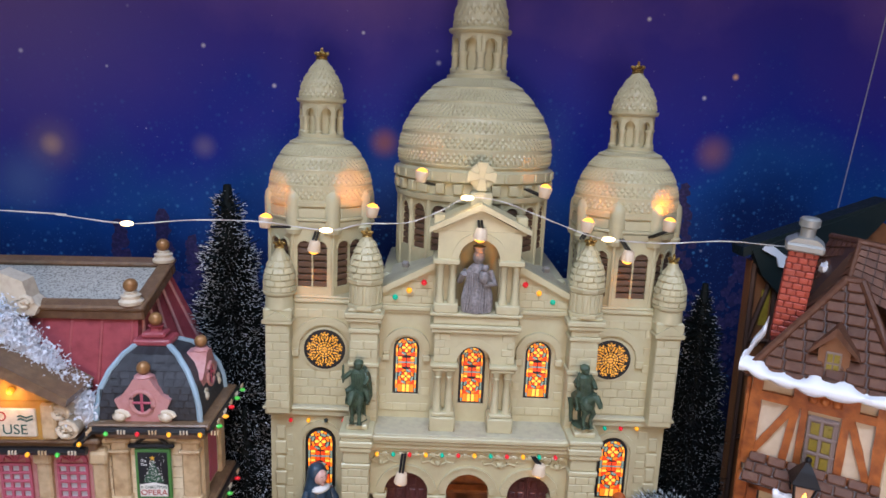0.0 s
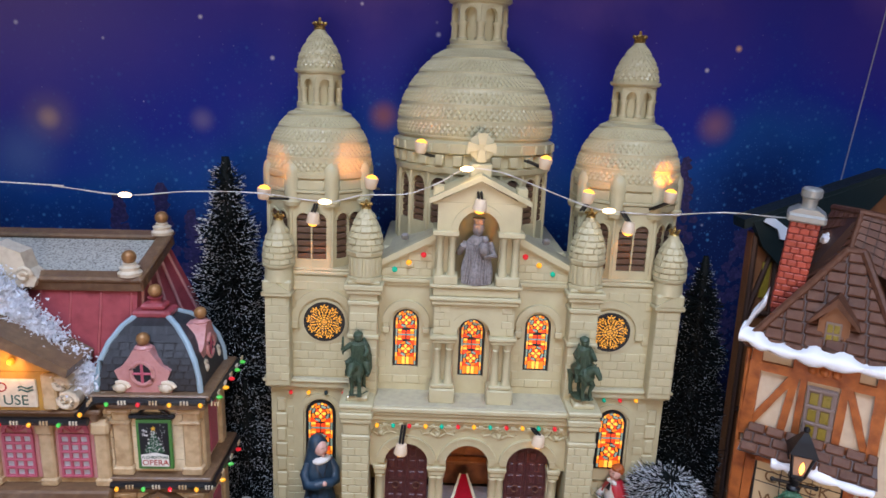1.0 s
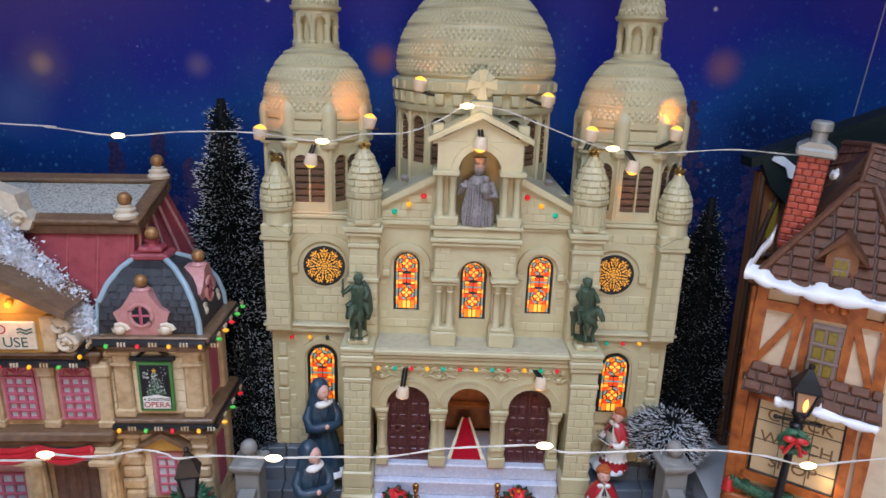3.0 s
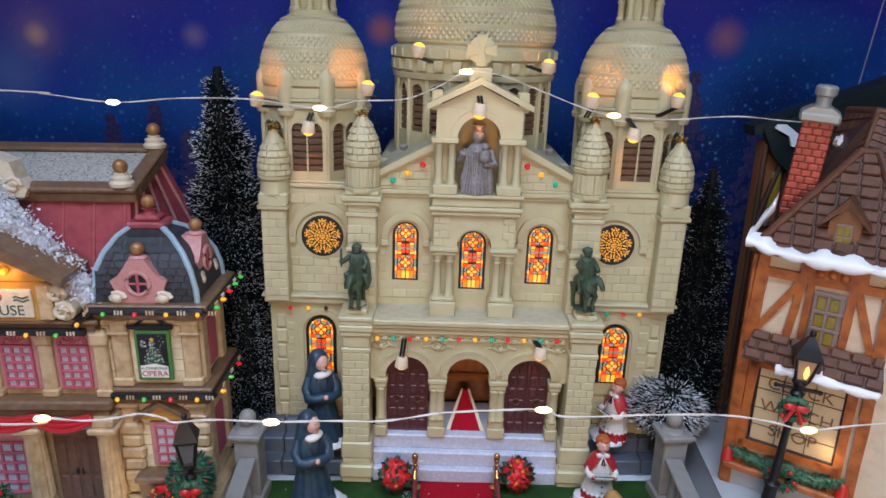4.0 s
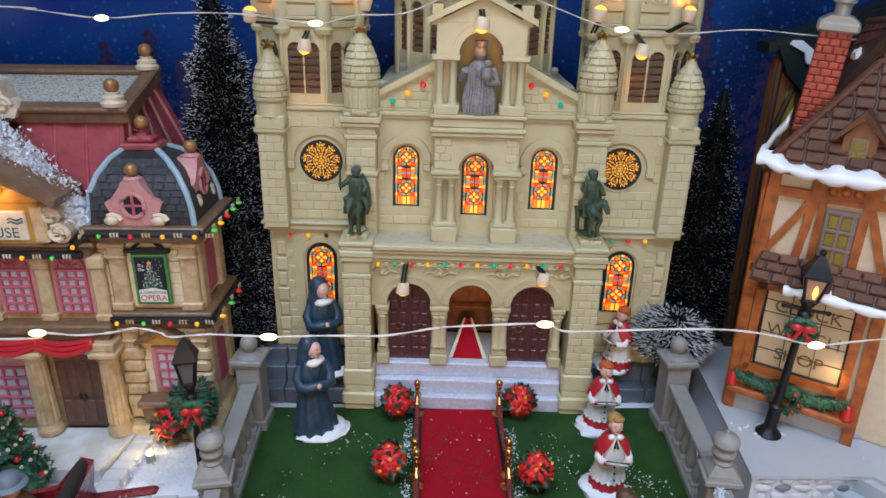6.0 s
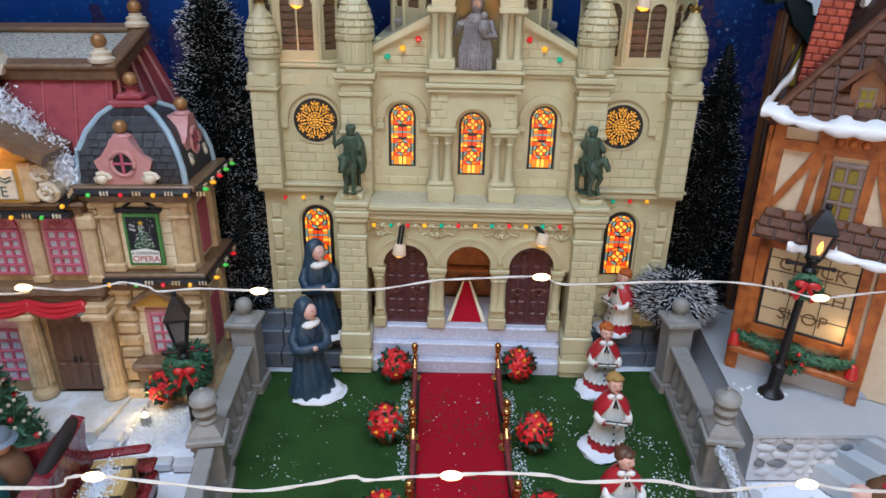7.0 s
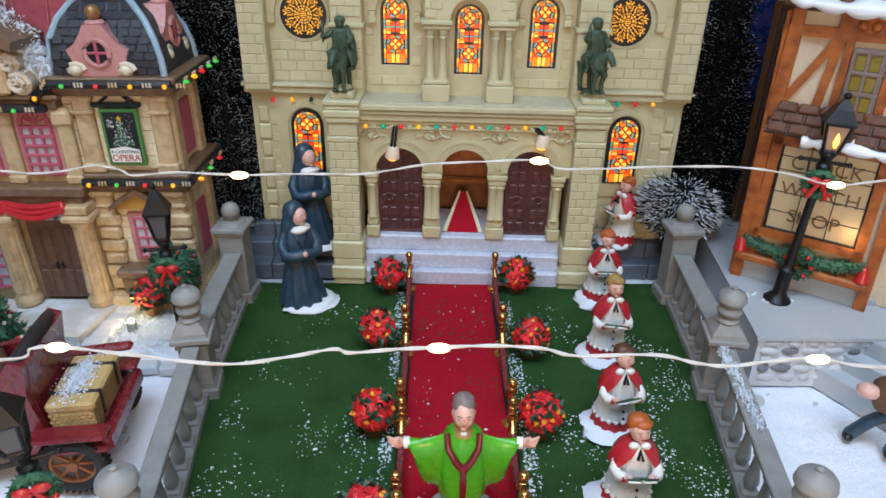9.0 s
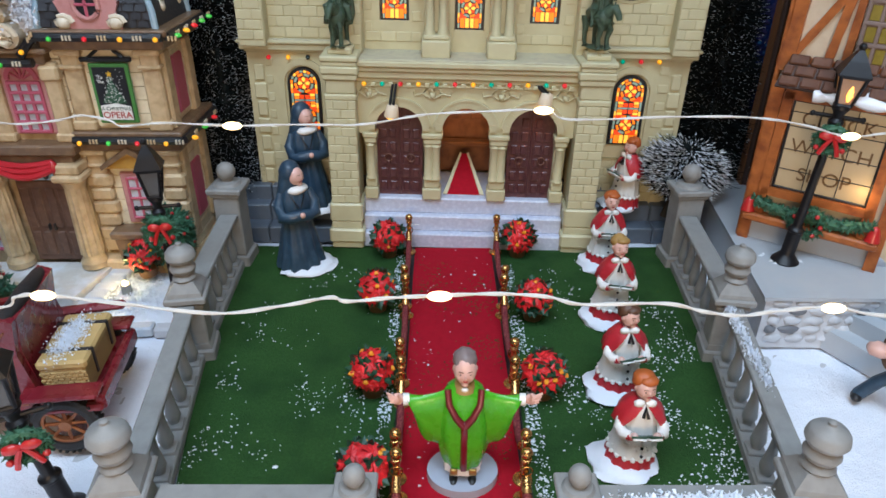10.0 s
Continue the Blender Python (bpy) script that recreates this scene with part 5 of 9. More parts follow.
# ground floor: columns, door, drape
for x in (-15.35, -18.5, -21.5):
    bm = B()
    lathe(bm, [(0.55, 0.5), (0.55, 0.75), (0.42, 0.95), (0.4, 1.1)], 14, T(x, -2.3, 0))
    ring = [(0.42, 1.1), (0.36, 4.1), (0.4, 4.15), (0.5, 4.4), (0.42, 4.5)]
    first = len(bm.verts)
    lathe(bm, ring, 28, T(x, -2.3, 0))
    bm.verts.ensure_lookup_table()
    for k in range(28 * 2):
        if k % 2:
            v = bm.verts[first + k]
            v.co.x, v.co.y = x + (v.co.x - x) * 1.13, -2.3 + (v.co.y + 2.3) * 1.13
    box(bm, x - 0.6, x + 0.6, -2.85, -1.75, 4.45, 4.75, 0.08)
    box(bm, x - 0.5, x + 0.5, -2.7, -1.75, 4.75, 5.15, 0.06)
    op("column", bm, M["stone"], "fluted tan column", smooth=30)
bm = B()
box(bm, -17.95, -15.85, -1.95, -1.8, 0.5, 4.2, 0.04)
dr = op("door", bm, M["odoor"], "worn brown panelled double door")
for s in (-1, 1):
    for z0, z1 in ((0.8, 1.9), (2.1, 3.9)):
        for xx in (0.28, 0.75):
            bm = B()
            box(bm, -16.9 + s * xx - 0.17, -16.9 + s * xx + 0.17, -2.02, -1.92, z0, z1, 0.07)
            op("door_panel", bm, M["odoor"], "", dr)
bm = B()
for s in (-1, 1):
    box(bm, -16.9 + s * 0.12 - 0.04, -16.9 + s * 0.12 + 0.04, -2.1, -1.95, 2.0, 2.3, 0.02)
op("door_handle", bm, M["black"], "", dr)
bm = B()
box(bm, -18.0, -15.8, -2.05, -1.8, 4.25, 5.05, 0.05)
tr = op("transom", bm, M["blue_trim"], "pale transom panel with a dark scroll ornament")
bm = B()
for s in (-1, 1):
    tube(bm, [(-16.9 + s * (0.1 + 0.05 * k), -2.08, 4.5 + 0.16 * math.sin(k * 0.9)) for k in range(10)], 0.05, 6)
    tube(bm, [(-16.9, -2.08, 4.45), (-16.9 + s * 0.2, -2.08, 4.75), (-16.9 + s * 0.4, -2.08, 4.8)], 0.06, 6)
op("ornament", bm, M["black"], "", tr)
pink_window(-20.0, -1.85, 0.9, 1.1, 3.6, False)
for x0, x1 in ((-18.1, -15.8), (-20.4, -18.1), (-22.7, -20.4)):
    bm = B()
    for j in range(3):
        tube(bm, [(x0 + (x1 - x0) * k / 12, -2.55 - 0.06 * j - 0.12 * math.sin(math.pi * k / 12), 5.25 - 0.12 * j - (0.12 + 0.1 * j) * math.sin(math.pi * k / 12)) for k in range(13)], 0.13, 7)
    ball(bm, x1, -2.6, 5.05, 0.16, 8, 6, sz=1.8)
    op("drape", bm, M["drape"], "looped red drape", smooth=True)
# lower pavilion window with small pediment and sill
bm = B()
box(bm, -13.75, -12.35, -1.72, -1.5, 2.2, 4.5, 0.05)
f = op("window_surround", bm, M["pink"])
bm = B()
box(bm, -13.45, -12.65, -1.78, -1.7, 2.5, 4.3, 0.02)
op("window_back", bm, M["pane_lit"], "", f)
bm = B()
for k in range(3):
    box(bm, -13.5 + 0.4 * k, -13.4 + 0.4 * k, -1.84, -1.76, 2.5, 4.3, 0.02)
for k in range(5):
    box(bm, -13.5, -12.6, -1.85, -1.76, 2.45 + 0.44 * k, 2.55 + 0.44 * k, 0.02)
op("muntins", bm, M["muntin"], "", f)
bm = B()
prism(bm, [(-14.1, 4.75), (-12.0, 4.75), (-13.05, 5.45)], -1.95, -1.5)
op("window_pediment", bm, M["gold_wall"])
for s in (-1, 1):
    bm = B()
    prism(bm, [(-13.05 + s * 1.2, 4.7), (-13.05 + s * 1.2, 4.9), (-13.05, 5.67), (-13.05, 5.43)][::s], -2.1, -1.5)
    op("pediment_moulding", bm, M["brown_trim"])
bm = B()
box(bm, -14.4, -12.2, -2.5, -1.5, 1.75, 2.1, 0.08)
prism(bm, [(-14.2, 0.9), (-12.4, 0.9), (-12.3, 1.8), (-14.3, 1.8)], -2.3, -1.5)
op("window_box", bm, M["brown_trim"])
bm = B()
box(bm, -11.4, -11.18, -0.5, 0.6, 6.6, 8.9, 0.06)
op("side_window", bm, M["muntin"], "crimson side window")
bm = B()
box(bm, -11.4, -11.18, -0.5, 0.6, 1.9, 4.4, 0.06)
op("side_window", bm, M["muntin"], "crimson side window")
bm = B()
box(bm, -15.9, -10.9, -2.4, 2.0, 0.0, 0.75, 0.12)
op("plinth", bm, M["stone"])
# red roof, tilted flat deck with brown rails
def deck_z(y):
    return 14.3 + 0.3 * (y - 0.3)


bm = B()
top = [bm.verts.new(p) for p in ((-30, 0.5, deck_z(0.5)), (-14.3, 0.5, deck_z(0.5)), (-14.3, 4.1, deck_z(4.1)), (-30, 4.1, deck_z(4.1)))]
bot = [bm.verts.new(p) for p in ((-30, -0.9, 9.4), (-14.2, -0.9, 9.4), (-12.2, 5.5, 9.4), (-30, 5.5, 9.4))]
for k in range(4):
    face(bm, [bot[k], bot[(k + 1) % 4], top[(k + 1) % 4], top[k]])
face(bm, top)
rr = op("red_roof", bm, M["red_roof"], "rose red panelled roof")
for k in range(9):
    x = -14.55 - 1.3 * k
    bm = B()
    tube(bm, [(x, -0.92, 9.5), (x, 0.46, deck_z(0.5) - 0.3)], 0.09, 8)
    op("roof_batten", bm, M["red_roof"], "", rr, smooth=True)
for k in range(5):
    f0 = (k + 0.6) / 5
    bm = B()
    tube(bm, [(-14.2 + 2.0 * f0, -0.9 + 6.4 * f0, 9.5), (-14.28, 0.5 + 3.6 * f0, deck_z(0.5 + 3.6 * f0) - 0.3)], 0.08, 8)
    op("roof_batten", bm, M["pink"], "", rr, smooth=True)
bm = B()
slab(bm, [(-30, 0.6), (-14.4, 0.6), (-14.4, 4.0), (-30, 4.0)], 0, 0.15, Matrix.Translation((0, 0.3, 14.3)) @ Matrix.Rotation(math.atan(0.3), 4, "X") @ Matrix.Translation((0, -0.3, 0)))
op("roof_deck", bm, M["deck"], "speckled grey flat roof")
dm = Matrix.Translation((0, 0.3, 14.3)) @ Matrix.Rotation(math.atan(0.3), 4, "X") @ Matrix.Translation((0, -0.3, 0))
for x0, x1, y0, y1 in ((-30, -13.95, 0.1, 0.65), (-30, -13.95, 3.9, 4.4), (-14.5, -13.95, 0.65, 3.9)):
    bm = B()
    box(bm, x0, x1, y0, y1, -0.35, 0.15, 0.08, dm)
    box(bm, x0 - 0.05, x1 + 0.08, y0 - 0.08, y1 + 0.08, 0.15, 0.4, 0.08, dm)
    op("roof_rail", bm, M["brown_trim"], "brown moulded roof rail")
for x, y in ((-14.5, 0.4), (-14.35, 4.1)):
    p = dm @ Vector((x, y, 0.35))
    knob(p.x, p.y, p.z, 0.36)
bm = B()
prism(bm, [(-19.4, 0), (-18.4, 0), (-18.2, 0.4), (-18.6, 0.75), (-18.8, 1.5), (-19.8, 1.9), (-20.4, 1.2), (-20.4, 0)], -0.2, 0.7, T(0, 0, 14.2))
tube(bm, [(-18.75 + (0.34 - 0.02 * k) * math.cos(k * 0.7), -0.22, 14.75 + (0.34 - 0.02 * k) * math.sin(k * 0.7)) for k in range(14)], 0.1, 8)
op("roof_scroll", bm, M["ivory"], "ivory scroll bracket on the roof", smooth=30)
# gable with the name board
bm = B()
box(bm, -24, -17.0, -2.3, -1.2, 9.5, 11.3, 0.06)
g = op("name_gable", bm, M["gold_wall"], "golden gable with a name board")
bm = B()
prism(bm, [(-24, 11.3), (-16.9, 11.3), (-16.9, 11.5), (-20.5, 13.6), (-24, 11.5)], -2.35, -1.0)
op("gable_face", bm, M["gold_wall"], "", g)
bm = B()
prism(bm, [(-16.0, 11.25), (-15.9, 11.6), (-20.5, 14.2), (-20.5, 13.5)], -2.9, -0.6)
op("gable_roof", bm, M["brown_trim"], "dark brown gable roof", g)
bm = B()
box(bm, -23.2, -17.5, -2.42, -2.28, 9.72, 10.95, 0.04)
op("name_board", bm, M["ivory"], "cream name board", g)
bm = B()
box(bm, -17.3, -16.7, -2.45, -1.6, 9.6, 11.2, 0.08)
op("gable_block", bm, M["stone"], "", g)
bm = B()
for cx, cz, r in ((-16.35, 10.0, 0.42), (-16.55, 10.75, 0.34)):
    tube(bm, [(cx + (r - r * 0.055 * k) * math.cos(k * 0.7), -2.35, cz + (r - r * 0.055 * k) * math.sin(k * 0.7)) for k in range(15)], 0.12, 8)
    lathe(bm, [(r * 1.1, 0), (r * 1.1, 0.5)], 14, T(cx, -2.25, cz, -90, 0, 0))
op("gable_scroll", bm, M["ivory"], "ivory double scroll", g, smooth=30)


def letters(text, x, y, z, size, mat, parent, m=None, name="lettering", ext=0.01, align="CENTER"):
    cu = bpy.data.curves.new(name, "FONT")
    cu.body, cu.size, cu.extrude, cu.align_x = text, size * CM, ext * CM, align
    cu.materials.append(mat)
    tmp = bpy.data.objects.new(name, cu)
    scene.collection.objects.link(tmp)
    bpy.context.view_layer.update()
    me = bpy.data.meshes.new_from_object(tmp)
    bpy.data.objects.remove(tmp)
    ob = new(name, me)
    ob.parent = parent
    ob.matrix_local = (m if m is not None else Matrix.Identity(4)) @ pose(x * CM, y * CM, z * CM, 90, 0, 0)
    return ob


M["ink_green"] = material("dark_green_ink", (0.03, 0.09, 0.07), 0.5)
M["ink_red"] = material("red_ink", (0.4, 0.03, 0.02), 0.5)
M["ink_white"] = material("white_ink", (0.8, 0.8, 0.76), 0.5)
o_m = Matrix.Translation((-OX * CM, -OY * CM, 0))
letters("USE", -18.35, -2.425, 9.85, 0.62, M["ink_green"], opera, o_m)
letters("D", -18.85, -2.425, 10.42, 0.6, M["ink_red"], opera, o_m)
bm = B()
for k in range(2):
    tube(bm, [(-18.2 + 0.12 * j, -2.43, 10.62 - 0.14 * k + 0.05 * math.sin(j * 1.6)) for j in range(6)], 0.035, 5)
op("board_flourish", bm, M["ink_green"], "", g)
# poster on a bracket
bm = B()
box(bm, -14.3, -12.05, -1.95, -1.75, 9.0, 9.22, 0.06)
tube(bm, [(-13.9, -1.85, 9.2), (-13.5, -1.8, 9.5)], 0.08, 6)
tube(bm, [(-12.4, -1.85, 9.2), (-12.8, -1.8, 9.5)], 0.08, 6)
po = op("poster_bracket", bm, M["black"], "black bracket with a hanging poster")
bm = B()
box(bm, -14.0, -12.25, -1.9, -1.78, 6.25, 8.95, 0.05)
op("poster_frame", bm, M["poster_green"], "green frame", po)
bm = B()
box(bm, -13.84, -12.41, -1.93, -1.88, 6.42, 8.79, 0.01)
op("poster", bm, M["black"], "dark poster with a snowy tree", po)
bm = B()
prism(bm, [(-13.8, 6.44), (-12.45, 6.44), (-12.45, 7.05), (-13.1, 7.2), (-13.8, 7.08)], -1.945, -1.93)
op("poster_foot", bm, M["ink_white"], "", po)
bm = B()
prism(bm, [(-13.65, 7.2), (-12.6, 7.2), (-12.85, 7.7), (-12.95, 8.0), (-13.12, 8.4), (-13.3, 8.0), (-13.4, 7.7)], -1.94, -1.93)
op("poster_tree", bm, material("poster_tree_green", (0.03, 0.09, 0.05), 0.5, var=0.4, scale=900), "", po)
bm = B()
rs = random.Random(8)
for k in range(90):
    f = rs.random()
    xx, zz = -13.12 + rs.uniform(-0.55, 0.55) * (1 - f * 0.8), 7.22 + 1.15 * f
    prism(bm, arc(xx, zz, 0.022, 0, 300, 4), -1.95, -1.94)
for k in range(25):
    prism(bm, arc(rs.uniform(-13.75, -12.5), rs.uniform(7.3, 8.7), 0.016, 0, 300, 4), -1.95, -1.93)
op("poster_snow", bm, M["ink_white"], "", po, kind="stuff")
bm = B()
prism(bm, [(-13.12 + (0.15 if k % 2 == 0 else 0.06) * math.sin(k * math.pi / 5), 8.5 + (0.15 if k % 2 == 0 else 0.06) * math.cos(k * math.pi / 5)) for k in range(10)][::-1], -1.95, -1.93)
op("poster_star", bm, material("poster_star", (0.8, 0.45, 0.03), 0.4), "", po)
SIGN = []
SIGN.append(letters("A CHRISTMAS", -13.12, -1.95, 6.88, 0.21, M["ink_green"], opera, o_m))
SIGN.append(letters("OPERA", -13.12, -1.95, 6.52, 0.42, M["ink_red"], opera, o_m))
SIGN.append(letters("'Tis\nThe", -13.55, -1.95, 8.3, 0.2, M["ink_white"], opera, o_m))
SIGN.append(letters("Season", -12.7, -1.95, 8.22, 0.19, M["ink_white"], opera, o_m))
for ob in [po] + list(po.children) + SIGN:
    # the whole board hangs slightly smaller, above the ledge
    about = Vector((-13.05, -1.8, 9.1)) * CM
    hang = Matrix.Translation(about + Vector((0.0, 0.0, -0.02 * CM))) @ Matrix.Diagonal((0.86, 1.0, 0.86, 1.0)) @ Matrix.Translation(-about)
    if ob.parent == opera:
        base = Matrix.Translation((-OX * CM, -OY * CM, 0))
        ob.matrix_local = base @ hang @ base.inverted() @ ob.matrix_local
# light strips with bulbs and pale marks
def bulb_strip(pts, colors, step):
    bm = B()
    tube(bm, pts, 0.17, 6)
    st = op("light_strip", bm, M["black"], "black strip with small coloured bulbs")
    total, k = 0.3, 0
    for a, b in zip(pts, pts[1:]):
        a, b = Vector(a), Vector(b)
        ln = (b - a).length
        while total < ln:
            p = a + (b - a) * total / ln
            d = (b - a).normalized()
            out = Vector((d.y, -d.x, 0)).normalized()
            if out.y > 0.2:
                out = -out
            bm = B()
            q = p + out * 0.2
            first = 0
            lathe(bm, [(0.05, 0), (0.095, 0.08), (0.09, 0.17), (0.035, 0.25)], 8, Matrix.Translation(q) @ Vector((0, 0, 1)).rotation_difference((out + Vector((d.x * 0.5, d.y * 0.5, -0.2))).normalized()).to_matrix().to_4x4())
            op("bulb", bm, BULB[colors[k % len(colors)]], colors[k % len(colors)] + " glowing bulb", st, smooth=True)
            bm = B()
            for j in range(3):
                q2 = p + d * (step * 0.5 - 0.15 + 0.13 * j) + out * 0.165
                box(bm, -0.035, 0.035, -0.035, 0.035, -0.09, 0.09, 0.01, Matrix.Translation(q2))
            op("strip_mark", bm, M["ivory"] if k % 2 else M["stone"], "", st)
            total += step
            k += 1
        total -= ln


bulb_strip([(-16.0, -2.32, 9.3), (-15.55, -2.28, 9.85), (-15.3, -2.25, 9.98), (-10.72, -2.25, 9.98)], ["yellow", "green", "red", "yellow"], 1.27)
bulb_strip([(-10.62, -2.1, 9.98), (-10.62, 2.1, 9.98)], ["green", "yellow", "red", "green"], 0.95)
bulb_strip([(-23.0, -2.32, 9.06), (-15.6, -2.32, 9.06)], ["red", "yellow", "green"], 1.2)
bulb_strip([(-15.0, -2.1, 6.0), (-10.75, -2.1, 6.0)], ["yellow", "green", "red", "yellow"], 1.12)
bulb_strip([(-10.7, -2.0, 6.0), (-10.7, 2.0, 6.0)], ["yellow", "green", "red"], 1.3)
# warm lamp in the gable
bm = B()
ball(bm, -18.35, -2.45, 11.75, 0.16, 10, 7)
op("gable_lamp", bm, BULB["yellow"], "warm glowing lamp in the gable", smooth=True)
glow_lamp("gable_glow", (-18.45, -2.9, 11.6), 0.008, (1.0, 0.45, 0.1), 0.2)


def tuft(cx, cy, cz, n, sx, sy, sz, seed, dirv=(0, 0, 0), size=(0.05, 0.16)):
    """A heap of loose snow made of many small angular crumbs."""
    rnd = random.Random(seed)
    bm = B()
    for k in range(n):
        t = rnd.random()
        x, y, z = cx + dirv[0] * t + rnd.gauss(0, sx), cy + dirv[1] * t + rnd.gauss(0, sy), cz + dirv[2] * t + rnd.gauss(0, sz)
        r = rnd.uniform(*size)
        ps = [Vector((x, y, z)) + Vector((rnd.uniform(-r, r), rnd.uniform(-r, r), rnd.uniform(-r, r))) for q in range(5)]
        v = [bm.verts.new(p) for p in ps]
        for tri in ((0, 1, 2), (0, 2, 3), (0, 3, 1), (4, 2, 1), (4, 3, 2), (4, 1, 3)):
            face(bm, [v[i] for i in tri])
    return bm


bm = tuft(-20.0, -0.8, 14.75, 12000, 0.3, 0.3, 0.28, 4, (4.3, -0.7, -4.35), (0.035, 0.11))
for k in range(34):
    f = k / 33
    lump(bm, -20.0 + 4.3 * f, -0.8 - 0.7 * f, 14.6 - 4.35 * f, 0.55 - 0.1 * f, 0.85, 0.8, 0.8, 0.6, 14, 9, seed=k)
solid("roof_snow", bm, M["fluff"], "loose white snow lying along the opera house roof", "snow")

# ---- platform on the right, clock shop, timber house behind ----
M["timber"] = material("orange_brown_timber", (0.42, 0.125, 0.028), 0.42, var=0.3, bump=0.5, tint=(0.16, 0.035, 0.01), tint_amount=0.75, tint_scale=170, coat=0.08, spec=0.35)
M["plaster"] = material("cream_plaster", (0.66, 0.55, 0.4), 0.5, var=0.08, bump=0.25, tint=(0.45, 0.32, 0.2), tint_amount=0.35, tint_scale=150, coat=0.1)
M["tile_brown"] = material("brown_roof_tile", (0.11, 0.046, 0.026), 0.42, var=0.3, bump=0.4, tint=(0.17, 0.085, 0.05), tint_amount=0.6, tint_scale=350, piece=0.2, spec=0.25)
M["tile_gap"] = material("dark_roof_base", (0.06, 0.028, 0.018), 0.5, var=0.2)
M["brick_red"] = material("red_chimney_brick", (0.42, 0.07, 0.04), 0.45, var=0.2, bump=0.3, piece=0.2)
M["mortar"] = material("dark_red_mortar", (0.2, 0.035, 0.025), 0.6, var=0.2)
M["silver"] = material("grey_chimney_pot", (0.33, 0.34, 0.32), 0.45, metal=0.3, var=0.1)
M["thick_snow"] = material("glossy_white_snow", (0.82, 0.84, 0.88), 0.35, var=0.04, bump=0.2, scale=150, coat=0.2)
M["amber"] = material("amber_lit_glass", (0.42, 0.34, 0.22), 0.22, var=0.3, scale=60, emit=(0.9, 0.6, 0.28), emit_strength=0.13)
M["win_yellow"] = material("yellow_lit_pane", (0.2, 0.15, 0.02), 0.3, var=0.5, scale=400, emit=(0.7, 0.5, 0.03), emit_strength=0.04)
M["grey_frame"] = material("grey_window_frame", (0.22, 0.16, 0.14), 0.5, var=0.15)
M["garland"] = material("green_garland", (0.03, 0.12, 0.06), 0.5, var=0.5, bump=0.8, tint=(0.12, 0.25, 0.17), tint_amount=0.7, tint_scale=900)
M["bell_red"] = material("bright_red_paint", (0.5, 0.02, 0.02), 0.35, var=0.15, coat=0.3)
M["letter_gold"] = material("brown_gold_lettering", (0.16, 0.085, 0.03), 0.5, var=0.2)
M["rubble"] = material("pale_rubble_stone", (0.55, 0.57, 0.6), 0.55, var=0.08, bump=0.3, piece=0.12)
M["rubble_dark"] = material("dark_rubble_stone", (0.17, 0.18, 0.2), 0.5, var=0.15, bump=0.3)
M["dark_green"] = material("dark_green_roof", (0.005, 0.014, 0.015), 0.5, var=0.3, bump=0.3)
M["brown_wall"] = material("shaded_brown_wall", (0.22, 0.09, 0.035), 0.5, var=0.25, bump=0.3)

platform = tagged(new("platform"), "pale grey raised board with a rubble stone front", "platform", kind="structure")
bm = B()
PLAT = [(10.95, -7.25), (15.6, -7.3), (17.2, -9.4), (30, -9.4), (30, 12.5), (13.5, 12.5), (11.9, 1.7)]
slab(bm, PLAT, 1.95, 2.1)
part("platform_top", bm, M["plat"], platform)
bm = B()
slab(bm, [(11.1, -7.1), (15.5, -7.15), (17.1, -9.2), (29.9, -9.2), (29.9, 12.3), (13.6, 12.3), (12.0, 1.6)], -0.2, 1.95)
part("platform_core", bm, M["rubble"], platform)
rs = random.Random(5)
z = 0.05
row = 0
while z < 1.85:
    h = rs.uniform(0.3, 0.42)
    x = 11.15 + rs.uniform(0, 0.2)
    while x < 15.3:
        w = rs.uniform(0.45, 0.85)
        bm = B()
        first = len(bm.verts)
        lump(bm, x + w / 2, -7.12, z + h / 2, 1.0, w * 0.49, 0.12, h * 0.5, 0.25, 8, 5, seed=rs.random() * 9)
        dark = (row in (1, 3)) and rs.random() < 0.3
        part("rubble_stone", bm, M["rubble_dark"] if dark else M["rubble"], platform, smooth=60)
        x += w + 0.04
    z += h + 0.03
    row += 1
# steps down into the snow
for k in range(3):
    bm = B()
    slab(bm, [(13.5 + 0.75 * k, -7.0), (15.6 + 0.1 * k, -7.0), (18.5, -9.3), (18.5, -10.2), (15.3 + 0.75 * k, -10.2 + 0.2 * k)], -0.2 if k == 0 else 0.65 * k - 0.05, 0.65 * (k + 1))
    part("stair_step", bm, M["plat"], platform, "pale stone step")

SU = (12.5, -2.8, 2.1)
shop = thing("clock_shop", "timbered clock shop with snowy brown tiled roof", "toy house", SU, rz=-37)


def sp(name, bm, mat, label="", parent=None, smooth=False, kind=""):
    ob = part(name, bm, mat, parent or shop, label, smooth, kind)
    if parent is None:
        ob.location = (0, 0, -SU[2] * CM)
    return ob


bm = B()
box(bm, -0.75, 4.2, 0.0, 6.0, 2.1, 12.9, 0.06)
sp("wall", bm, M["plaster"], "cream plaster walls")
bm = B()
box(bm, 4.2, 9.0, 0.6, 6.0, 2.1, 12.9, 0.06)
sp("annex_wall", bm, M["plaster"])


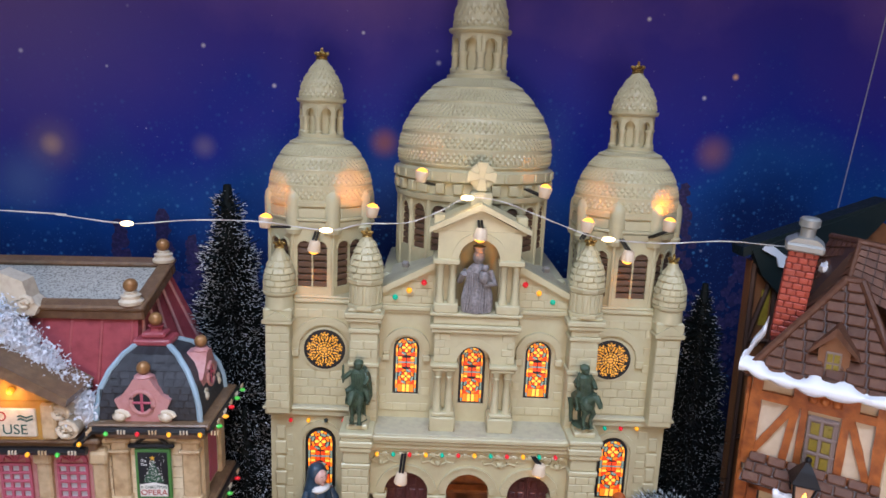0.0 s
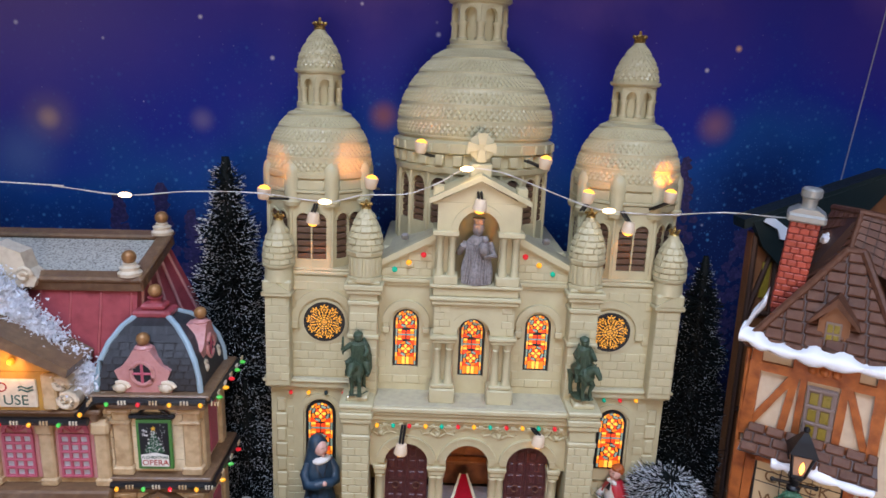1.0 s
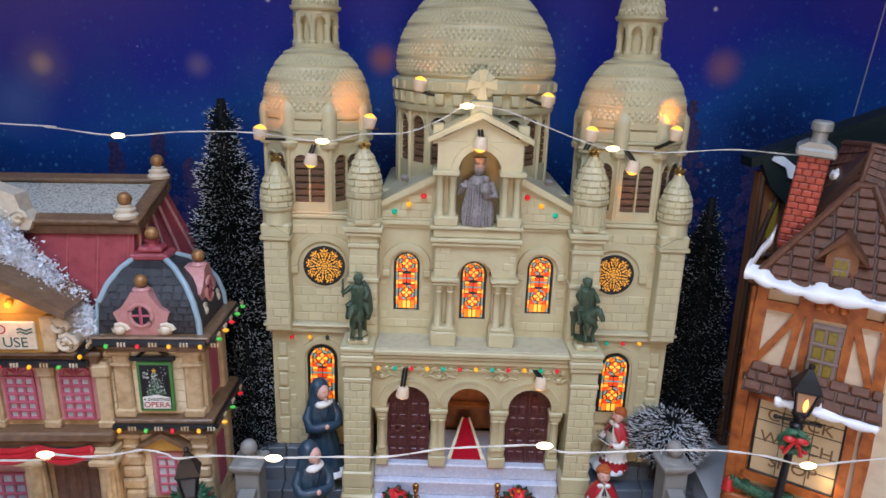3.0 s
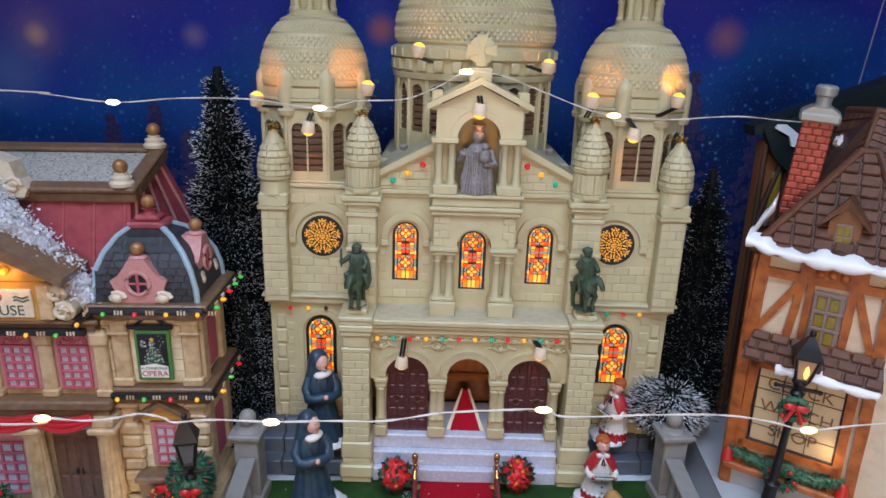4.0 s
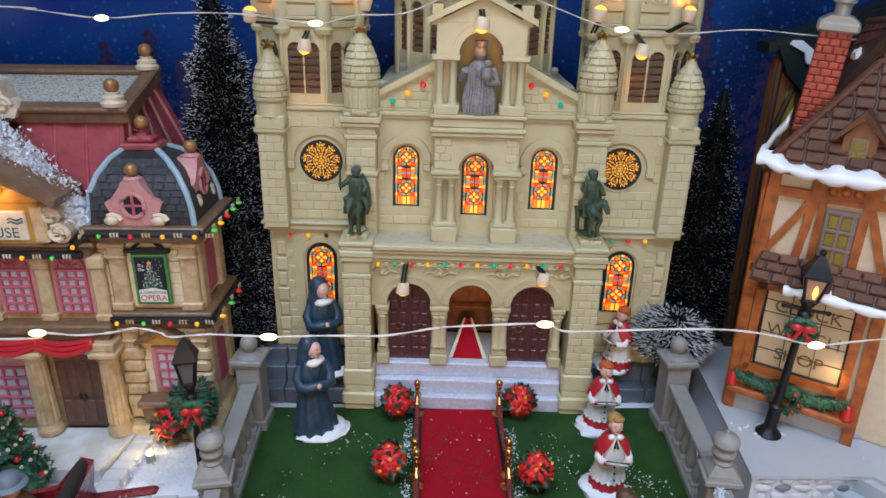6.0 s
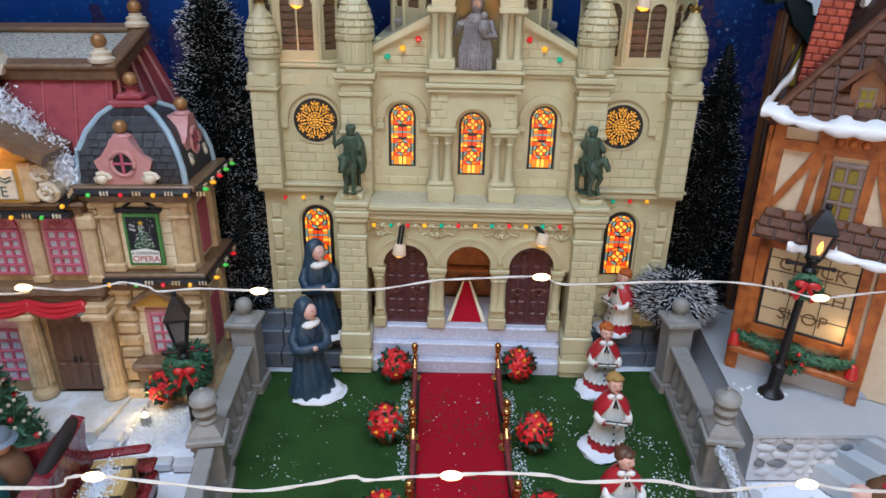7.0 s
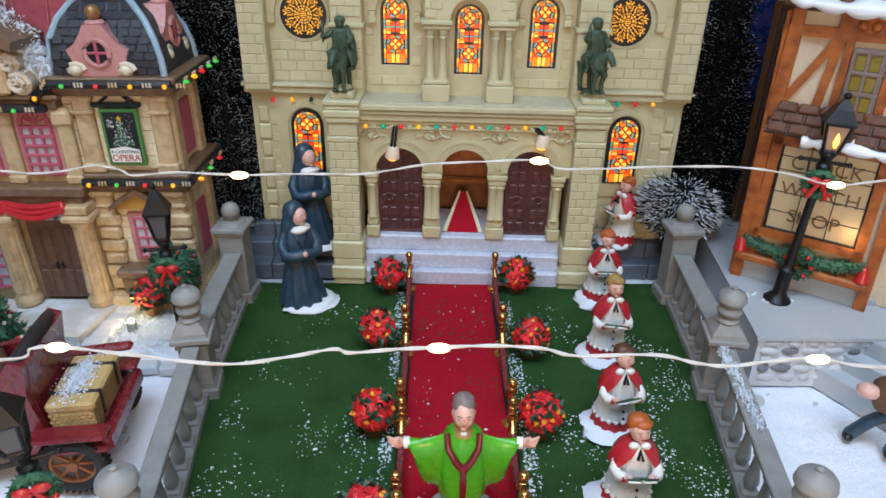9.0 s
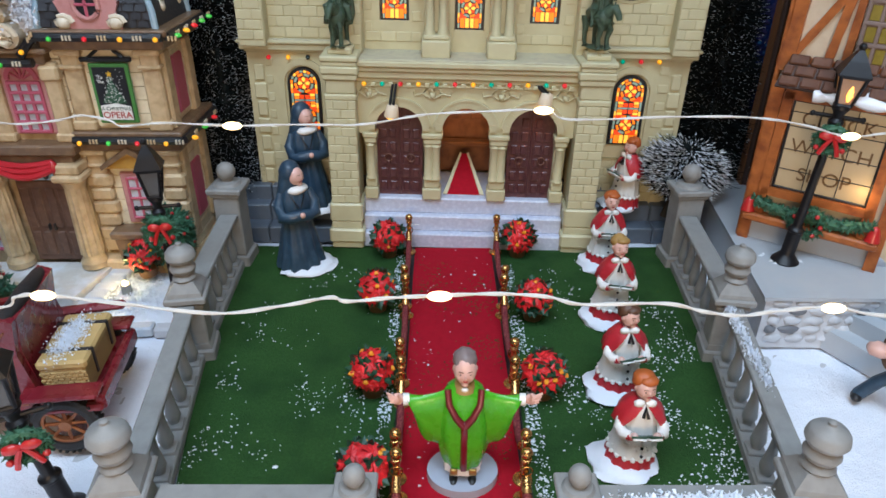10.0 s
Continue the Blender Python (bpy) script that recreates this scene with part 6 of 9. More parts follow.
def beam(x0, z0, x1, z1, w=0.3, d=0.16, y=0.0, name="timber_beam"):
    """A timber on the front wall, from point to point, slightly waved."""
    bm = B()
    n_ = 6
    dx, dz = x1 - x0, z1 - z0
    ln = math.hypot(dx, dz)
    nx, nz = -dz / ln, dx / ln
    rs_ = random.Random(int((x0 * 13 + z0 * 7 + x1 * 3) * 10))
    lf, rt = [], []
    for k in range(n_ + 1):
        f_ = k / n_
        ww = w / 2 * (1 + rs_.uniform(-0.1, 0.1))
        lf.append((x0 + dx * f_ + nx * ww, z0 + dz * f_ + nz * ww))
        rt.append((x0 + dx * f_ - nx * ww, z0 + dz * f_ - nz * ww))
    prism(bm, rt + lf[::-1], y - d, y + 0.02)
    sp(name, bm, M["timber"])


for a in ((-0.6, 2.1, -0.6, 8.6), (-0.55, 9.0, -0.45, 12.9), (4.05, 2.1, 4.05, 8.6), (4.0, 9.0, 4.0, 12.9)):
    beam(*a, w=0.42, d=0.22)
beam(-0.7, 12.15, 4.2, 12.15, 0.36, 0.2)
beam(-0.7, 9.35, 4.2, 9.35, 0.34, 0.2)
beam(0.75, 9.4, 1.05, 12.1, 0.3)
beam(1.3, 9.4, 1.35, 12.1, 0.26)
beam(2.75, 9.4, 2.8, 12.1, 0.3)
beam(-0.4, 9.55, 0.95, 11.95, 0.28, 0.15)
beam(2.95, 11.95, 3.75, 9.55, 0.28, 0.15)
beam(-0.25, 3.3, -0.15, 8.3, 0.36, 0.3)
beam(3.5, 3.3, 3.5, 8.3, 0.36, 0.3)
beam(-0.3, 8.2, 3.6, 8.2, 0.36, 0.3)
beam(-0.3, 4.35, 3.6, 4.35, 0.34, 0.3)
beam(0.9, 12.55, 3.2, 12.55, 0.6, 0.26)
for k in range(3):
    bm = B()
    lathe(bm, [(0.2, 0), (0.16, 0.12), (0.05, 0.2)], 10, T(1.6 + 0.42 * k, -0.24, 12.5, 90, 0, 0))
    sp("carved_boss", bm, M["timber"], "carved timber boss", smooth=True)
# side timbers on the left wall
for z in (4.4, 7.0, 9.4, 12.2):
    bm = B()
    box(bm, -0.92, -0.72, -0.1, 6.0, z - 0.2, z + 0.2, 0.05)
    sp("timber_beam", bm, M["timber"])
for y in (0.08, 2.0, 4.0, 5.9):
    bm = B()
    box(bm, -0.9, -0.72, y - 0.2, y + 0.2, 2.1, 12.8, 0.05)
    sp("timber_beam", bm, M["timber"])
bm = B()
box(bm, -0.84, -0.74, 2.5, 3.6, 5.0, 6.8, 0.03)
box(bm, -0.84, -0.74, 2.5, 3.6, 9.9, 11.7, 0.03)
sp("side_window", bm, M["win_yellow"], "dim yellow side window")
# upper window
bm = B()
box(bm, 1.5, 2.6, -0.1, 0.02, 9.4, 11.75, 0.03)
w = sp("upper_window", bm, M["grey_frame"], "grey framed window with dim yellow panes")
for i in range(2):
    for j in range(3):
        bm = B()
        box(bm, 1.64 + 0.45 * i, 1.98 + 0.45 * i, -0.14, -0.08, 9.6 + 0.7 * j, 10.1 + 0.7 * j, 0.06)
        sp("pane", bm, M["win_yellow"], "", w)
bm = B()
for i in range(3):
    box(bm, 1.5 + 0.45 * i, 1.62 + 0.45 * i, -0.18, -0.08, 9.4, 11.75, 0.02)
for j in range(4):
    box(bm, 1.5, 2.6, -0.19, -0.08, 9.42 + 0.72 * j, 9.55 + 0.72 * j, 0.02)
sp("muntins", bm, M["grey_frame"], "", w)
# show window with lettering
bm = B()
box(bm, 0.02, 3.32, -0.08, 0.02, 4.55, 8.02, 0.02)
sw = sp("show_window", bm, M["amber"], "amber glass show window with worn lettering")
bm = B()
for x0, x1, z0, z1 in ((0.0, 0.1, 4.5, 8.05), (3.24, 3.34, 4.5, 8.05), (0.0, 3.34, 4.5, 4.6), (0.0, 3.34, 7.95, 8.05)):
    box(bm, x0, x1, -0.16, -0.06, z0, z1, 0.02)
    sp("glazing_frame", bm, M["black"], "", sw)
    bm = B()
for x in (1.05, 2.2):
    box(bm, x, x + 0.03, -0.12, -0.06, 4.6, 7.95, 0.01)
    sp("glazing_bar", bm, M["black"], "", sw)
    bm = B()
for z in (5.3, 6.1, 7.0, 7.55):
    box(bm, 0.1, 3.24, -0.12, -0.06, z, z + 0.03, 0.01)
    sp("glazing_bar", bm, M["black"], "", sw)
    bm = B()
bm.free()
s_m = Matrix.Translation((0, 0, -SU[2] * CM))
for tx, z in (("CLOCK", 7.12), ("WATCH", 6.05), ("SHOP", 4.98)):
    letters(tx, 1.68, -0.1, z, 0.74, M["letter_gold"], shop, s_m)
glow_lamp("shop_glow", (14.6, -5.1, 5.0), 0.004, (1.0, 0.6, 0.2), 0.3)
# planter shelf, garland, wreath and bells
bm = B()
box(bm, -0.75, 4.1, -0.6, 0.0, 3.05, 3.38, 0.08)
sp("planter_shelf", bm, M["timber"])
bm = B()
box(bm, -0.72, 4.1, -0.02, 6.0, 2.08, 3.06, 0.04)
sp("base_slab", bm, M["plat"], "pale grey slab under the shop")


def leafy(bm, pts, r, n, seed, mi=0):
    """Many small leaf blades packed along a line."""
    rnd = random.Random(seed)
    for k in range(n):
        t = rnd.random() * (len(pts) - 1)
        i = int(t)
        p = Vector(pts[i]).lerp(Vector(pts[min(i + 1, len(pts) - 1)]), t - i)
        d = Vector((rnd.gauss(0, 1), rnd.gauss(0, 1), rnd.gauss(0, 1))).normalized()
        s_ = d.cross(Vector((rnd.gauss(0, 1), rnd.gauss(0, 1), rnd.gauss(0, 1)))).normalized() * r * 0.22
        q = p + d * r * 0.35
        v = [bm.verts.new(q - s_), bm.verts.new(q + s_), bm.verts.new(q + d * r * 0.7 + s_ * 0.3), bm.verts.new(q + d * r * 0.35 + d.cross(s_) * 0.8)]
        face(bm, [v[0], v[1], v[2]], mi)
        face(bm, [v[0], v[2], v[3]], mi)


bm = B()
pts = [(-0.4, -0.3, 3.9), (0.5, -0.36, 3.68), (1.65, -0.4, 3.66), (2.8, -0.36, 3.68), (3.7, -0.3, 3.9)]
tube(bm, pts, 0.2, 8)
leafy(bm, pts, 0.34, 420, 3)
ga = sp("garland", bm, M["garland"], "green garland along the shelf")
bm = B()
ring = [(1.65 + 0.5 * math.cos(a), -0.75, 3.65 + 0.5 * math.sin(a)) for a in np.linspace(0, 6.283, 15)]
tube(bm, ring, 0.14, 8)
leafy(bm, ring, 0.3, 260, 4)
wr = sp("wreath", bm, M["garland"], "green wreath with red berries")
bm = B()
for k in range(7):
    ball(bm, 1.65 + 0.5 * math.cos(k * 0.9), -0.95, 3.65 + 0.5 * math.sin(k * 0.9), 0.09, 7, 5)
sp("berries", bm, M["bell_red"], "red berries", wr, smooth=True)
for x in (-0.6, 3.85):
    bm = B()
    lathe(bm, [(0.42, 0), (0.38, 0.12), (0.3, 0.5), (0.2, 0.75), (0.08, 0.85)], 14, T(x, -0.36, 3.42) @ Matrix.Scale(0.66, 4))
    sp("red_bell", bm, M["bell_red"], "glossy red bell", smooth=True)
# shingled pent roof above the show window
bm = B()
prism(bm, [(-0.6, 0), (4.4, 0), (4.25, 1), (-0.45, 1)], -0.12, 0.0, T(0, -0.95, 8.55) @ T(0, 0, 0, -42, 0, 0) @ T(0, 0, 0))
pr = sp("pent_roof", bm, M["tile_gap"])


def tile_field(parent, m, quad, rows, tw, loc):
    """Raised roof tiles in rows on a sloping quad given as four corner (u, v) pairs: bottom left, bottom right, top right, top left."""
    (ax, ay), (bx, by), (cx_, cy_), (dx_, dy_) = quad
    for r in range(rows):
        f0, f1 = r / rows, (r + 1) / rows
        l0, r0 = ax + (dx_ - ax) * f0, bx + (cx_ - bx) * f0
        y0, y1 = ay + (dy_ - ay) * f0, ay + (dy_ - ay) * f1
        l1, r1 = ax + (dx_ - ax) * f1, bx + (cx_ - bx) * f1
        x = l0 - (tw * 0.5 if r % 2 else 0)
        while x < r0:
            xa, xb = max(x + 0.03, max(l0, l1) if r % 1 else l0), min(x + tw - 0.03, r0)
            if xb - xa > 0.12:
                bm = B()
                jig = 0.02 * math.sin(x * 7 + r * 3)
                box(bm, xa, xb, -0.1 - jig, 0.02, y0 + 0.03, y1 - 0.01, 0.05, m)
                ob = part("roof_tile", bm, M["tile_brown"], parent)
                ob.location = loc
            x += tw


pm = T(0, -0.95, 8.55) @ T(0, 0, 0, -42, 0, 0) @ T(0, -0.12, 0)
tile_field(pr, pm, [(-0.55, 0), (4.35, 0), (4.2, 1.3), (-0.4, 1.3)], 3, 0.72, (0, 0, 0))
# main roof: steep front slope with a hip on the left
SL = math.atan(1.75)
fm = T(0, -0.35, 12.95) @ Matrix.Rotation(SL - math.pi / 2, 4, "X")
H = 4.0 / math.sin(SL)
bm = B()
quad = [(-1.0, 0), (4.7, 0), (2.55, H), (1.95, H)]
prism(bm, quad, 0.0, 0.3, fm)
mr = sp("main_roof", bm, M["tile_gap"], "steep brown tiled roof")
tile_field(mr, fm, quad, 10, 0.72, (0, 0, 0))
bm = B()
v = [bm.verts.new(p) for p in ((-1.0, -0.35, 12.95), (1.95, 1.94, 16.95), (2.55, 1.94, 16.95), (4.7, -0.35, 12.95), (-1.0, 7.0, 12.95), (9.0, 7.0, 12.95), (9.0, 0.3, 12.95), (2.3, 5.0, 16.95))]
face(bm, [v[0], v[1], v[7], v[4]])
face(bm, [v[1], v[2], v[7]])
face(bm, [v[2], v[3], v[6], v[5], v[7]])
face(bm, [v[4], v[7], v[5]])
face(bm, [v[0], v[4], v[5], v[6], v[3]])
sp("roof_back", bm, M["tile_gap"], "", mr)
bm = B()
tube(bm, [(-1.0, -0.42, 13.05), (0.0, 0.37, 14.4), (1.0, 1.14, 15.7), (1.95, 1.92, 17.0)], 0.16, 8)
sp("hip_ridge", bm, M["tile_brown"], "", mr, smooth=True)
bm = B()
tube(bm, [(1.9, 1.94, 17.0), (2.6, 1.94, 17.0)], 0.16, 8)
tube(bm, [(4.7, -0.42, 13.05), (2.55, 1.92, 17.0)], 0.16, 8)
sp("ridge_tiles", bm, M["tile_brown"], "", mr, smooth=True)
# steeper upper roof behind, with a tiled left and front face
P0, P1, P2, P3 = (Vector(p) for p in ((2.2, 2.6, 18.5), (2.0, 2.0, 16.7), (0.1, 2.4, 14.9), (1.0, 4.7, 18.3)))
P4, P5, P6 = (Vector(p) for p in ((4.4, 1.9, 15.6), (4.4, 2.7, 18.2), (2.6, 5.4, 14.9)))
bm = B()
v = [bm.verts.new(p) for p in (P0, P1, P2, P3, P4, P5, P6)]
for q in ((0, 3, 2, 1), (0, 1, 4, 5), (0, 5, 6, 3), (3, 6, 2), (4, 6, 5), (1, 2, 6, 4)):
    face(bm, [v[k] for k in q])
bmesh.ops.recalc_face_normals(bm, faces=bm.faces)
sp("upper_roof", bm, M["tile_gap"], "", mr)
for a_, b_, c_, d_ in ((P2, P1, P0, P3), (P1, P4, P5, P0)):
    lift = (b_ - a_).cross(d_ - a_).normalized() * 0.07
    for r in range(7):
        for k in range(6):
            u0, u1, w0, w1 = (k + 0.06) / 6, (k + 0.94) / 6, (r + 0.06) / 7, (r + 0.97) / 7
            q = [a_.lerp(b_, u).lerp(d_.lerp(c_, u), w_) for u, w_ in ((u0, w0), (u1, w0), (u1, w1), (u0, w1))]
            bm = B()
            lo = [bm.verts.new(p) for p in q]
            hi = [bm.verts.new(p + lift * (1.3 if n_ < 2 else 0.6)) for n_, p in enumerate(q)]
            face(bm, hi)
            for n_ in range(4):
                face(bm, [lo[n_], lo[(n_ + 1) % 4], hi[(n_ + 1) % 4], hi[n_]])
            sp("roof_tile", bm, M["tile_brown"], "", mr)
bm = B()
tube(bm, [P3, P0, P5], 0.15, 8)
tube(bm, [P0, P1], 0.12, 8)
sp("ridge_tiles", bm, M["tile_brown"], "", mr, smooth=True)
bm = B()
lump(bm, 1.05, 3.35, 17.1, 0.55, 0.45, 0.7, 0.5, 0.35, 14, 8, seed=2)
sp("snow_patch", bm, M["thick_snow"], "patch of glossy snow", mr, smooth=True)
# dormer
dmx = T(2.05, 0.12, 13.3)
bm = B()
prism(bm, [(-0.55, 0), (0.55, 0), (0.55, 1.2), (0, 1.85), (-0.55, 1.2)], 0, 2.2, dmx)
dm2 = sp("roof_dormer", bm, M["brown_wall"], "small brown dormer")
for s in (-1, 1):
    bm = B()
    prism(bm, [(s * 0.9, 0.95), (s * 0.82, 1.2), (0, 2.2), (0, 1.85)][::s], -0.22, 2.2, dmx)
    sp("dormer_roof", bm, M["tile_brown"], "", dm2)
bm = B()
box(bm, -0.28, 0.28, -0.06, 0.02, 0.25, 1.15, 0.02, dmx)
sp("dormer_window", bm, M["grey_frame"], "", dm2)
for i in range(2):
    for j in range(2):
        bm = B()
        box(bm, -0.22 + 0.24 * i, -0.02 + 0.24 * i, -0.09, -0.04, 0.32 + 0.42 * j, 0.66 + 0.42 * j, 0.03, dmx)
        sp("pane", bm, M["win_yellow"], "", dm2)
bm = B()
lump(bm, 2.05, 0.0, 13.3, 0.5, 1.1, 0.6, 0.45, 0.3, 10, 6, seed=3)
sp("dormer_sill", bm, M["tile_gap"], "", dm2, smooth=True)


def snow_edge(pts, r, seed, name="snow_edge"):
    """A rounded, wavy snow lip with soft hanging lobes along an edge."""
    bm = B()
    n_ = len(pts) * 14
    rings = []
    for k in range(n_ + 1):
        t = k / n_ * (len(pts) - 1)
        i = min(int(t), len(pts) - 2)
        p = Vector(pts[i]).lerp(Vector(pts[i + 1]), t - i)
        q = k * 0.22 + seed
        low = r * (0.55 + 0.55 * abs(math.sin(q)) ** 0.7 + 0.2 * math.sin(q * 0.43))
        top = r * (0.95 + 0.45 * math.sin(q * 0.7 + 1.0) + 0.25 * math.sin(q * 1.9))
        e = 0.2 if k in (0, n_) else 1
        sec = [(0.1, -low), (-0.1, -low), (-0.2, -low * 0.5), (-0.17, 0.05), (0.02, top * 0.6), (0.32, top), (0.5, top), (0.45, top * 0.7), (0.2, 0.1), (0.12, -low * 0.6)]
        rings.append([bm.verts.new(p + Vector((0, dy * e, dz * e))) for dy, dz in sec])
    m_ = len(rings[0])
    for lo, hi in zip(rings, rings[1:]):
        for i in range(m_):
            face(bm, [lo[i], lo[(i + 1) % m_], hi[(i + 1) % m_], hi[i]])
    face(bm, rings[0][::-1])
    face(bm, rings[-1])
    bmesh.ops.recalc_face_normals(bm, faces=bm.faces)
    sp(name, bm, M["thick_snow"], "thick glossy white snow lip", smooth=75)


snow_edge([(-0.55, 1.0, 14.75), (-1.0, 0.2, 13.95), (-1.2, -0.4, 13.4), (-0.3, -0.5, 13.15), (0.8, -0.5, 13.1), (1.9, -0.5, 13.05), (3.2, -0.5, 13.1), (4.8, -0.4, 13.1)], 0.27, 1)
snow_edge([(-1.1, 2.2, 13.6), (-1.1, 2.9, 13.6)], 0.2, 2)
snow_edge([(0.7, -1.05, 8.6), (1.6, -1.05, 8.52), (3.0, -1.05, 8.5), (4.35, -1.0, 8.5)], 0.25, 4)
# chimney
chm = T(0.36, 1.65, 18.4, 0, 0, 10) @ T(0, 0, 0, 4, 4.5, 0) @ T(0, 0, -18.4)
bm = B()
box(bm, -0.5, 0.5, -0.42, 0.42, 14.0, 18.1, 0.03, chm)
ch = sp("chimney", bm, M["mortar"], "red brick chimney with a grey pot")
for r in range(14):
    z = 14.22 + 0.277 * r
    for face_ in range(4):
        for k in range(-1, 3):
            a = -0.5 + 0.36 * k + (0.18 if r % 2 else 0)
            x0, x1 = max(-0.53, a + 0.015), min(0.53, a + 0.345)
            if x1 - x0 < 0.1 or face_ == 2:
                continue
            bm = B()
            sc = 1.0 if face_ % 2 == 0 else 0.86
            box(bm, x0 * sc, x1 * sc, -0.47 if face_ % 2 == 0 else -0.55, -0.38, z + 0.015, z + 0.25, 0.03, chm @ T(0, 0, 0, 0, 0, 90 * face_))
            sp("brick", bm, M["brick_red"], "", ch)
bm = B()
box(bm, -0.72, 0.72, -0.62, 0.62, 18.05, 18.4, 0.08, chm)
prism(bm, [(-0.7, 18.4), (0.7, 18.4), (0.35, 18.62), (-0.35, 18.62)], -0.5, 0.5, chm)
sp("chimney_cap", bm, M["silver"], "", ch)
bm = B()
lathe(bm, [(0.32, 18.55), (0.28, 18.75), (0.3, 19.0), (0.4, 19.08), (0.4, 19.35), (0.33, 19.42), (0.1, 19.44)], 18, chm)
sp("chimney_pot", bm, M["silver"], "", ch, smooth=True)

# timber house standing behind the shop
back = thing("timber_house", "brown timber house with a dark green roof behind the shop", "toy house", (19.7, 5.5, 2.1))


def bp_(name, bm, mat, label=""):
    ob = part(name, bm, mat, back, label)
    ob.location = (-18.5 * CM, -5.5 * CM, -2.1 * CM)
    return ob


bm = B()
prism(bm, [(12.7, 2.1), (24, 2.1), (24, 16.2), (18.8, 18.6), (12.7, 16.6)], 2.75, 3.3)
bp_("wall", bm, M["brown_wall"])
bm = B()
prism(bm, [(12.1, 16.85), (18.8, 19.2), (24.8, 16.5), (24.8, 17.0), (18.8, 19.75), (12.05, 17.3)], 2.4, 3.6)
bp_("roof", bm, M["dark_green"], "dark green roof with a patch of snow")
for x0, z0, x1, z1 in ((12.85, 2.2, 12.85, 16.5), (14.0, 2.2, 14.0, 16.9), (12.8, 7.5, 18, 7.5), (12.8, 12.6, 18, 12.6), (12.9, 12.7, 13.9, 16.4), (15.6, 7.5, 15.6, 17)):
    bm = B()
    tube(bm, [(x0, 2.7, z0), (x1, 2.7, z1)], 0.14, 6)
    bp_("timber_beam", bm, M["tile_gap"])
for z0 in (8.3, 13.4):
    bm = B()
    box(bm, 13.35, 13.75, 2.63, 2.76, z0, z0 + 1.8, 0.03)
    bp_("window", bm, M["win_yellow"], "dim yellow window")
bm = B()
prism(bm, [(12.45, 17.2), (13.05, 16.0), (14.2, 14.9), (15.2, 14.6), (18.8, 19.0), (18.8, 19.6)], 2.3, 2.72)
bp_("roof_slope", bm, M["dark_green"], "dark green roof slope")
bm = B()
prism(bm, [(12.9, 17.25), (13.6, 16.9), (13.75, 16.45), (14.2, 16.35), (14.75, 15.7), (15.05, 15.95), (14.5, 16.75), (14.0, 17.0), (13.4, 17.42), (13.0, 17.42)], 2.18, 2.32)
bp_("roof_snow_patch", bm, M["thick_snow"])

# ---- bulbs and cup spots on the church ----
def church_bulb(x, y, z, col, r=0.105):
    bm = B()
    lathe(bm, [(r * 0.7, 0.0), (r * 0.75, 0.08), (r, 0.1), (r * 0.85, 0.2), (r * 0.3, 0.27)], 10, T(x, y, z, 90, 0, 0))
    ob = new("facade_bulb", finish("facade_bulb", bm, BULB[col], True))
    return tagged(ob, "small round " + col + " bulb fixed to the church", "bulb", "facade bulbs")


for (x, y, z), col in zip([(-3.13, 1.7, 14.77), (-2.48, 1.7, 15.11), (-1.80, 1.7, 15.49), (2.91, 1.7, 15.48), (3.57, 1.7, 15.09), (4.23, 1.7, 14.66)], ("teal", "yellow", "red", "red", "yellow", "teal")):
    church_bulb(x + 0.02, y + 0.3, z - 0.06, col, 0.14)
for k in range(12):
    church_bulb(-3.8 + 0.753 * k, 0.5 - 0.018 * k, 7.6, ("yellow", "teal", "red")[k % 3])
for k in range(4):
    church_bulb(-8.18 + 0.86 * k, 2.78, 8.13, ("red", "yellow", "dark", "red")[k])
for k in range(3):
    church_bulb(7.29 + 0.8 * k, 2.34, 8.1, ("teal", "red", "yellow")[k])

M["cup"] = material("translucent_cup", (0.62, 0.56, 0.44), 0.4, var=0.05, bump=0.1, emit=(1.0, 0.45, 0.1), emit_strength=0.12)
M["led"] = material("orange_led", (1.0, 0.4, 0.05), 0.3, var=0.0, bump=0, emit=(1.0, 0.42, 0.035), emit_strength=2.4)


def cup_spot(at, up, arm, watts=0.02, aim=None):
    """A small white cup with a glowing orange lamp on a black arm; up: mouth upwards."""
    t = thing("cup_spotlight", "small white cup spotlight with orange glow on a black arm", "spotlight", at, group="cup spotlights")
    m = T(0, 0, 0, 0 if up else 180, 8, 0)
    bm = B()
    lathe(bm, [(0.2, -0.32), (0.24, -0.28), (0.31, 0.1), (0.31, 0.18), (0.27, 0.18), (0.24, 0.0), (0.05, -0.05)], 16, m)
    part("cup", bm, M["cup"], t, "white cup", smooth=True)
    bm = B()
    lathe(bm, [(0.05, -0.05), (0.2, 0.0), (0.25, 0.1), (0.25, 0.19), (0.19, 0.26), (0.1, 0.31), (0.03, 0.33)], 14, m)
    part("lamp", bm, M["led"], t, "glowing orange lamp", smooth=True)
    bm = B()
    a = Vector(arm)
    for d in (-0.07, 0.07):
        tube(bm, [Vector((d, 0, -0.28 if up else 0.3)), Vector((d, 0, -0.28 if up else 0.3)) + a * 0.5, Vector((d, 0, -0.28 if up else 0.3)) + a], 0.06, 6)
    part("arm", bm, M["black"], t, "black bracket arm")
    p = Vector(at) + Vector((0, 0, 0.62 if up else -0.62))
    glow_lamp("cup_glow", p, watts * 0.42, (1.0, 0.25, 0.0), 0.12, aim, 62)


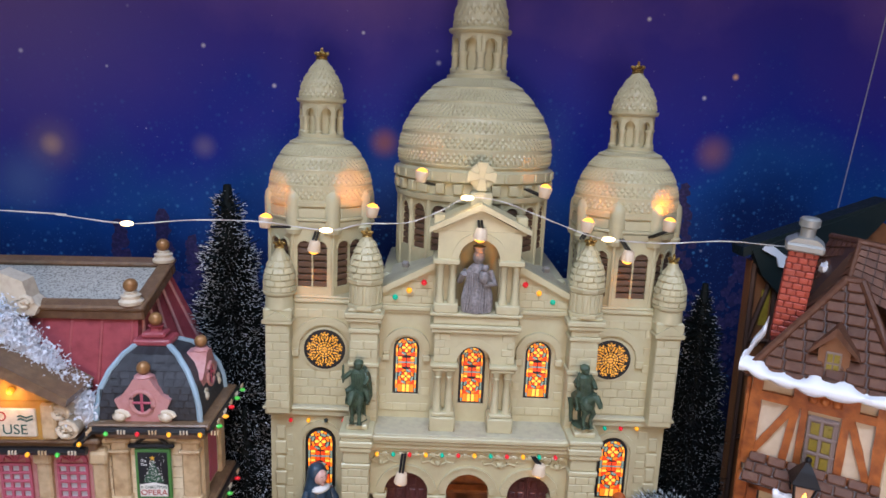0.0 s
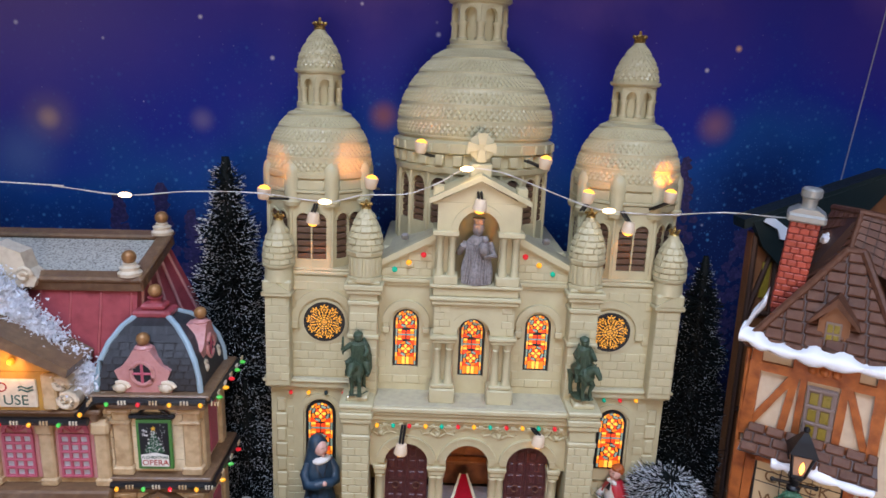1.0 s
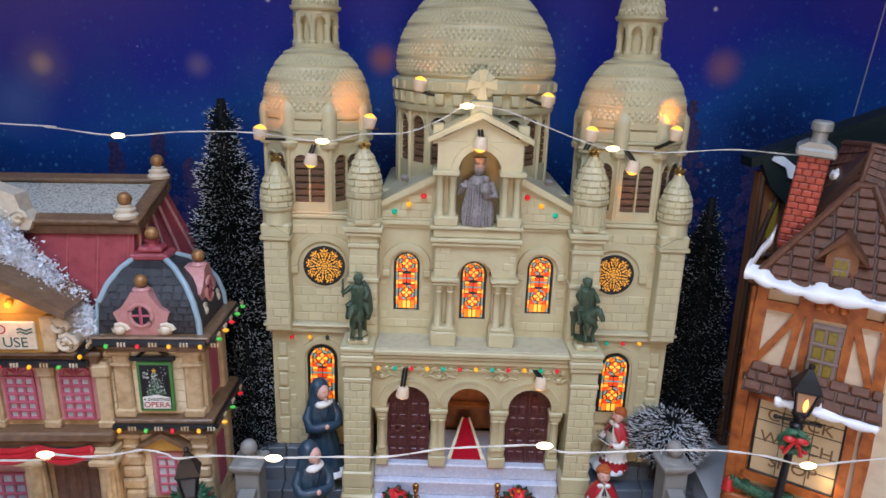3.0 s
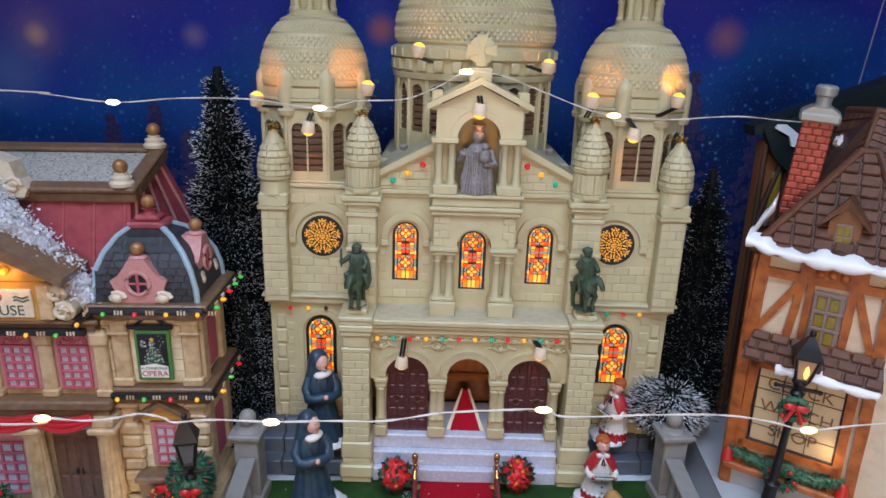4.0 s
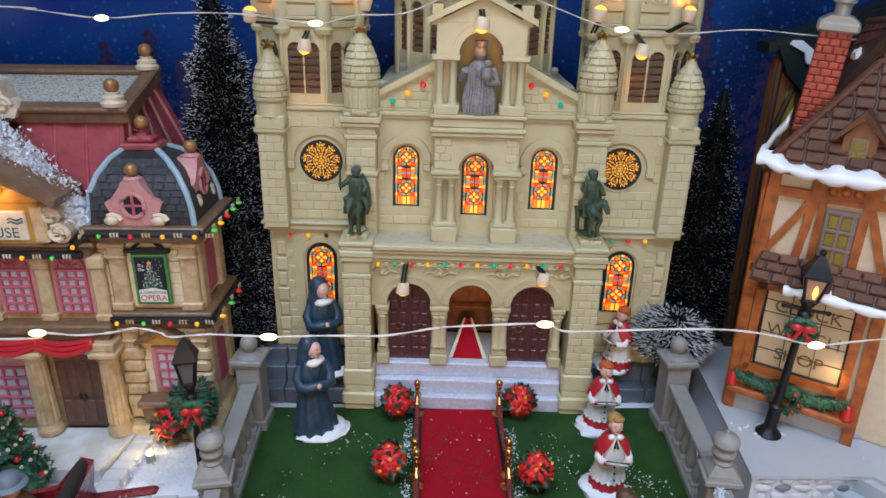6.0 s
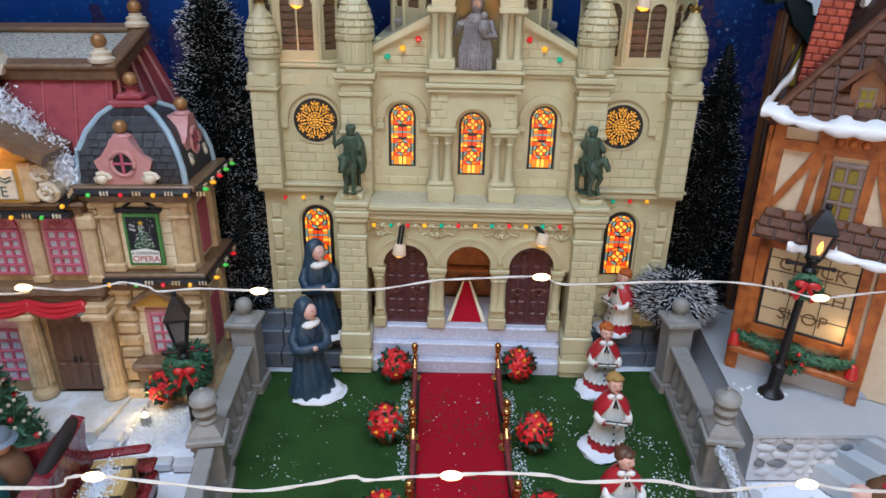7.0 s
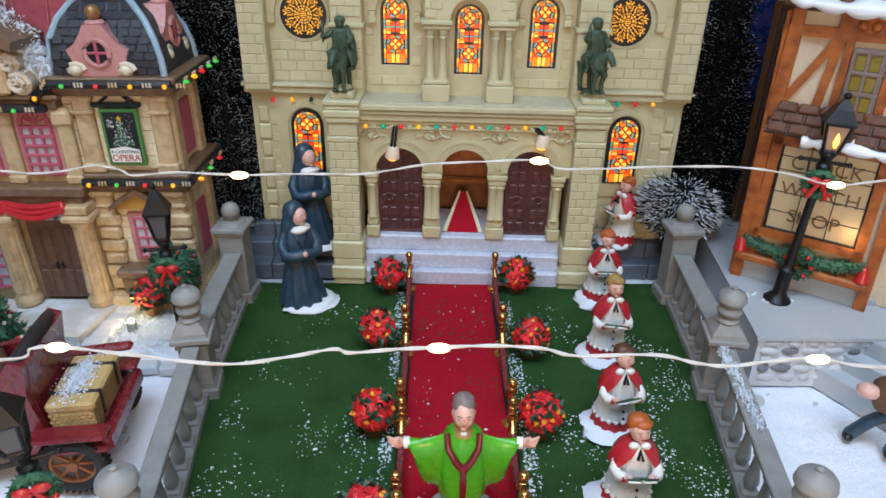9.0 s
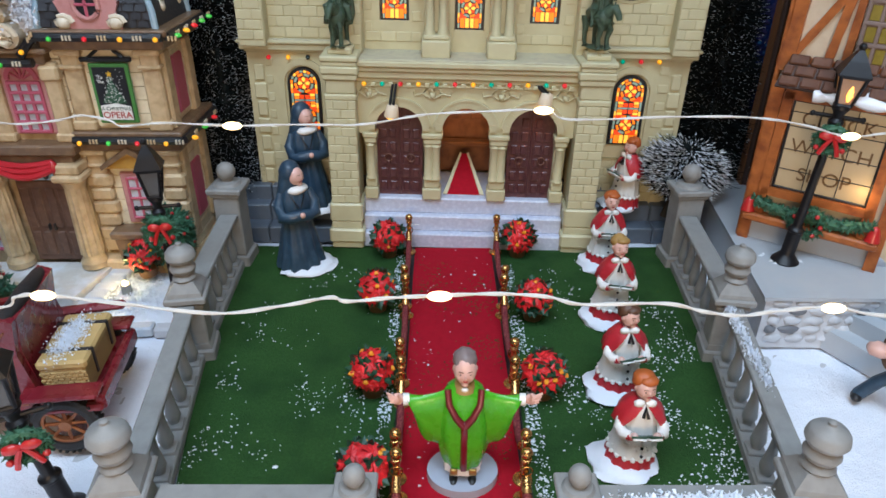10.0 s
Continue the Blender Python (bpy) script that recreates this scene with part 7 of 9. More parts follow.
ORANGE = 0.075
cup_spot((-8.9, 1.5, 18.25), True, (0.9, 0.6, -0.1), ORANGE * 0.7, (-8.7, 3.6, 19.1))
cup_spot((-4.2, 1.9, 18.75), True, (0.2, 1.2, -0.2), ORANGE, (-5.5, 4.2, 19.5))
cup_spot((-6.85, 2.1, 16.95), False, (0.0, 0.9, 0.25), ORANGE * 0.3, (-6.9, 3.0, 15.0))
cup_spot((-2.0, 2.4, 20.35), True, (0.55, 0.9, -0.25), ORANGE * 0.12, (-1.8, 3.6, 21.4))
cup_spot((3.68, 2.4, 19.75), True, (-0.75, 0.9, 0.25), ORANGE * 0.15, (3.2, 4.4, 20.6))
cup_spot((5.4, 0.95, 18.45), True, (0.0, 0.9, -0.5), ORANGE * 0.7, (6.2, 3.5, 19.3))
cup_spot((9.3, 1.6, 18.45), True, (-0.5, 0.9, -0.5), ORANGE * 1.1, (9.3, 4.0, 19.3))
cup_spot((7.45, 1.35, 16.95), False, (0.0, 1.2, 0.3), ORANGE * 0.25, (7.5, 3.0, 15.0))
cup_spot((0.6, 0.35, 18.0), False, (0.0, 0.5, 0.25), ORANGE * 0.2, (0.75, 1.7, 17.0))
cup_spot((-2.67, 0.2, 6.45), False, (0.12, 0.35, 0.8), ORANGE * 0.01, (-2.7, 1.2, 4.5))
cup_spot((3.73, 0.1, 7.0), False, (-0.3, 0.4, 0.25), ORANGE * 0.08, (3.5, 1.2, 5.0))

def body(bm, rings, n=26, fold=0.06, folds=9, seed=0.0, m=None):
    """A robed body from (z, rx, ry, x, y, slot) rings with soft folds that fade upwards."""
    last, top = None, rings[-1][0]
    for z, rx, ry, x, y, mi in rings:
        ring_ = []
        for k in range(n):
            a = 2 * math.pi * k / n
            w = 1 + fold * (1 - 0.75 * z / top) * math.sin(folds * a + seed + z)
            p = Vector((x + rx * w * math.cos(a), y + ry * w * math.sin(a), z))
            ring_.append(bm.verts.new(m @ p if m is not None else p))
        if last:
            for k in range(n):
                face(bm, [last[k], last[(k + 1) % n], ring_[(k + 1) % n], ring_[k]], mi)
        else:
            face(bm, ring_[::-1], mi)
        last = ring_
    face(bm, last, rings[-1][5])


# statues on the portico piers
def rider(seed, side):
    """A mounted figure seen from the front, as one plain ragged body."""
    bm = B()
    for lx, ly, bend in ((-0.2, -0.42, 0.0), (0.14, -0.5, 0.08), (-0.22, 0.5, -0.06), (0.2, 0.45, 0.04)):
        tube(bm, [(lx * 0.9, ly + 0.06, 1.15), (lx, ly - 0.06 - bend, 0.78), (lx * 1.02, ly + 0.02, 0.42), (lx * 1.05, ly - 0.02, 0.14), (lx * 1.08, ly - 0.1, 0.0)], 0.12, 9, taper=[1.7, 1.15, 0.75, 0.8, 1.25])
    lump(bm, 0, 0.05, 1.22, 0.42, 0.9, 1.6, 0.85, 0.15, 18, 12, seed=seed)
    lump(bm, 0, -0.42, 1.15, 0.34, 1.0, 0.8, 1.25, 0.2, 16, 12, seed=seed + 2)
    tube(bm, [(0.0, -0.4, 1.25), (0.08 * side, -0.64, 1.55), (0.14 * side, -0.82, 1.62), (0.2 * side, -0.98, 1.36), (0.22 * side, -1.04, 1.18)], 0.16, 10, taper=[1.7, 1.25, 1.05, 0.85, 0.6])
    for q in (-1, 1):
        tube(bm, [(q * 0.16, 0.05, 1.62), (q * 0.44, -0.2, 1.48), (q * 0.47, -0.12, 1.05), (q * 0.46, -0.28, 0.9)], 0.14, 9, taper=[1.3, 1.15, 0.85, 0.8])
        tube(bm, [(0.1 * side + q * 0.06, -0.72, 1.7), (0.1 * side + q * 0.09, -0.72, 1.84)], 0.05, 6, taper=[1, 0.5])
    body(bm, [(1.45, 0.36, 0.34, 0, 0, 0), (1.65, 0.3, 0.27, 0, 0, 0), (1.9, 0.29, 0.24, 0, 0, 0), (2.2, 0.36, 0.27, 0, 0, 0), (2.38, 0.34, 0.22, 0, 0, 0), (2.5, 0.15, 0.14, 0, 0, 0)], 26, 0.08, 8, seed)
    # cloak down the back and over one flank
    lump(bm, 0.2, 0.24, 1.72, 0.38, 0.95, 0.5, 1.9, 0.4, 18, 14, seed=seed + 5)
    tube(bm, [(0.32, 0.1, 2.3), (0.48, 0.08, 1.8), (0.5, 0.12, 1.2), (0.44, 0.1, 0.8)], 0.14, 9, taper=[0.8, 1.1, 1.2, 0.7])
    ball(bm, 0.02, -0.04, 2.66, 0.19, 14, 10, sz=1.2)
    lump(bm, 0.02, 0.02, 2.76, 0.23, 1.05, 1.1, 0.75, 0.22, 14, 9, seed=seed + 1)
    # raised sword arm and the rein arm
    tube(bm, [(-0.28, 0, 2.34), (-0.52, -0.06, 2.16), (-0.62, -0.3, 2.12), (-0.62, -0.36, 2.22)], 0.11, 9, taper=[1.2, 1.1, 0.9, 1.0])
    tube(bm, [(-0.62, -0.36, 1.95), (-0.62, -0.38, 2.3), (-0.61, -0.38, 2.75), (-0.6, -0.38, 2.84)], 0.055, 6, taper=[0.7, 1.2, 1.0, 0.3])
    tube(bm, [(0.28, 0, 2.34), (0.46, -0.1, 2.05), (0.36, -0.46, 1.88)], 0.11, 9, taper=[1.2, 1.1, 0.8])
    for k in range(7):
        a = -2.6 + 0.32 * k
        tube(bm, [(0.3 * math.cos(a), 0.25 * math.sin(a), 2.36), (0.32 * math.cos(a + 0.2), 0.27 * math.sin(a + 0.2), 2.0), (0.38 * math.cos(a + 0.1), 0.36 * math.sin(a + 0.1), 1.5)], 0.035, 5)
    return bm


for x, y, s in ((-4.72, 0.82, 1), (5.66, 0.6, 2)):
    bm = rider(s * 4, 1 if s == 2 else -1)
    lump(bm, 0, 0, 0.0, 0.4, 1.0, 1.3, 0.12, 0.3, 12, 6, seed=s)
    solid("bronze_statue", bm, M["bronze"], "green bronze rider statue with a raised sword on a portico pier" if s == 1 else "green bronze rider statue with a lowered arm on a portico pier", "statue", "portico statues", smooth=60, at=(x, y, 9.1), rz=-4 if s == 1 else 24)

# ---- bottle brush trees ----
M["needle"] = material("dark_green_bristle", (0.006, 0.01, 0.011), 0.6, var=0.5, scale=900, bump=0, spec=0.15)
M["tip"] = material("snowy_bristle_tip", (0.7, 0.75, 0.8), 0.5, var=0.1, bump=0)
M["bark"] = material("dark_wire_stem", (0.05, 0.035, 0.02), 0.6, var=0.3)


def brush_tree(name, label, at, h, r, n, seed, tips=0.5, droop=-0.1, width=0.05, tipsize=0.1, ball_=False, lean=(0, 0)):
    rnd = random.Random(seed)
    t = thing(name, label, "tree", at, rx=lean[0], ry=lean[1])
    bm = B()
    tube(bm, [(0, 0, 0), (0, 0, h * 0.5), (0, 0, h * 0.98)], 0.16, 8, taper=[1, 0.7, 0.3])
    part("trunk", bm, M["bark"], t)
    nb, tb = B(), B()
    for k in range(n):
        f = 1 - math.sqrt(rnd.random()) if not ball_ else rnd.uniform(0.35, 1.0)
        f = f * 0.99
        z = 0.03 * h + f * h * 0.97
        if ball_:
            rr = r * math.sqrt(max(0.05, 1 - ((f - 0.68) / 0.34) ** 2))
        else:
            rr = r * (1 - f) ** 0.56 * (0.86 + 0.16 * math.sin(z * 2.3 + seed)) + 0.12
        rr *= rnd.uniform(0.5, 1.08) ** 0.6
        a = rnd.random() * 6.2832
        up = rnd.gauss(droop, 0.18)
        p0 = Vector((0.1 * math.cos(a), 0.1 * math.sin(a), z))
        p1 = Vector((rr * math.cos(a), rr * math.sin(a), z + rr * up + rnd.gauss(0, 0.12)))
        d = (p1 - p0).normalized()
        s_ = d.cross(Vector((rnd.gauss(0, 1), rnd.gauss(0, 1), rnd.gauss(0, 1)))).normalized() * width
        mid = p0.lerp(p1, 0.55)
        v = [nb.verts.new(q) for q in (mid - s_, mid + s_, p1 + s_ * 0.4, p1 - s_ * 0.4, p0)]
        face(nb, [v[0], v[1], v[2], v[3]])
        face(nb, [v[4], v[1], v[0]])
        if rnd.random() < tips:
            q = p1 - d * tipsize * rnd.uniform(0.5, 2.2)
            s2 = d.cross(Vector((0, 0, 1))).normalized() * tipsize * 0.22
            s3 = d.cross(s2)
            w = [tb.verts.new(x) for x in (q + s2, q - s2 * 0.5 + s3, q - s2 * 0.5 - s3, p1 + d * tipsize * 0.3)]
            face(tb, [w[0], w[1], w[3]])
            face(tb, [w[1], w[2], w[3]])
            face(tb, [w[2], w[0], w[3]])
    core = B()
    for k in range(14):
        f = k / 14
        rr = (r * (1 - f) ** 0.7 * 0.52 + 0.02) if not ball_ else r * 0.55 * math.sqrt(max(0.02, 1 - ((f - 0.68) / 0.34) ** 2))
        if ball_ and f < 0.35:
            continue
        lathe(core, [(rr * 1.1, h * f), (rr * 0.6, h * (f + 0.07))], 14, cap=False)
    part("inner_bristles", core, M["needle"], t, kind="stuff")
    part("bristles", nb, M["needle"], t, "dark green wire bristles", kind="stuff")
    part("frosting", tb, M["tip"], t, "white frosted bristle tips", kind="stuff")


brush_tree("bottle_brush_tree", "tall dark bottle brush fir with frosted tips beside the church", (-11.6, 5.3, -0.2), 19.6, 3.6, 30000, 3, 0.5, 0.12, 0.03, 0.1)
brush_tree("bottle_brush_tree", "dark bottle brush fir with frosted tips beside the shop", (12.6, 4.6, 0.2), 14.8, 2.6, 20000, 5, 0.25, 0.1, 0.03, 0.07)
brush_tree("bottle_brush_tree", "dark lower bottle brush fir beside the opera house", (-10.6, 3.4, -0.2), 8.6, 1.7, 4500, 9, 0.4, 0.15, 0.028, 0.08)
brush_tree("frosted_bush", "small round bush with thick white frosted tips", (9.95, 1.35, 1.1), 4.6, 1.75, 6500, 7, 0.55, 0.05, 0.024, 0.15, True, (6, 10))
bpy.data.objects["frosted_bush"].scale = (1.2, 1.0, 0.78)

# ---- grey stone balustrades ----
def post(x, y, rz, z0=0.0, urn=True):
    p = thing("balustrade_post", "grey stone balustrade post with a turned urn" if urn else "grey stone gate post with a ball top", "post", (x, y, z0), rz=rz, group="balustrade posts")
    p.scale = (0.84, 0.84, 0.94) if urn else ((0.8, 0.8, 0.86) if y < -14 else (1.15, 1.15, 1.18))
    bm = B()
    if urn:
        box(bm, -0.78, 0.78, -0.78, 0.78, -0.1, 0.45, 0.06)
        prism(bm, [(-0.7, 0.45), (0.7, 0.45), (0.58, 0.7), (-0.58, 0.7)], -0.64, 0.64)
        box(bm, -0.6, 0.6, -0.6, 0.6, 0.6, 2.6, 0.06)
        box(bm, -0.68, 0.68, -0.68, 0.68, 2.3, 2.45, 0.04)
        box(bm, -0.82, 0.82, -0.82, 0.82, 2.55, 2.8, 0.05)
    else:
        box(bm, -0.6, 0.6, -0.6, 0.6, -0.1, 0.4, 0.05)
        box(bm, -0.48, 0.48, -0.48, 0.48, 0.4, 2.9, 0.05)
        box(bm, -0.56, 0.56, -0.56, 0.56, 2.75, 2.9, 0.04)
        box(bm, -0.64, 0.64, -0.64, 0.64, 2.88, 3.1, 0.05)
    part("shaft", bm, M["balu"], p)
    bm = B()
    if urn:
        lathe(bm, [(0.98, 2.8), (0.92, 2.95), (0.55, 3.28), (0.5, 3.3)], 4, T(0, 0, 0, 0, 0, 45))
        part("cap", bm, M["balu"], p)
        bm = B()
        lathe(bm, [(0.4, 3.28), (0.48, 3.36), (0.42, 3.46), (0.3, 3.52), (0.46, 3.62), (0.52, 3.76), (0.46, 3.9), (0.34, 3.98), (0.52, 4.08), (0.6, 4.22), (0.56, 4.4), (0.46, 4.52), (0.2, 4.6), (0.12, 4.66), (0.12, 4.74), (0.05, 4.78)], 24)
        part("urn", bm, M["balu"], p, "turned stone urn", smooth=True)
    else:
        lathe(bm, [(0.5, 3.1), (0.42, 3.2), (0.2, 3.24), (0.2, 3.3)], 20)
        ball(bm, 0, 0, 3.58, 0.34, 18, 10)
        part("ball_top", bm, M["balu"], p, "stone ball", smooth=True)


def rail_run(x0, y0, x1, y1, z, n, w=0.42):
    """A run of balusters between two points, with bottom and top rail."""
    ln = math.hypot(x1 - x0, y1 - y0)
    rz = math.degrees(math.atan2(y1 - y0, x1 - x0))
    p = thing("balustrade", "grey stone balustrade rail with turned balusters", "balustrade", (x0, y0, 0), rz=rz, group="balustrades")
    bm = B()
    box(bm, 0, ln, -w, w, z - 0.2, z, 0.04)
    box(bm, 0, ln, -w * 0.75, w * 0.75, z - 0.32, z - 0.2, 0.04)
    part("top_rail", bm, M["balu"], p)
    bm = B()
    box(bm, 0, ln, -w, w, -0.1, 0.3, 0.04)
    part("bottom_rail", bm, M["balu"], p)
    bm = B()
    k = (z - 0.55) / 2.0
    lathe(bm, [(0.2, 0.3), (0.22, 0.36), (0.13, 0.45), (0.17, 0.5 * k + 0.1), (0.23, 0.68 * k + 0.12), (0.21, 0.88 * k + 0.1), (0.14, 1.35 * k + 0.1), (0.11, 1.75 * k + 0.15), (0.17, 1.85 * k + 0.18), (0.18, z - 0.3)], 14)
    box(bm, -0.26, 0.26, -0.26, 0.26, 0.28, 0.42, 0.03)
    me = finish("baluster", bm, M["balu"], 40)
    for i in range(n):
        o = new("baluster", me)
        o.parent = p
        o.location = (ln * (i + 0.5) / n * CM, 0, 0)
    return p


for s, cx in ((-1, 0.0), (1, 0.35)):
    ends = [(s * 9.65 + cx, -0.9), (s * 9.35 + cx * 0.4, -7.65), (s * 8.2 + cx * 0.2, -16.0)]
    for i, (x, y) in enumerate(ends):
        post(x, y, s * (-4 if i < 1 else 8) * -1, urn=i > 0)
    for (xa, ya), (xb, yb), z, n in ((ends[0], ends[1], 2.5, 6), (ends[1], ends[2], 2.35, 7)):
        d = Vector((xb - xa, yb - ya)).normalized()
        rail_run(xa + d.x * 0.6, ya + d.y * 0.6, xb - d.x * 0.7, yb - d.y * 0.7, z, n, 0.38 if ya > -4 else 0.3)
    post(s * 2.62, -16.3, 0, urn=False)
    xa, xb = sorted((s * 3.1, s * 7.4))
    rail_run(xa, -16.2, xb, -16.2, 2.3, 5, 0.36)

# ---- stanchions with velvet ropes along the carpet ----
M["brass"] = material("polished_brass", (0.55, 0.3, 0.1), 0.25, metal=0.9, var=0.2, tint=(0.25, 0.11, 0.04), tint_amount=0.5, tint_scale=300)
M["rope"] = material("dark_red_velvet_rope", (0.13, 0.008, 0.015), 0.8, var=0.3, bump=0.8, tint=(0.4, 0.1, 0.08), tint_amount=0.8, tint_scale=1500)
for x in (-2.02, 1.9):
    for ya, yb in ((-0.4, -4.85), (-5.5, -9.55), (-10.5, -13.7), (-14.4, -18.5)):
        xx = x * (1 - 0.008 * -ya)
        st = thing("rope_stanchion", "brass stanchion pair with a dark red velvet rope", "stanchion", (xx, (ya + yb) / 2, 0.05), group="rope stanchions")
        yc = (ya + yb) / 2
        for y in (ya - yc, yb - yc):
            bm = B()
            lathe(bm, [(0.3, 0), (0.28, 0.06), (0.12, 0.12), (0.1, 0.2), (0.1, 1.5), (0.14, 1.52), (0.14, 1.6), (0.08, 1.64)], 14, T(0, y, 0))
            ball(bm, 0, y, 1.78, 0.17, 14, 9)
            part("post", bm, M["brass"], st, "brass post with a ball top", smooth=True)
            bm = B()
            sgn = -1 if y > 0 else 1
            tube(bm, [(0.17 * math.cos(a), y + sgn * 0.14, 1.25 + 0.17 * math.sin(a)) for a in np.linspace(0, 6.283, 17)], 0.025, 6)
            part("ring", bm, M["brass"], st, smooth=True)
            bm = B()
            tube(bm, [(0, y + sgn * 0.2, 1.12), (0, y + sgn * 0.5, 0.85)], 0.13, 10, taper=[0.9, 1.1])
            part("rope_end", bm, M["brass"], st, "brass rope end", smooth=True)
        bm = B()
        hl = (ya - yb) / 2 - 0.45
        tube(bm, [(0, hl * (1 - 2 * k / 14), 0.82 - 0.42 * (1 - (1 - 2 * k / 14) ** 2)) for k in range(15)], 0.115, 10)
        part("rope", bm, M["rope"], st, "dark red velvet rope", smooth=True)

# ---- potted poinsettias ----
M["petal"] = material("red_poinsettia_petal", (0.68, 0.02, 0.025), 0.4, var=0.25, bump=0.3, scale=700, piece=0.25)
M["leaf"] = material("dark_green_leaf", (0.015, 0.06, 0.03), 0.45, var=0.3, piece=0.2)
M["pot"] = material("brown_pot", (0.16, 0.08, 0.03), 0.5, var=0.3)
M["stamen"] = material("orange_stamen", (0.85, 0.33, 0.02), 0.5, var=0.1)


def poinsettia(x, y, z, seed, r=0.77, clusters=12, label="potted red poinsettia beside the carpet", leaf_share=0.35):
    rnd = random.Random(seed)
    t = thing("poinsettia", label, "potted plant", (x, y, z), rz=rnd.uniform(0, 360), group="poinsettias")
    bm = B()
    lathe(bm, [(0.34, 0), (0.42, 0.35), (0.46, 0.4), (0.42, 0.45)], 14)
    part("pot", bm, M["pot"], t, smooth=True)
    pb, lb, sb = B(), B(), B()
    lump(lb, 0, 0, 0.95, r * 0.72, 1, 1, 0.8, 0.3, 14, 8, seed=seed)
    for k in range(60):
        a, e = rnd.random() * 6.283, rnd.uniform(-0.5, 1.2)
        d = Vector((math.cos(a) * math.cos(e), math.sin(a) * math.cos(e), math.sin(e)))
        p = Vector((0, 0, 0.92)) + d * r * 0.66
        petal(lb, p, d, 0.42, 0.17, rnd)
    dirs = [Vector((0, 0, 1))]
    for k in range(clusters):
        a = 6.283 * k / clusters + rnd.uniform(-0.2, 0.2)
        e = rnd.uniform(-0.15, 1.0)
        dirs.append(Vector((math.cos(a) * math.cos(e), math.sin(a) * math.cos(e), math.sin(e))))
    for d in dirs:
        if rnd.random() < 0.06:
            continue
        c0 = Vector((0, 0, 0.92)) + d * r * 0.72
        u = d.cross(Vector((0.3, 0.2, 1)) if abs(d.z) < 0.9 else Vector((1, 0, 0))).normalized()
        v = d.cross(u)
        for ring_, n_, ln, lift in ((0, 7, 0.5, 0.2), (1, 6, 0.36, 0.6)):
            for j in range(n_):
                b_ = 6.283 * j / n_ + ring_ * 0.4
                o = (u * math.cos(b_) + v * math.sin(b_) + d * lift).normalized()
                petal(pb, c0 + o * 0.04, o, ln * rnd.uniform(0.85, 1.15), 0.16, rnd, d)
        if rnd.random() < 0.55:
            lump(sb, *(c0 + d * 0.16), 0.09, rough=0.5, seg=7, rings=5, seed=seed + k)
    part("leaves", lb, M["leaf"], t, "dark green leaves", kind="stuff")
    part("petals", pb, M["petal"], t, "red petals", kind="stuff")
    part("stamens", sb, M["stamen"], t, "orange yellow flower centres", kind="stuff")


def petal(bm, p, o, ln, w, rnd, up=None):
    """A bent, pointed petal or leaf blade."""
    up = up or Vector((rnd.gauss(0, 1), rnd.gauss(0, 1), rnd.gauss(0, 1))).normalized()
    s_ = o.cross(up)
    if s_.length < 0.05:
        s_ = o.cross(Vector((1, 0.3, 0)))
    s_ = s_.normalized() * w
    n_ = s_.cross(o).normalized()
    a, b_, c_, d_, e_ = (p, p + o * ln * 0.5 - s_ - n_ * 0.02, p + o * ln - n_ * ln * 0.25, p + o * ln * 0.5 + s_ - n_ * 0.02, p + o * ln * 0.5 + n_ * 0.05)
    v = [bm.verts.new(q) for q in (a, b_, c_, d_, e_)]
    for tri in ((0, 1, 4), (1, 2, 4), (2, 3, 4), (3, 0, 4)):
        face(bm, [v[i] for i in tri])


for i, (x, y) in enumerate([(-2.95, -0.55), (-3.1, -4.9), (-2.85, -9.9), (-2.7, -14.1), (2.9, -0.5), (3.0, -5.5), (2.78, -10.0)]):
    poinsettia(x, y, 0.0, 20 + i)
poinsettia(-12.9, -2.9, 0.35, 40, 0.75, 7, "potted red poinsettia before the opera house")
# green shrub in a gold pot behind the lamp
sh = thing("potted_shrub", "round green shrub with red berries in a gold pot", "potted plant", (-11.9, -2.4, 0.3))
bm = B()
lathe(bm, [(0.45, 0), (0.6, 0.5), (0.66, 0.7), (0.55, 0.75)], 16)
part("pot", bm, M["gold"], sh, smooth=True)
bm = B()
lump(bm, 0, 0, 1.7, 0.95, 1, 1, 1.1, 0.25, 14, 9, seed=5)
leafy(bm, [(0, 0, 1.3), (0, 0, 2.1)], 1.05, 900, 6)
part("foliage", bm, M["garland"], sh, "green leaves", kind="stuff")
bm = B()
for k in range(14):
    a, e = k * 2.4, -0.3 + 0.12 * k
    ball(bm, 1.02 * math.cos(a) * math.cos(e), 1.02 * math.sin(a) * math.cos(e), 1.7 + 1.05 * math.sin(e), 0.08, 7, 5)
part("berries", bm, M["bell_red"], sh, "red berries", smooth=True)

# ---- street lamps ----
M["iron"] = material("black_lamp_iron", (0.008, 0.008, 0.01), 0.38, var=0.3, bump=0.15, spec=0.35)
M["lamp_glass"] = material("dim_lamp_glass", (0.1, 0.1, 0.1), 0.15, var=0.1, bump=0.1)
M["lamp_lit"] = material("lit_lamp_glass", (0.22, 0.15, 0.11), 0.2, var=0.1, bump=0.1, emit=(1.0, 0.42, 0.12), emit_strength=0.16)
M["flame"] = material("lamp_flame", (1.0, 0.55, 0.1), 0.3, var=0, bump=0, emit=(1.0, 0.42, 0.06), emit_strength=3.5)


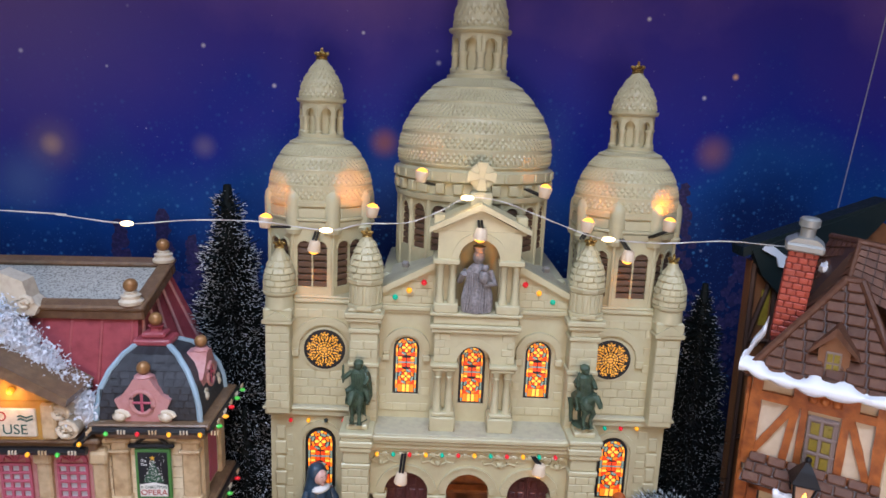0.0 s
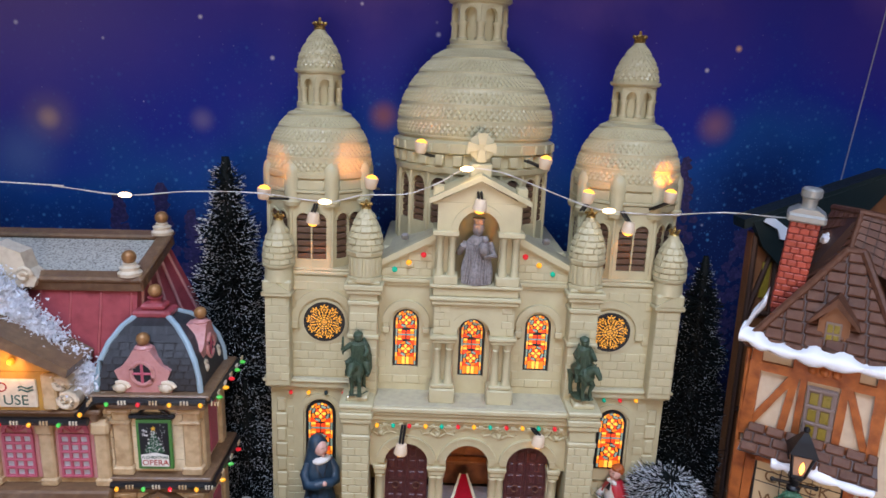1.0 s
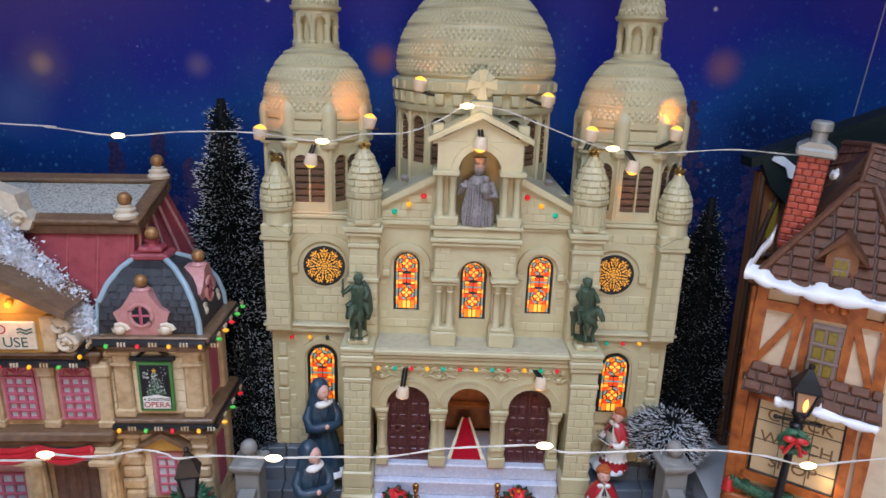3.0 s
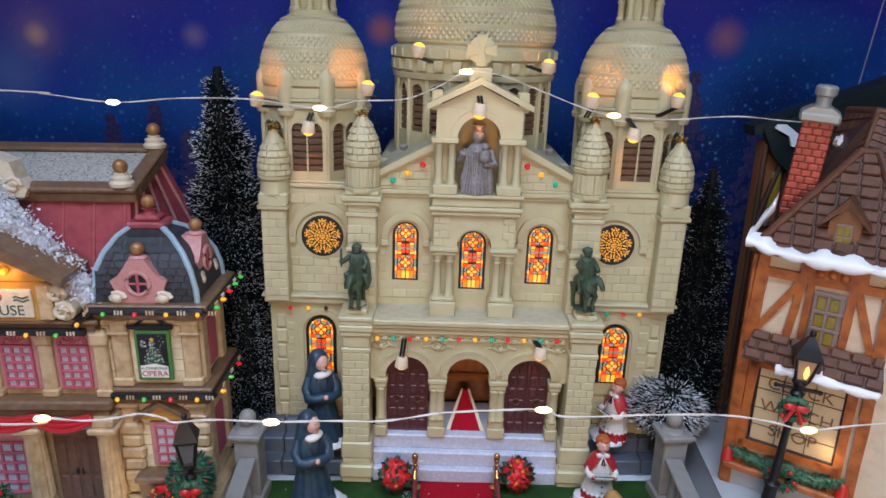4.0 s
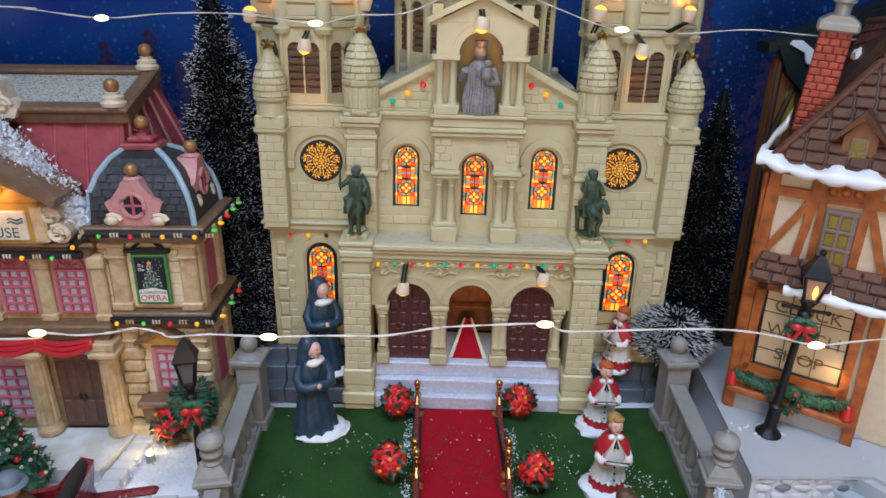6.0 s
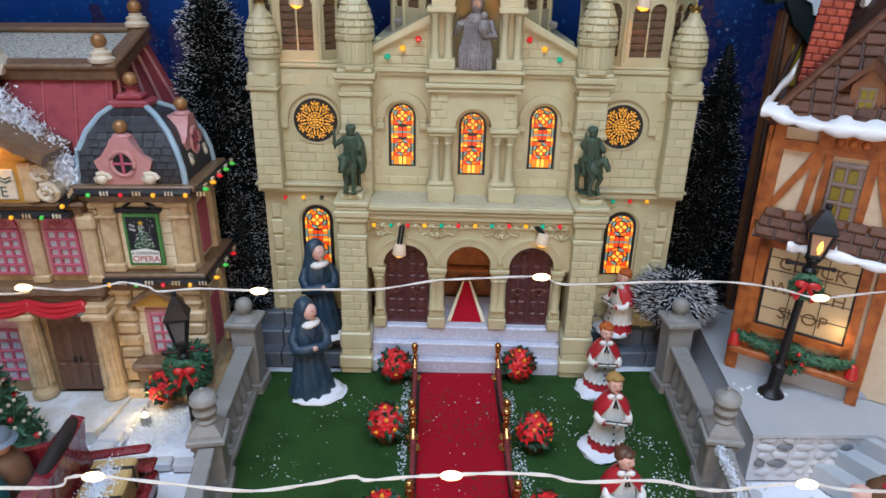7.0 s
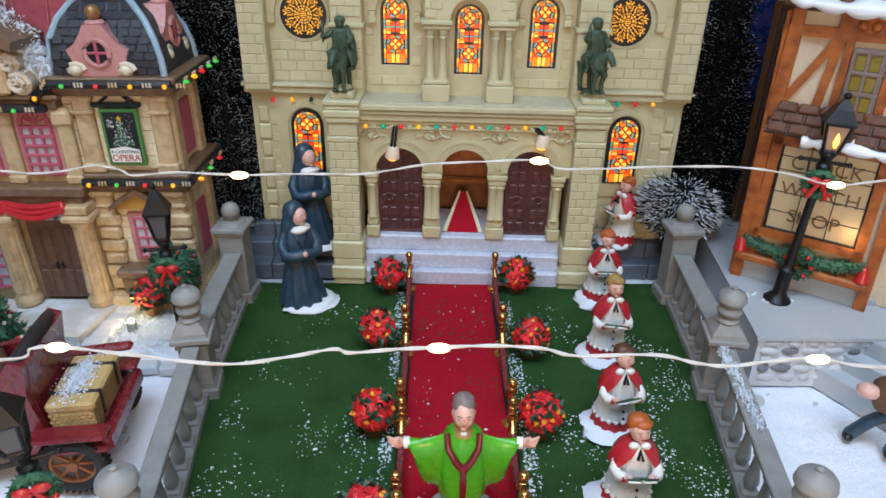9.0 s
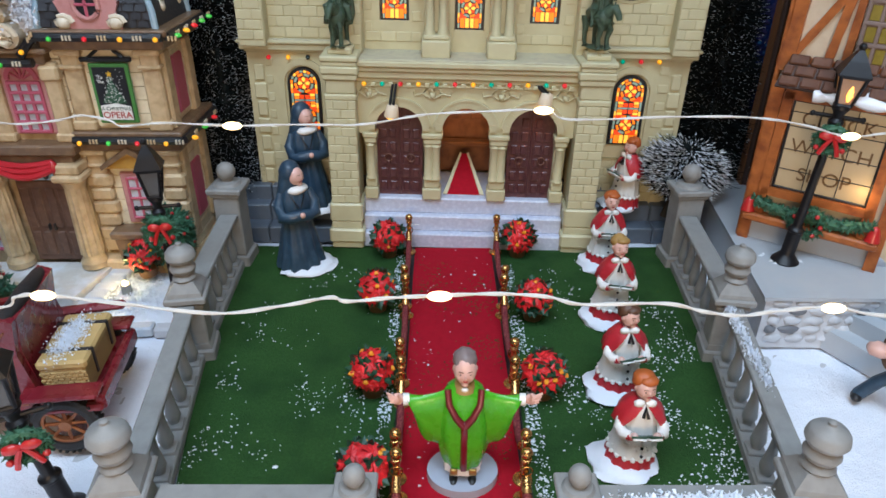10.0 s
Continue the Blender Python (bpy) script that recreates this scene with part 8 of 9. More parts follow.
def street_lamp(x, y, z, h, lit, rz=0, lean=(0, 0), label="black iron street lamp with a wreath"):
    t = thing("street_lamp", label, "street lamp", (x, y, z), rz=rz, rx=lean[0], ry=lean[1], group="street lamps")
    q = h - 8.2
    bm = B()
    lathe(bm, [(0.52, 0), (0.52, 0.06), (0.4, 0.2), (0.3, 0.32), (0.26, 0.4), (0.26, 1.3), (0.3, 1.34), (0.3, 1.42), (0.2, 1.5), (0.17, 1.6), (0.15, 4.9 + q), (0.2, 4.95 + q), (0.26, 5.05 + q), (0.2, 5.15 + q), (0.26, 5.3 + q), (0.26, 5.4 + q), (0.17, 5.5 + q), (0.2, 5.7 + q), (0.3, 5.85 + q), (0.28, 5.98 + q)], 16)
    part("post", bm, M["iron"], t, smooth=True)
    bm = B()
    tube(bm, [(-0.8, 0, 5.55 + q), (0.8, 0, 5.55 + q)], 0.07, 8)
    for s in (-1, 1):
        ball(bm, s * 0.8, 0, 5.55 + q, 0.1, 8, 6)
    part("cross_bar", bm, M["iron"], t, smooth=True)
    # lantern: four tapered panes with corner bars
    z0, z1, r0, r1 = 6.0 + q, 7.0 + q, 0.33, 0.57
    ln = B()
    for k in range(4):
        a0, a1 = math.pi / 4 + k * math.pi / 2, math.pi / 4 + (k + 1) * math.pi / 2
        v = [ln.verts.new(p) for p in ((r0 * 0.96 * math.cos(a0), r0 * 0.96 * math.sin(a0), z0), (r0 * 0.96 * math.cos(a1), r0 * 0.96 * math.sin(a1), z0), (r1 * 0.96 * math.cos(a1), r1 * 0.96 * math.sin(a1), z1), (r1 * 0.96 * math.cos(a0), r1 * 0.96 * math.sin(a0), z1))]
        face(ln, v)
    part("lantern_glass", ln, M["lamp_lit"] if lit else M["lamp_glass"], t, "lit lantern panes" if lit else "dim unlit lantern panes")
    bm = B()
    for k in range(4):
        a0 = math.pi / 4 + k * math.pi / 2
        a1 = a0 + math.pi / 2
        tube(bm, [(r0 * math.cos(a0), r0 * math.sin(a0), z0), (r1 * math.cos(a0), r1 * math.sin(a0), z1)], 0.065, 6)
        for r_, zz in ((r0, z0), (r1, z1)):
            tube(bm, [(r_ * math.cos(a0), r_ * math.sin(a0), zz), (r_ * math.cos(a1), r_ * math.sin(a1), zz)], 0.07, 6)
    part("lantern_frame", bm, M["iron"], t)
    bm = B()
    lathe(bm, [(0.7, z1), (0.72, z1 + 0.06), (0.4, z1 + 0.5), (0.13, z1 + 0.82), (0.11, z1 + 0.86)], 4, T(0, 0, 0, 0, 0, 45))
    ball(bm, 0, 0, z1 + 0.94, 0.13, 10, 7)
    part("lantern_roof", bm, M["iron"], t, "black pyramid lantern roof")
    if lit:
        bm = B()
        lathe(bm, [(0.05, z0 + 0.1), (0.13, z0 + 0.35), (0.1, z0 + 0.6), (0.02, z0 + 0.8)], 10, T(0.06, -0.33, 0) @ Matrix.Translation((0, 0, z0 + 0.4)) @ Matrix.Scale(0.75, 4) @ Matrix.Translation((0, 0, -z0 - 0.4)))
        part("flame", bm, M["flame"], t, "glowing orange flame", smooth=True)
    # wreath with a red bow
    bm = B()
    ring_ = [(0.42 * math.cos(a), -0.28, 4.78 + q + 0.42 * math.sin(a)) for a in np.linspace(0, 6.283, 17)]
    tube(bm, ring_, 0.14, 8)
    leafy(bm, ring_, 0.27, 360, 11)
    w_ = part("wreath", bm, M["garland"], t, "dark green wreath with a red bow")
    bm = B()
    for s in (-1, 1):
        lump(bm, s * 0.22, -0.5, 4.95 + q, 0.22, 1.1, 0.5, 0.7, 0.2, 9, 6, seed=s)
        tube(bm, [(s * 0.05, -0.5, 4.9 + q), (s * 0.2, -0.52, 4.6 + q), (s * 0.3, -0.5, 4.3 + q)], 0.08, 6)
        ball(bm, s * 0.42, -0.45, 4.5 + q, 0.1, 7, 5)
    part("bow", bm, M["bell_red"], w_, "red bow", smooth=True)


street_lamp(12.8, -4.6, 2.1, 8.5, True, -20, (0, 3.5), label="black iron street lamp, lit, with a red bowed wreath")
street_lamp(-10.45, -6.1, -0.1, 7.8, False, 12, label="unlit black street lamp with a wreath, in snow")
street_lamp(-10.8, -14.6, -0.1, 6.3, False, 20, (2, -6), label="leaning unlit black street lamp with a wreath")
bpy.data.objects["street_lamp.001"].scale = (0.86, 0.86, 1.0)

# ---- wires with warm lamps ----
M["wire"] = material("white_twisted_wire", (0.62, 0.6, 0.56), 0.35, var=0.1, bump=0.1)
M["fairy"] = material("fairy_lamp", (1.0, 0.9, 0.65), 0.3, var=0, bump=0, emit=(1.0, 0.68, 0.3), emit_strength=6)


def light_wire(pts, lamps, r, label, size):
    t = thing("light_wire", label, "string lights", pts[0], group="string lights")
    o = Vector(pts[0])
    fine = []
    P_ = [Vector(p) - o for p in pts]
    for i in range(len(P_) - 1):
        a, b, c_, d = P_[max(i - 1, 0)], P_[i], P_[i + 1], P_[min(i + 2, len(P_) - 1)]
        for k in range(8):
            s = k / 8
            fine.append(0.5 * ((2 * b) + (c_ - a) * s + (2 * a - 5 * b + 4 * c_ - d) * s * s + (3 * b - a - 3 * c_ + d) * s ** 3))
    fine.append(P_[-1])
    for ph in (0, math.pi):
        bm = B()
        tube(bm, [p + Vector((0, math.cos(k * 0.5 + ph), math.sin(k * 0.5 + ph))) * r * 0.75 for k, p in enumerate(fine)], r, 6)
        part("wire_strand", bm, M["wire"], t, smooth=True)
    for x in lamps:
        p = min(fine, key=lambda q: abs(q.x + o.x - x))
        bm = B()
        ball(bm, p.x, p.y - r, p.z, size, 12, 8, sx=1.75, sy=0.8, sz=0.7)
        part("lamp", bm, M["fairy"], t, "warm white glowing lamp", smooth=True)


light_wire([(-20.5, -15.6, 6.6), (-15, -15.65, 7.3), (-10.18, -15.65, 7.24), (-9.43, -15.65, 7.54), (-8.84, -15.65, 7.59), (-7.34, -15.65, 7.39), (-5.36, -15.65, 7.14), (-3.92, -15.65, 7.34), (-2.93, -15.65, 7.55), (-2.57, -15.65, 7.45), (-1.58, -15.65, 7.55), (-0.65, -15.65, 7.6), (0.49, -15.65, 7.65), (1.59, -15.65, 7.58), (2.34, -15.65, 7.39), (4.06, -15.65, 7.42), (4.96, -15.65, 7.21), (5.72, -15.65, 7.12), (6.56, -15.65, 7.25), (7.61, -15.65, 7.33), (9.18, -15.65, 7.1), (14, -15.6, 7.0), (20, -15.6, 7.4)], (-8.84, -0.65, 7.61), 0.026, "white twisted wire with warm lamps above the gate", 0.15)
light_wire([(-30, -8.0, 9.4), (-22, -8.6, 8.8), (-14.45, -8.8, 8.79), (-13.91, -8.8, 9.02), (-12.67, -8.8, 8.93), (-11.61, -8.8, 9.03), (-10.79, -8.8, 9.19), (-10.04, -8.8, 9.04), (-9.71, -8.8, 8.88), (-8.47, -8.8, 8.98), (-6.58, -8.8, 8.91), (-4.63, -8.8, 8.95), (-2.87, -8.8, 8.96), (-1.12, -8.8, 9.25), (0.45, -8.8, 9.35), (2.28, -8.8, 9.4), (3.08, -8.8, 9.13), (5.88, -8.8, 9.22), (8.16, -8.8, 9.22), (9.78, -8.8, 9.0), (11.2, -8.8, 8.67), (13.13, -8.8, 8.87), (20, -8.8, 9.5), (28, -8.5, 9)], (-13.91, -6.58, 2.28, 11.2), 0.022, "white twisted wire with warm lamps before the church", 0.16)
light_wire([(-45, 1, 19.5), (-19.75, 1.0, 18.51), (-17.66, 1.0, 18.38), (-14.76, 1.0, 18.07), (-11.98, 1.0, 18.28), (-9.1, 1.0, 18.28), (-6.15, 1.0, 17.96), (-4.52, 1.0, 18.28), (-2.58, 1.0, 18.38), (-1.13, 1.0, 18.94), (0.01, 0.9, 19.55), (1.52, 1.0, 19.41), (3.0, 1.0, 18.89), (5.27, 0.8, 18.07), (6.53, 0.8, 17.84), (8.78, 0.8, 17.73), (11.51, 0.6, 17.92), (14.31, 0.8, 17.71), (18.62, 1.0, 17.48), (40, 1, 17)], (-14.9, -6.15, 0.01, 6.4), 0.018, "thin white wire with warm lamps across the domes", 0.17)
glow_lamp("fairy_glow", (0.0, 0.3, 19.75), 0.006, (1.0, 0.7, 0.35), 0.2)

# ---- painted figurines: each one plain body ----
SK = material("figurine_skin", (0.7, 0.42, 0.35), 0.4, var=0.08, bump=0.1, coat=0.2)
WHITE = material("figurine_white", (0.78, 0.76, 0.72), 0.45, var=0.05, bump=0.3)
NAVY = material("figurine_navy", (0.022, 0.05, 0.085), 0.4, var=0.3, bump=0.3, tint=(0.045, 0.09, 0.14), tint_amount=0.5, tint_scale=250, coat=0.15)
RED = material("figurine_red", (0.44, 0.018, 0.028), 0.4, var=0.25, bump=0.3, coat=0.2)
GREEN = material("figurine_green", (0.07, 0.38, 0.012), 0.28, var=0.15, bump=0.2, coat=0.35)
MAROON = material("figurine_maroon", (0.14, 0.006, 0.014), 0.35, var=0.15, coat=0.3)
DARK = material("figurine_black", (0.012, 0.012, 0.013), 0.35, var=0.2)
GINGER = material("figurine_ginger", (0.42, 0.1, 0.02), 0.5, var=0.25)
BLOND = material("figurine_blond", (0.34, 0.2, 0.06), 0.5, var=0.25)
BROWN = material("figurine_brown", (0.09, 0.04, 0.02), 0.5, var=0.25)
GREYH = material("figurine_grey_hair", (0.2, 0.15, 0.14), 0.5, var=0.25)
BASE = material("figurine_base_snow", (0.74, 0.77, 0.83), 0.5, var=0.06, bump=0.5)
BLUEGREY = material("figurine_base_grey", (0.33, 0.37, 0.45), 0.4, var=0.08)
FIG = [SK, WHITE, NAVY, RED, GREEN, MAROON, DARK, GINGER, BLOND, BROWN, GREYH, BASE, BLUEGREY, M["gold"], M["leaf"]]


def features(bm, x, y, z, r, sz=1.2):
    """Painted features on a figurine's head: sockets, brows, nose, mouth and ears."""
    for s in (-1, 1):
        ball(bm, x + s * r * 0.36, y - r * 0.86, z + r * 0.1, r * 0.1, 7, 5, sx=1.2, sy=0.6, mi=6)
        tube(bm, [(x + s * r * 0.18, y - r * 0.93, z + r * 0.34), (x + s * r * 0.38, y - r * 0.9, z + r * 0.4), (x + s * r * 0.56, y - r * 0.76, z + r * 0.32)], r * 0.03, 5, 9)
        lump(bm, x + s * r * 0.97, y + r * 0.08, z, r * 0.2, 0.5, 0.8, 1.2, 0.1, 7, 5, mi=0)
        lump(bm, x + s * r * 0.45, y - r * 0.72, z - r * 0.28, r * 0.26, 1, 0.6, 1, 0.05, 7, 5, mi=0)
    lump(bm, x, y - r * 0.98, z - r * 0.06, r * 0.17, 0.7, 0.9, 1.3, 0.05, 8, 6, mi=0)
    ball(bm, x, y - r * 0.88, z - r * 0.5, r * 0.17, 8, 5, sx=1.3, sy=0.5, sz=0.5, mi=3)
    lump(bm, x, y - r * 0.62, z - r * 0.9, r * 0.34, 1, 0.8, 0.7, 0.05, 8, 6, mi=0)


def turned(bm, first, m):
    """Turns the vertices made since the count first by the matrix m."""
    bm.verts.ensure_lookup_table()
    for v in bm.verts[first:]:
        v.co = m @ v.co


def nun(x, y, z, h, rz, head, base):
    """A standing habit with folded sleeves, wide collar and a draped veil; head: its turn in degrees."""
    bm = B()
    k = h / 5.0
    lump(bm, 0.25, -0.15, 0.12, 1.0, *base, 0.24, 0.3, 22, 9, mi=11, seed=x)
    body(bm, [(0.15, 0.98, 0.86, 0, 0, 2), (0.35, 1.0, 0.88, 0, 0, 2), (0.9, 0.88, 0.77, 0, 0, 2), (1.6 * k, 0.75, 0.66, 0, 0, 2), (2.2 * k, 0.62, 0.54, 0, 0, 2), (2.6 * k, 0.6, 0.5, 0, 0, 2), (3.0 * k, 0.66, 0.54, 0, 0, 2), (3.35 * k, 0.68, 0.52, 0, 0, 2), (3.65 * k, 0.6, 0.46, 0, 0, 2), (3.85 * k, 0.42, 0.36, 0, 0, 2), (3.98 * k, 0.24, 0.24, 0, 0, 2)], 48, 0.1, 11, x)
    for s in (-1, 1):
        tube(bm, [(s * 0.52, 0, 3.6 * k), (s * 0.74, -0.12, 3.1 * k), (s * 0.7, -0.42, 2.68 * k), (s * 0.3, -0.66, 2.72 * k), (-s * 0.1, -0.7, 2.82 * k)], 0.22, 12, 2, [0.9, 1.1, 1.15, 1.2, 0.95])
        for q in range(3):
            tube(bm, [(s * (0.68 - 0.12 * q), -0.36 - 0.12 * q, 2.9 * k - 0.02 * q), (s * (0.72 - 0.14 * q), -0.52 - 0.1 * q, 2.7 * k), (s * (0.62 - 0.12 * q), -0.45 - 0.1 * q, 2.5 * k)], 0.05, 6, 2)
    ball(bm, 0.05, -0.84, 2.84 * k, 0.13, 9, 6, mi=0)
    tube(bm, [(-0.28, -0.44, 3.62 * k), (-0.1, -0.62, 3.25 * k), (0.02, -0.7, 3.02 * k), (0.12, -0.62, 3.25 * k), (0.3, -0.44, 3.62 * k)], 0.022, 5, 6)
    first = len(bm.verts)
    lump(bm, 0, -0.2, 3.76 * k, 0.46, 1.05, 0.75, 0.42, 0.15, 16, 9, mi=1, seed=2)
    ball(bm, 0, 0.04, 4.37 * k, 0.385, 16, 11, sz=1.16, mi=1)
    ball(bm, 0, -0.15, 4.33 * k, 0.34, 16, 11, sz=1.15, mi=0)
    features(bm, 0, -0.15, 4.33 * k, 0.33)
    lump(bm, 0, 0.12, 4.42 * k, 0.47, 1.02, 0.92, 1.18, 0.08, 18, 11, mi=2, seed=1)
    # veil falling over the shoulders and the back
    body(bm, [(3.3 * k, 0.62, 0.34, 0, 0.34, 2), (3.6 * k, 0.6, 0.36, 0, 0.3, 2), (3.95 * k, 0.52, 0.4, 0, 0.22, 2), (4.3 * k, 0.47, 0.42, 0, 0.16, 2), (4.6 * k, 0.4, 0.38, 0, 0.12, 2), (4.78 * k, 0.2, 0.2, 0, 0.1, 2)], 24, 0.05, 7, x)
    turned(bm, first, T(0, 0, 0, 0, 0, head))
    solid("nun_figurine", bm, FIG, "painted figurine in a dark navy habit on a snowy base", "figurine", "nun figurines", smooth=60, at=(x, y, z), rz=rz)


nun(-6.72, -1.55, 0.0, 5.0, 26, 34, (1.22, 1.12))
nun(-6.68, 1.5, 1.38, 5.15, 22, 24, (1.1, 0.9))


def choir_boy(x, y, z, h, rz, hair, turn=0.0, tilt=0.0):
    """A choir figure: snowy base, scalloped red skirt, white dotted surplice, red cape, open book."""
    bm = B()
    k = h / 3.4
    lump(bm, -0.28, -0.1, 0.12, 1.0, 0.98, 0.92, 0.24, 0.3, 22, 9, mi=11, seed=y)
    body(bm, [(0.12, 0.74, 0.7, -0.1, 0, 3), (0.4 * k, 0.7, 0.66, -0.09, 0, 3), (0.62 * k, 0.64, 0.6, -0.07, 0, 3), (0.64 * k, 0.68, 0.64, -0.07, 0, 1), (1.1 * k, 0.6, 0.56, -0.03, 0, 1), (1.5 * k, 0.53, 0.49, 0, 0, 1), (1.8 * k, 0.5, 0.47, 0, 0, 1), (2.0 * k, 0.46, 0.46, 0, 0, 1), (2.2 * k, 0.36, 0.42, 0, 0, 1), (2.4 * k, 0.2, 0.3, 0, 0, 1)], 44, 0.07, 12, y)
    for j in range(18):
        a = j * 0.349
        lump(bm, -0.07 + 0.68 * math.cos(a), 0.64 * math.sin(a), 0.64 * k, 0.075, rough=0.3, seg=7, rings=5, mi=1, seed=j)
    for j in range(26):
        a, f = -2.9 + 2.7 * ((j * 0.618) % 1), 0.8 + 0.62 * ((j * 0.37) % 1)
        rr = 0.68 - 0.14 * (f - 0.7) / 0.7
        ball(bm, -0.04 + rr * math.cos(a), rr * 0.93 * math.sin(a), f * k, 0.035, 5, 4, mi=1)
    # cape: hangs from the neck over both shoulders and parts over the white chest
    last = None
    for cz, rx, ry, gap in ((1.62, 0.72, 0.56, 0.95), (1.68, 0.75, 0.6, 0.86), (1.9, 0.7, 0.58, 0.66), (2.15, 0.58, 0.52, 0.44), (2.36, 0.4, 0.4, 0.24), (2.5, 0.23, 0.24, 0.1)):
        ring = []
        for q in range(33):
            a = -math.pi / 2 + gap + (2 * math.pi - 2 * gap) * q / 32
            fold = 1 + 0.06 * math.sin(9 * a + y) * min(1.0, (2.5 - cz) * 2)
            ring.append((bm.verts.new((rx * fold * math.cos(a), ry * fold * math.sin(a), cz * k)), bm.verts.new(((rx * fold - 0.06) * math.cos(a), (ry * fold - 0.06) * math.sin(a), cz * k))))
        if last:
            for q in range(32):
                face(bm, [last[q][0], last[q + 1][0], ring[q + 1][0], ring[q][0]], 3)
                face(bm, [ring[q][1], ring[q + 1][1], last[q + 1][1], last[q][1]], 3)
            for q in (0, 32):
                edge = [last[q][0], ring[q][0], ring[q][1], last[q][1]]
                face(bm, edge if q == 0 else edge[::-1], 3)
        else:
            for q in range(32):
                face(bm, [ring[q][1], ring[q + 1][1], ring[q + 1][0], ring[q][0]], 3)
        last = ring
    for s in (-1, 1):
        tube(bm, [(s * 0.5, -0.05, 1.86 * k), (s * 0.62, -0.3, 1.6 * k), (s * 0.54, -0.56, 1.58 * k), (s * 0.38, -0.7, 1.66 * k)], 0.15, 10, 1, [1.0, 1.15, 1.1, 0.8])
        tube(bm, [(s * 0.46, -0.64, 1.6 * k), (s * 0.38, -0.71, 1.65 * k)], 0.13, 9, 3)
        ball(bm, s * 0.32, -0.76, 1.68 * k, 0.12, 9, 6, mi=0)
        lump(bm, s * 0.16, -0.28, 2.44 * k, 0.17, 1.0, 0.65, 0.75, 0.1, 9, 6, mi=1)
    tube(bm, [(-0.07, -0.52, 2.12 * k), (0.0, -0.4, 2.38 * k), (0.08, -0.52, 2.1 * k)], 0.05, 6, 6)
    for q in range(3):
        ball(bm, 0, -0.58 - 0.07 * q, (1.36 - 0.24 * q) * k, 0.05, 6, 5, mi=6)
    for s in (-1, 1):
        bk = T(0, -0.84, 1.74 * k, 52, 0, tilt) @ T(0, 0, 0, 0, s * 16, 0)
        box(bm, *sorted((0.0, s * 0.4)), -0.02, 0.02, -0.25, 0.25, 0.01, bk, mi=14)
        box(bm, *sorted((0.0, s * 0.37)), -0.1, -0.03, -0.22, 0.22, 0.02, bk, mi=1)
    first = len(bm.verts)
    ball(bm, 0, -0.06, 2.83 * k, 0.3, 16, 11, sz=1.2, sx=0.95, mi=0)
    features(bm, 0, -0.06, 2.83 * k, 0.3)
    lump(bm, 0, 0.09, 2.98 * k, 0.33, 1.0, 0.98, 0.85, 0.16, 16, 10, mi=hair, seed=h)
    lump(bm, 0.05, -0.12, 3.08 * k, 0.24, 1.1, 0.8, 0.5, 0.25, 14, 8, mi=hair, seed=h + 1)
    turned(bm, first, T(0, 0, 0, 0, 0, turn))
    solid("choir_figurine", bm, FIG, {7: "choir figurine with ginger hair, red cape and open book", 8: "choir figurine with blond hair, red cape and open book", 9: "choir figurine with brown hair, red cape and open book"}[hair], "figurine", "choir figurines", smooth=60, at=(x, y, z), rz=rz)


choir_boy(5.05, -12.9, 0.0, 3.45, 0, 7, 10)
choir_boy(5.42, -9.55, 0.0, 3.5, 4, 9, 25, 12)
choir_boy(6.02, -5.5, 0.0, 3.85, 0, 8, 8, -12)
choir_boy(6.68, -1.25, 0.0, 3.7, -4, 7, 6)
choir_boy(8.1, 1.75, 1.38, 3.65, -62, 7)

# figurine in a green robe with wide sleeves at the carpet's end
bm = B()
slab(bm, [(1.15 * math.cos(a), 0.85 * math.sin(a)) for a in np.linspace(0, 6.1, 26)], 0.0, 0.3, mi=12)
body(bm, [(0.5, 0.62, 0.48, 0, 0, 1), (1.0, 0.6, 0.46, 0, 0, 1), (1.4, 0.52, 0.4, 0, 0, 1)], 26, 0.08, 9)
body(bm, [(0.75, 0.6, 0.5, 0, 0, 4), (0.95, 0.68, 0.54, 0, 0, 4), (1.5, 0.8, 0.57, 0, 0, 4), (2.1, 0.86, 0.56, 0, 0, 4), (2.6, 0.82, 0.5, 0, 0, 4), (3.0, 0.72, 0.45, 0, 0, 4), (3.3, 0.56, 0.38, 0, 0, 4), (3.5, 0.3, 0.28, 0, 0, 4)], 48, 0.07, 9, 1.0)
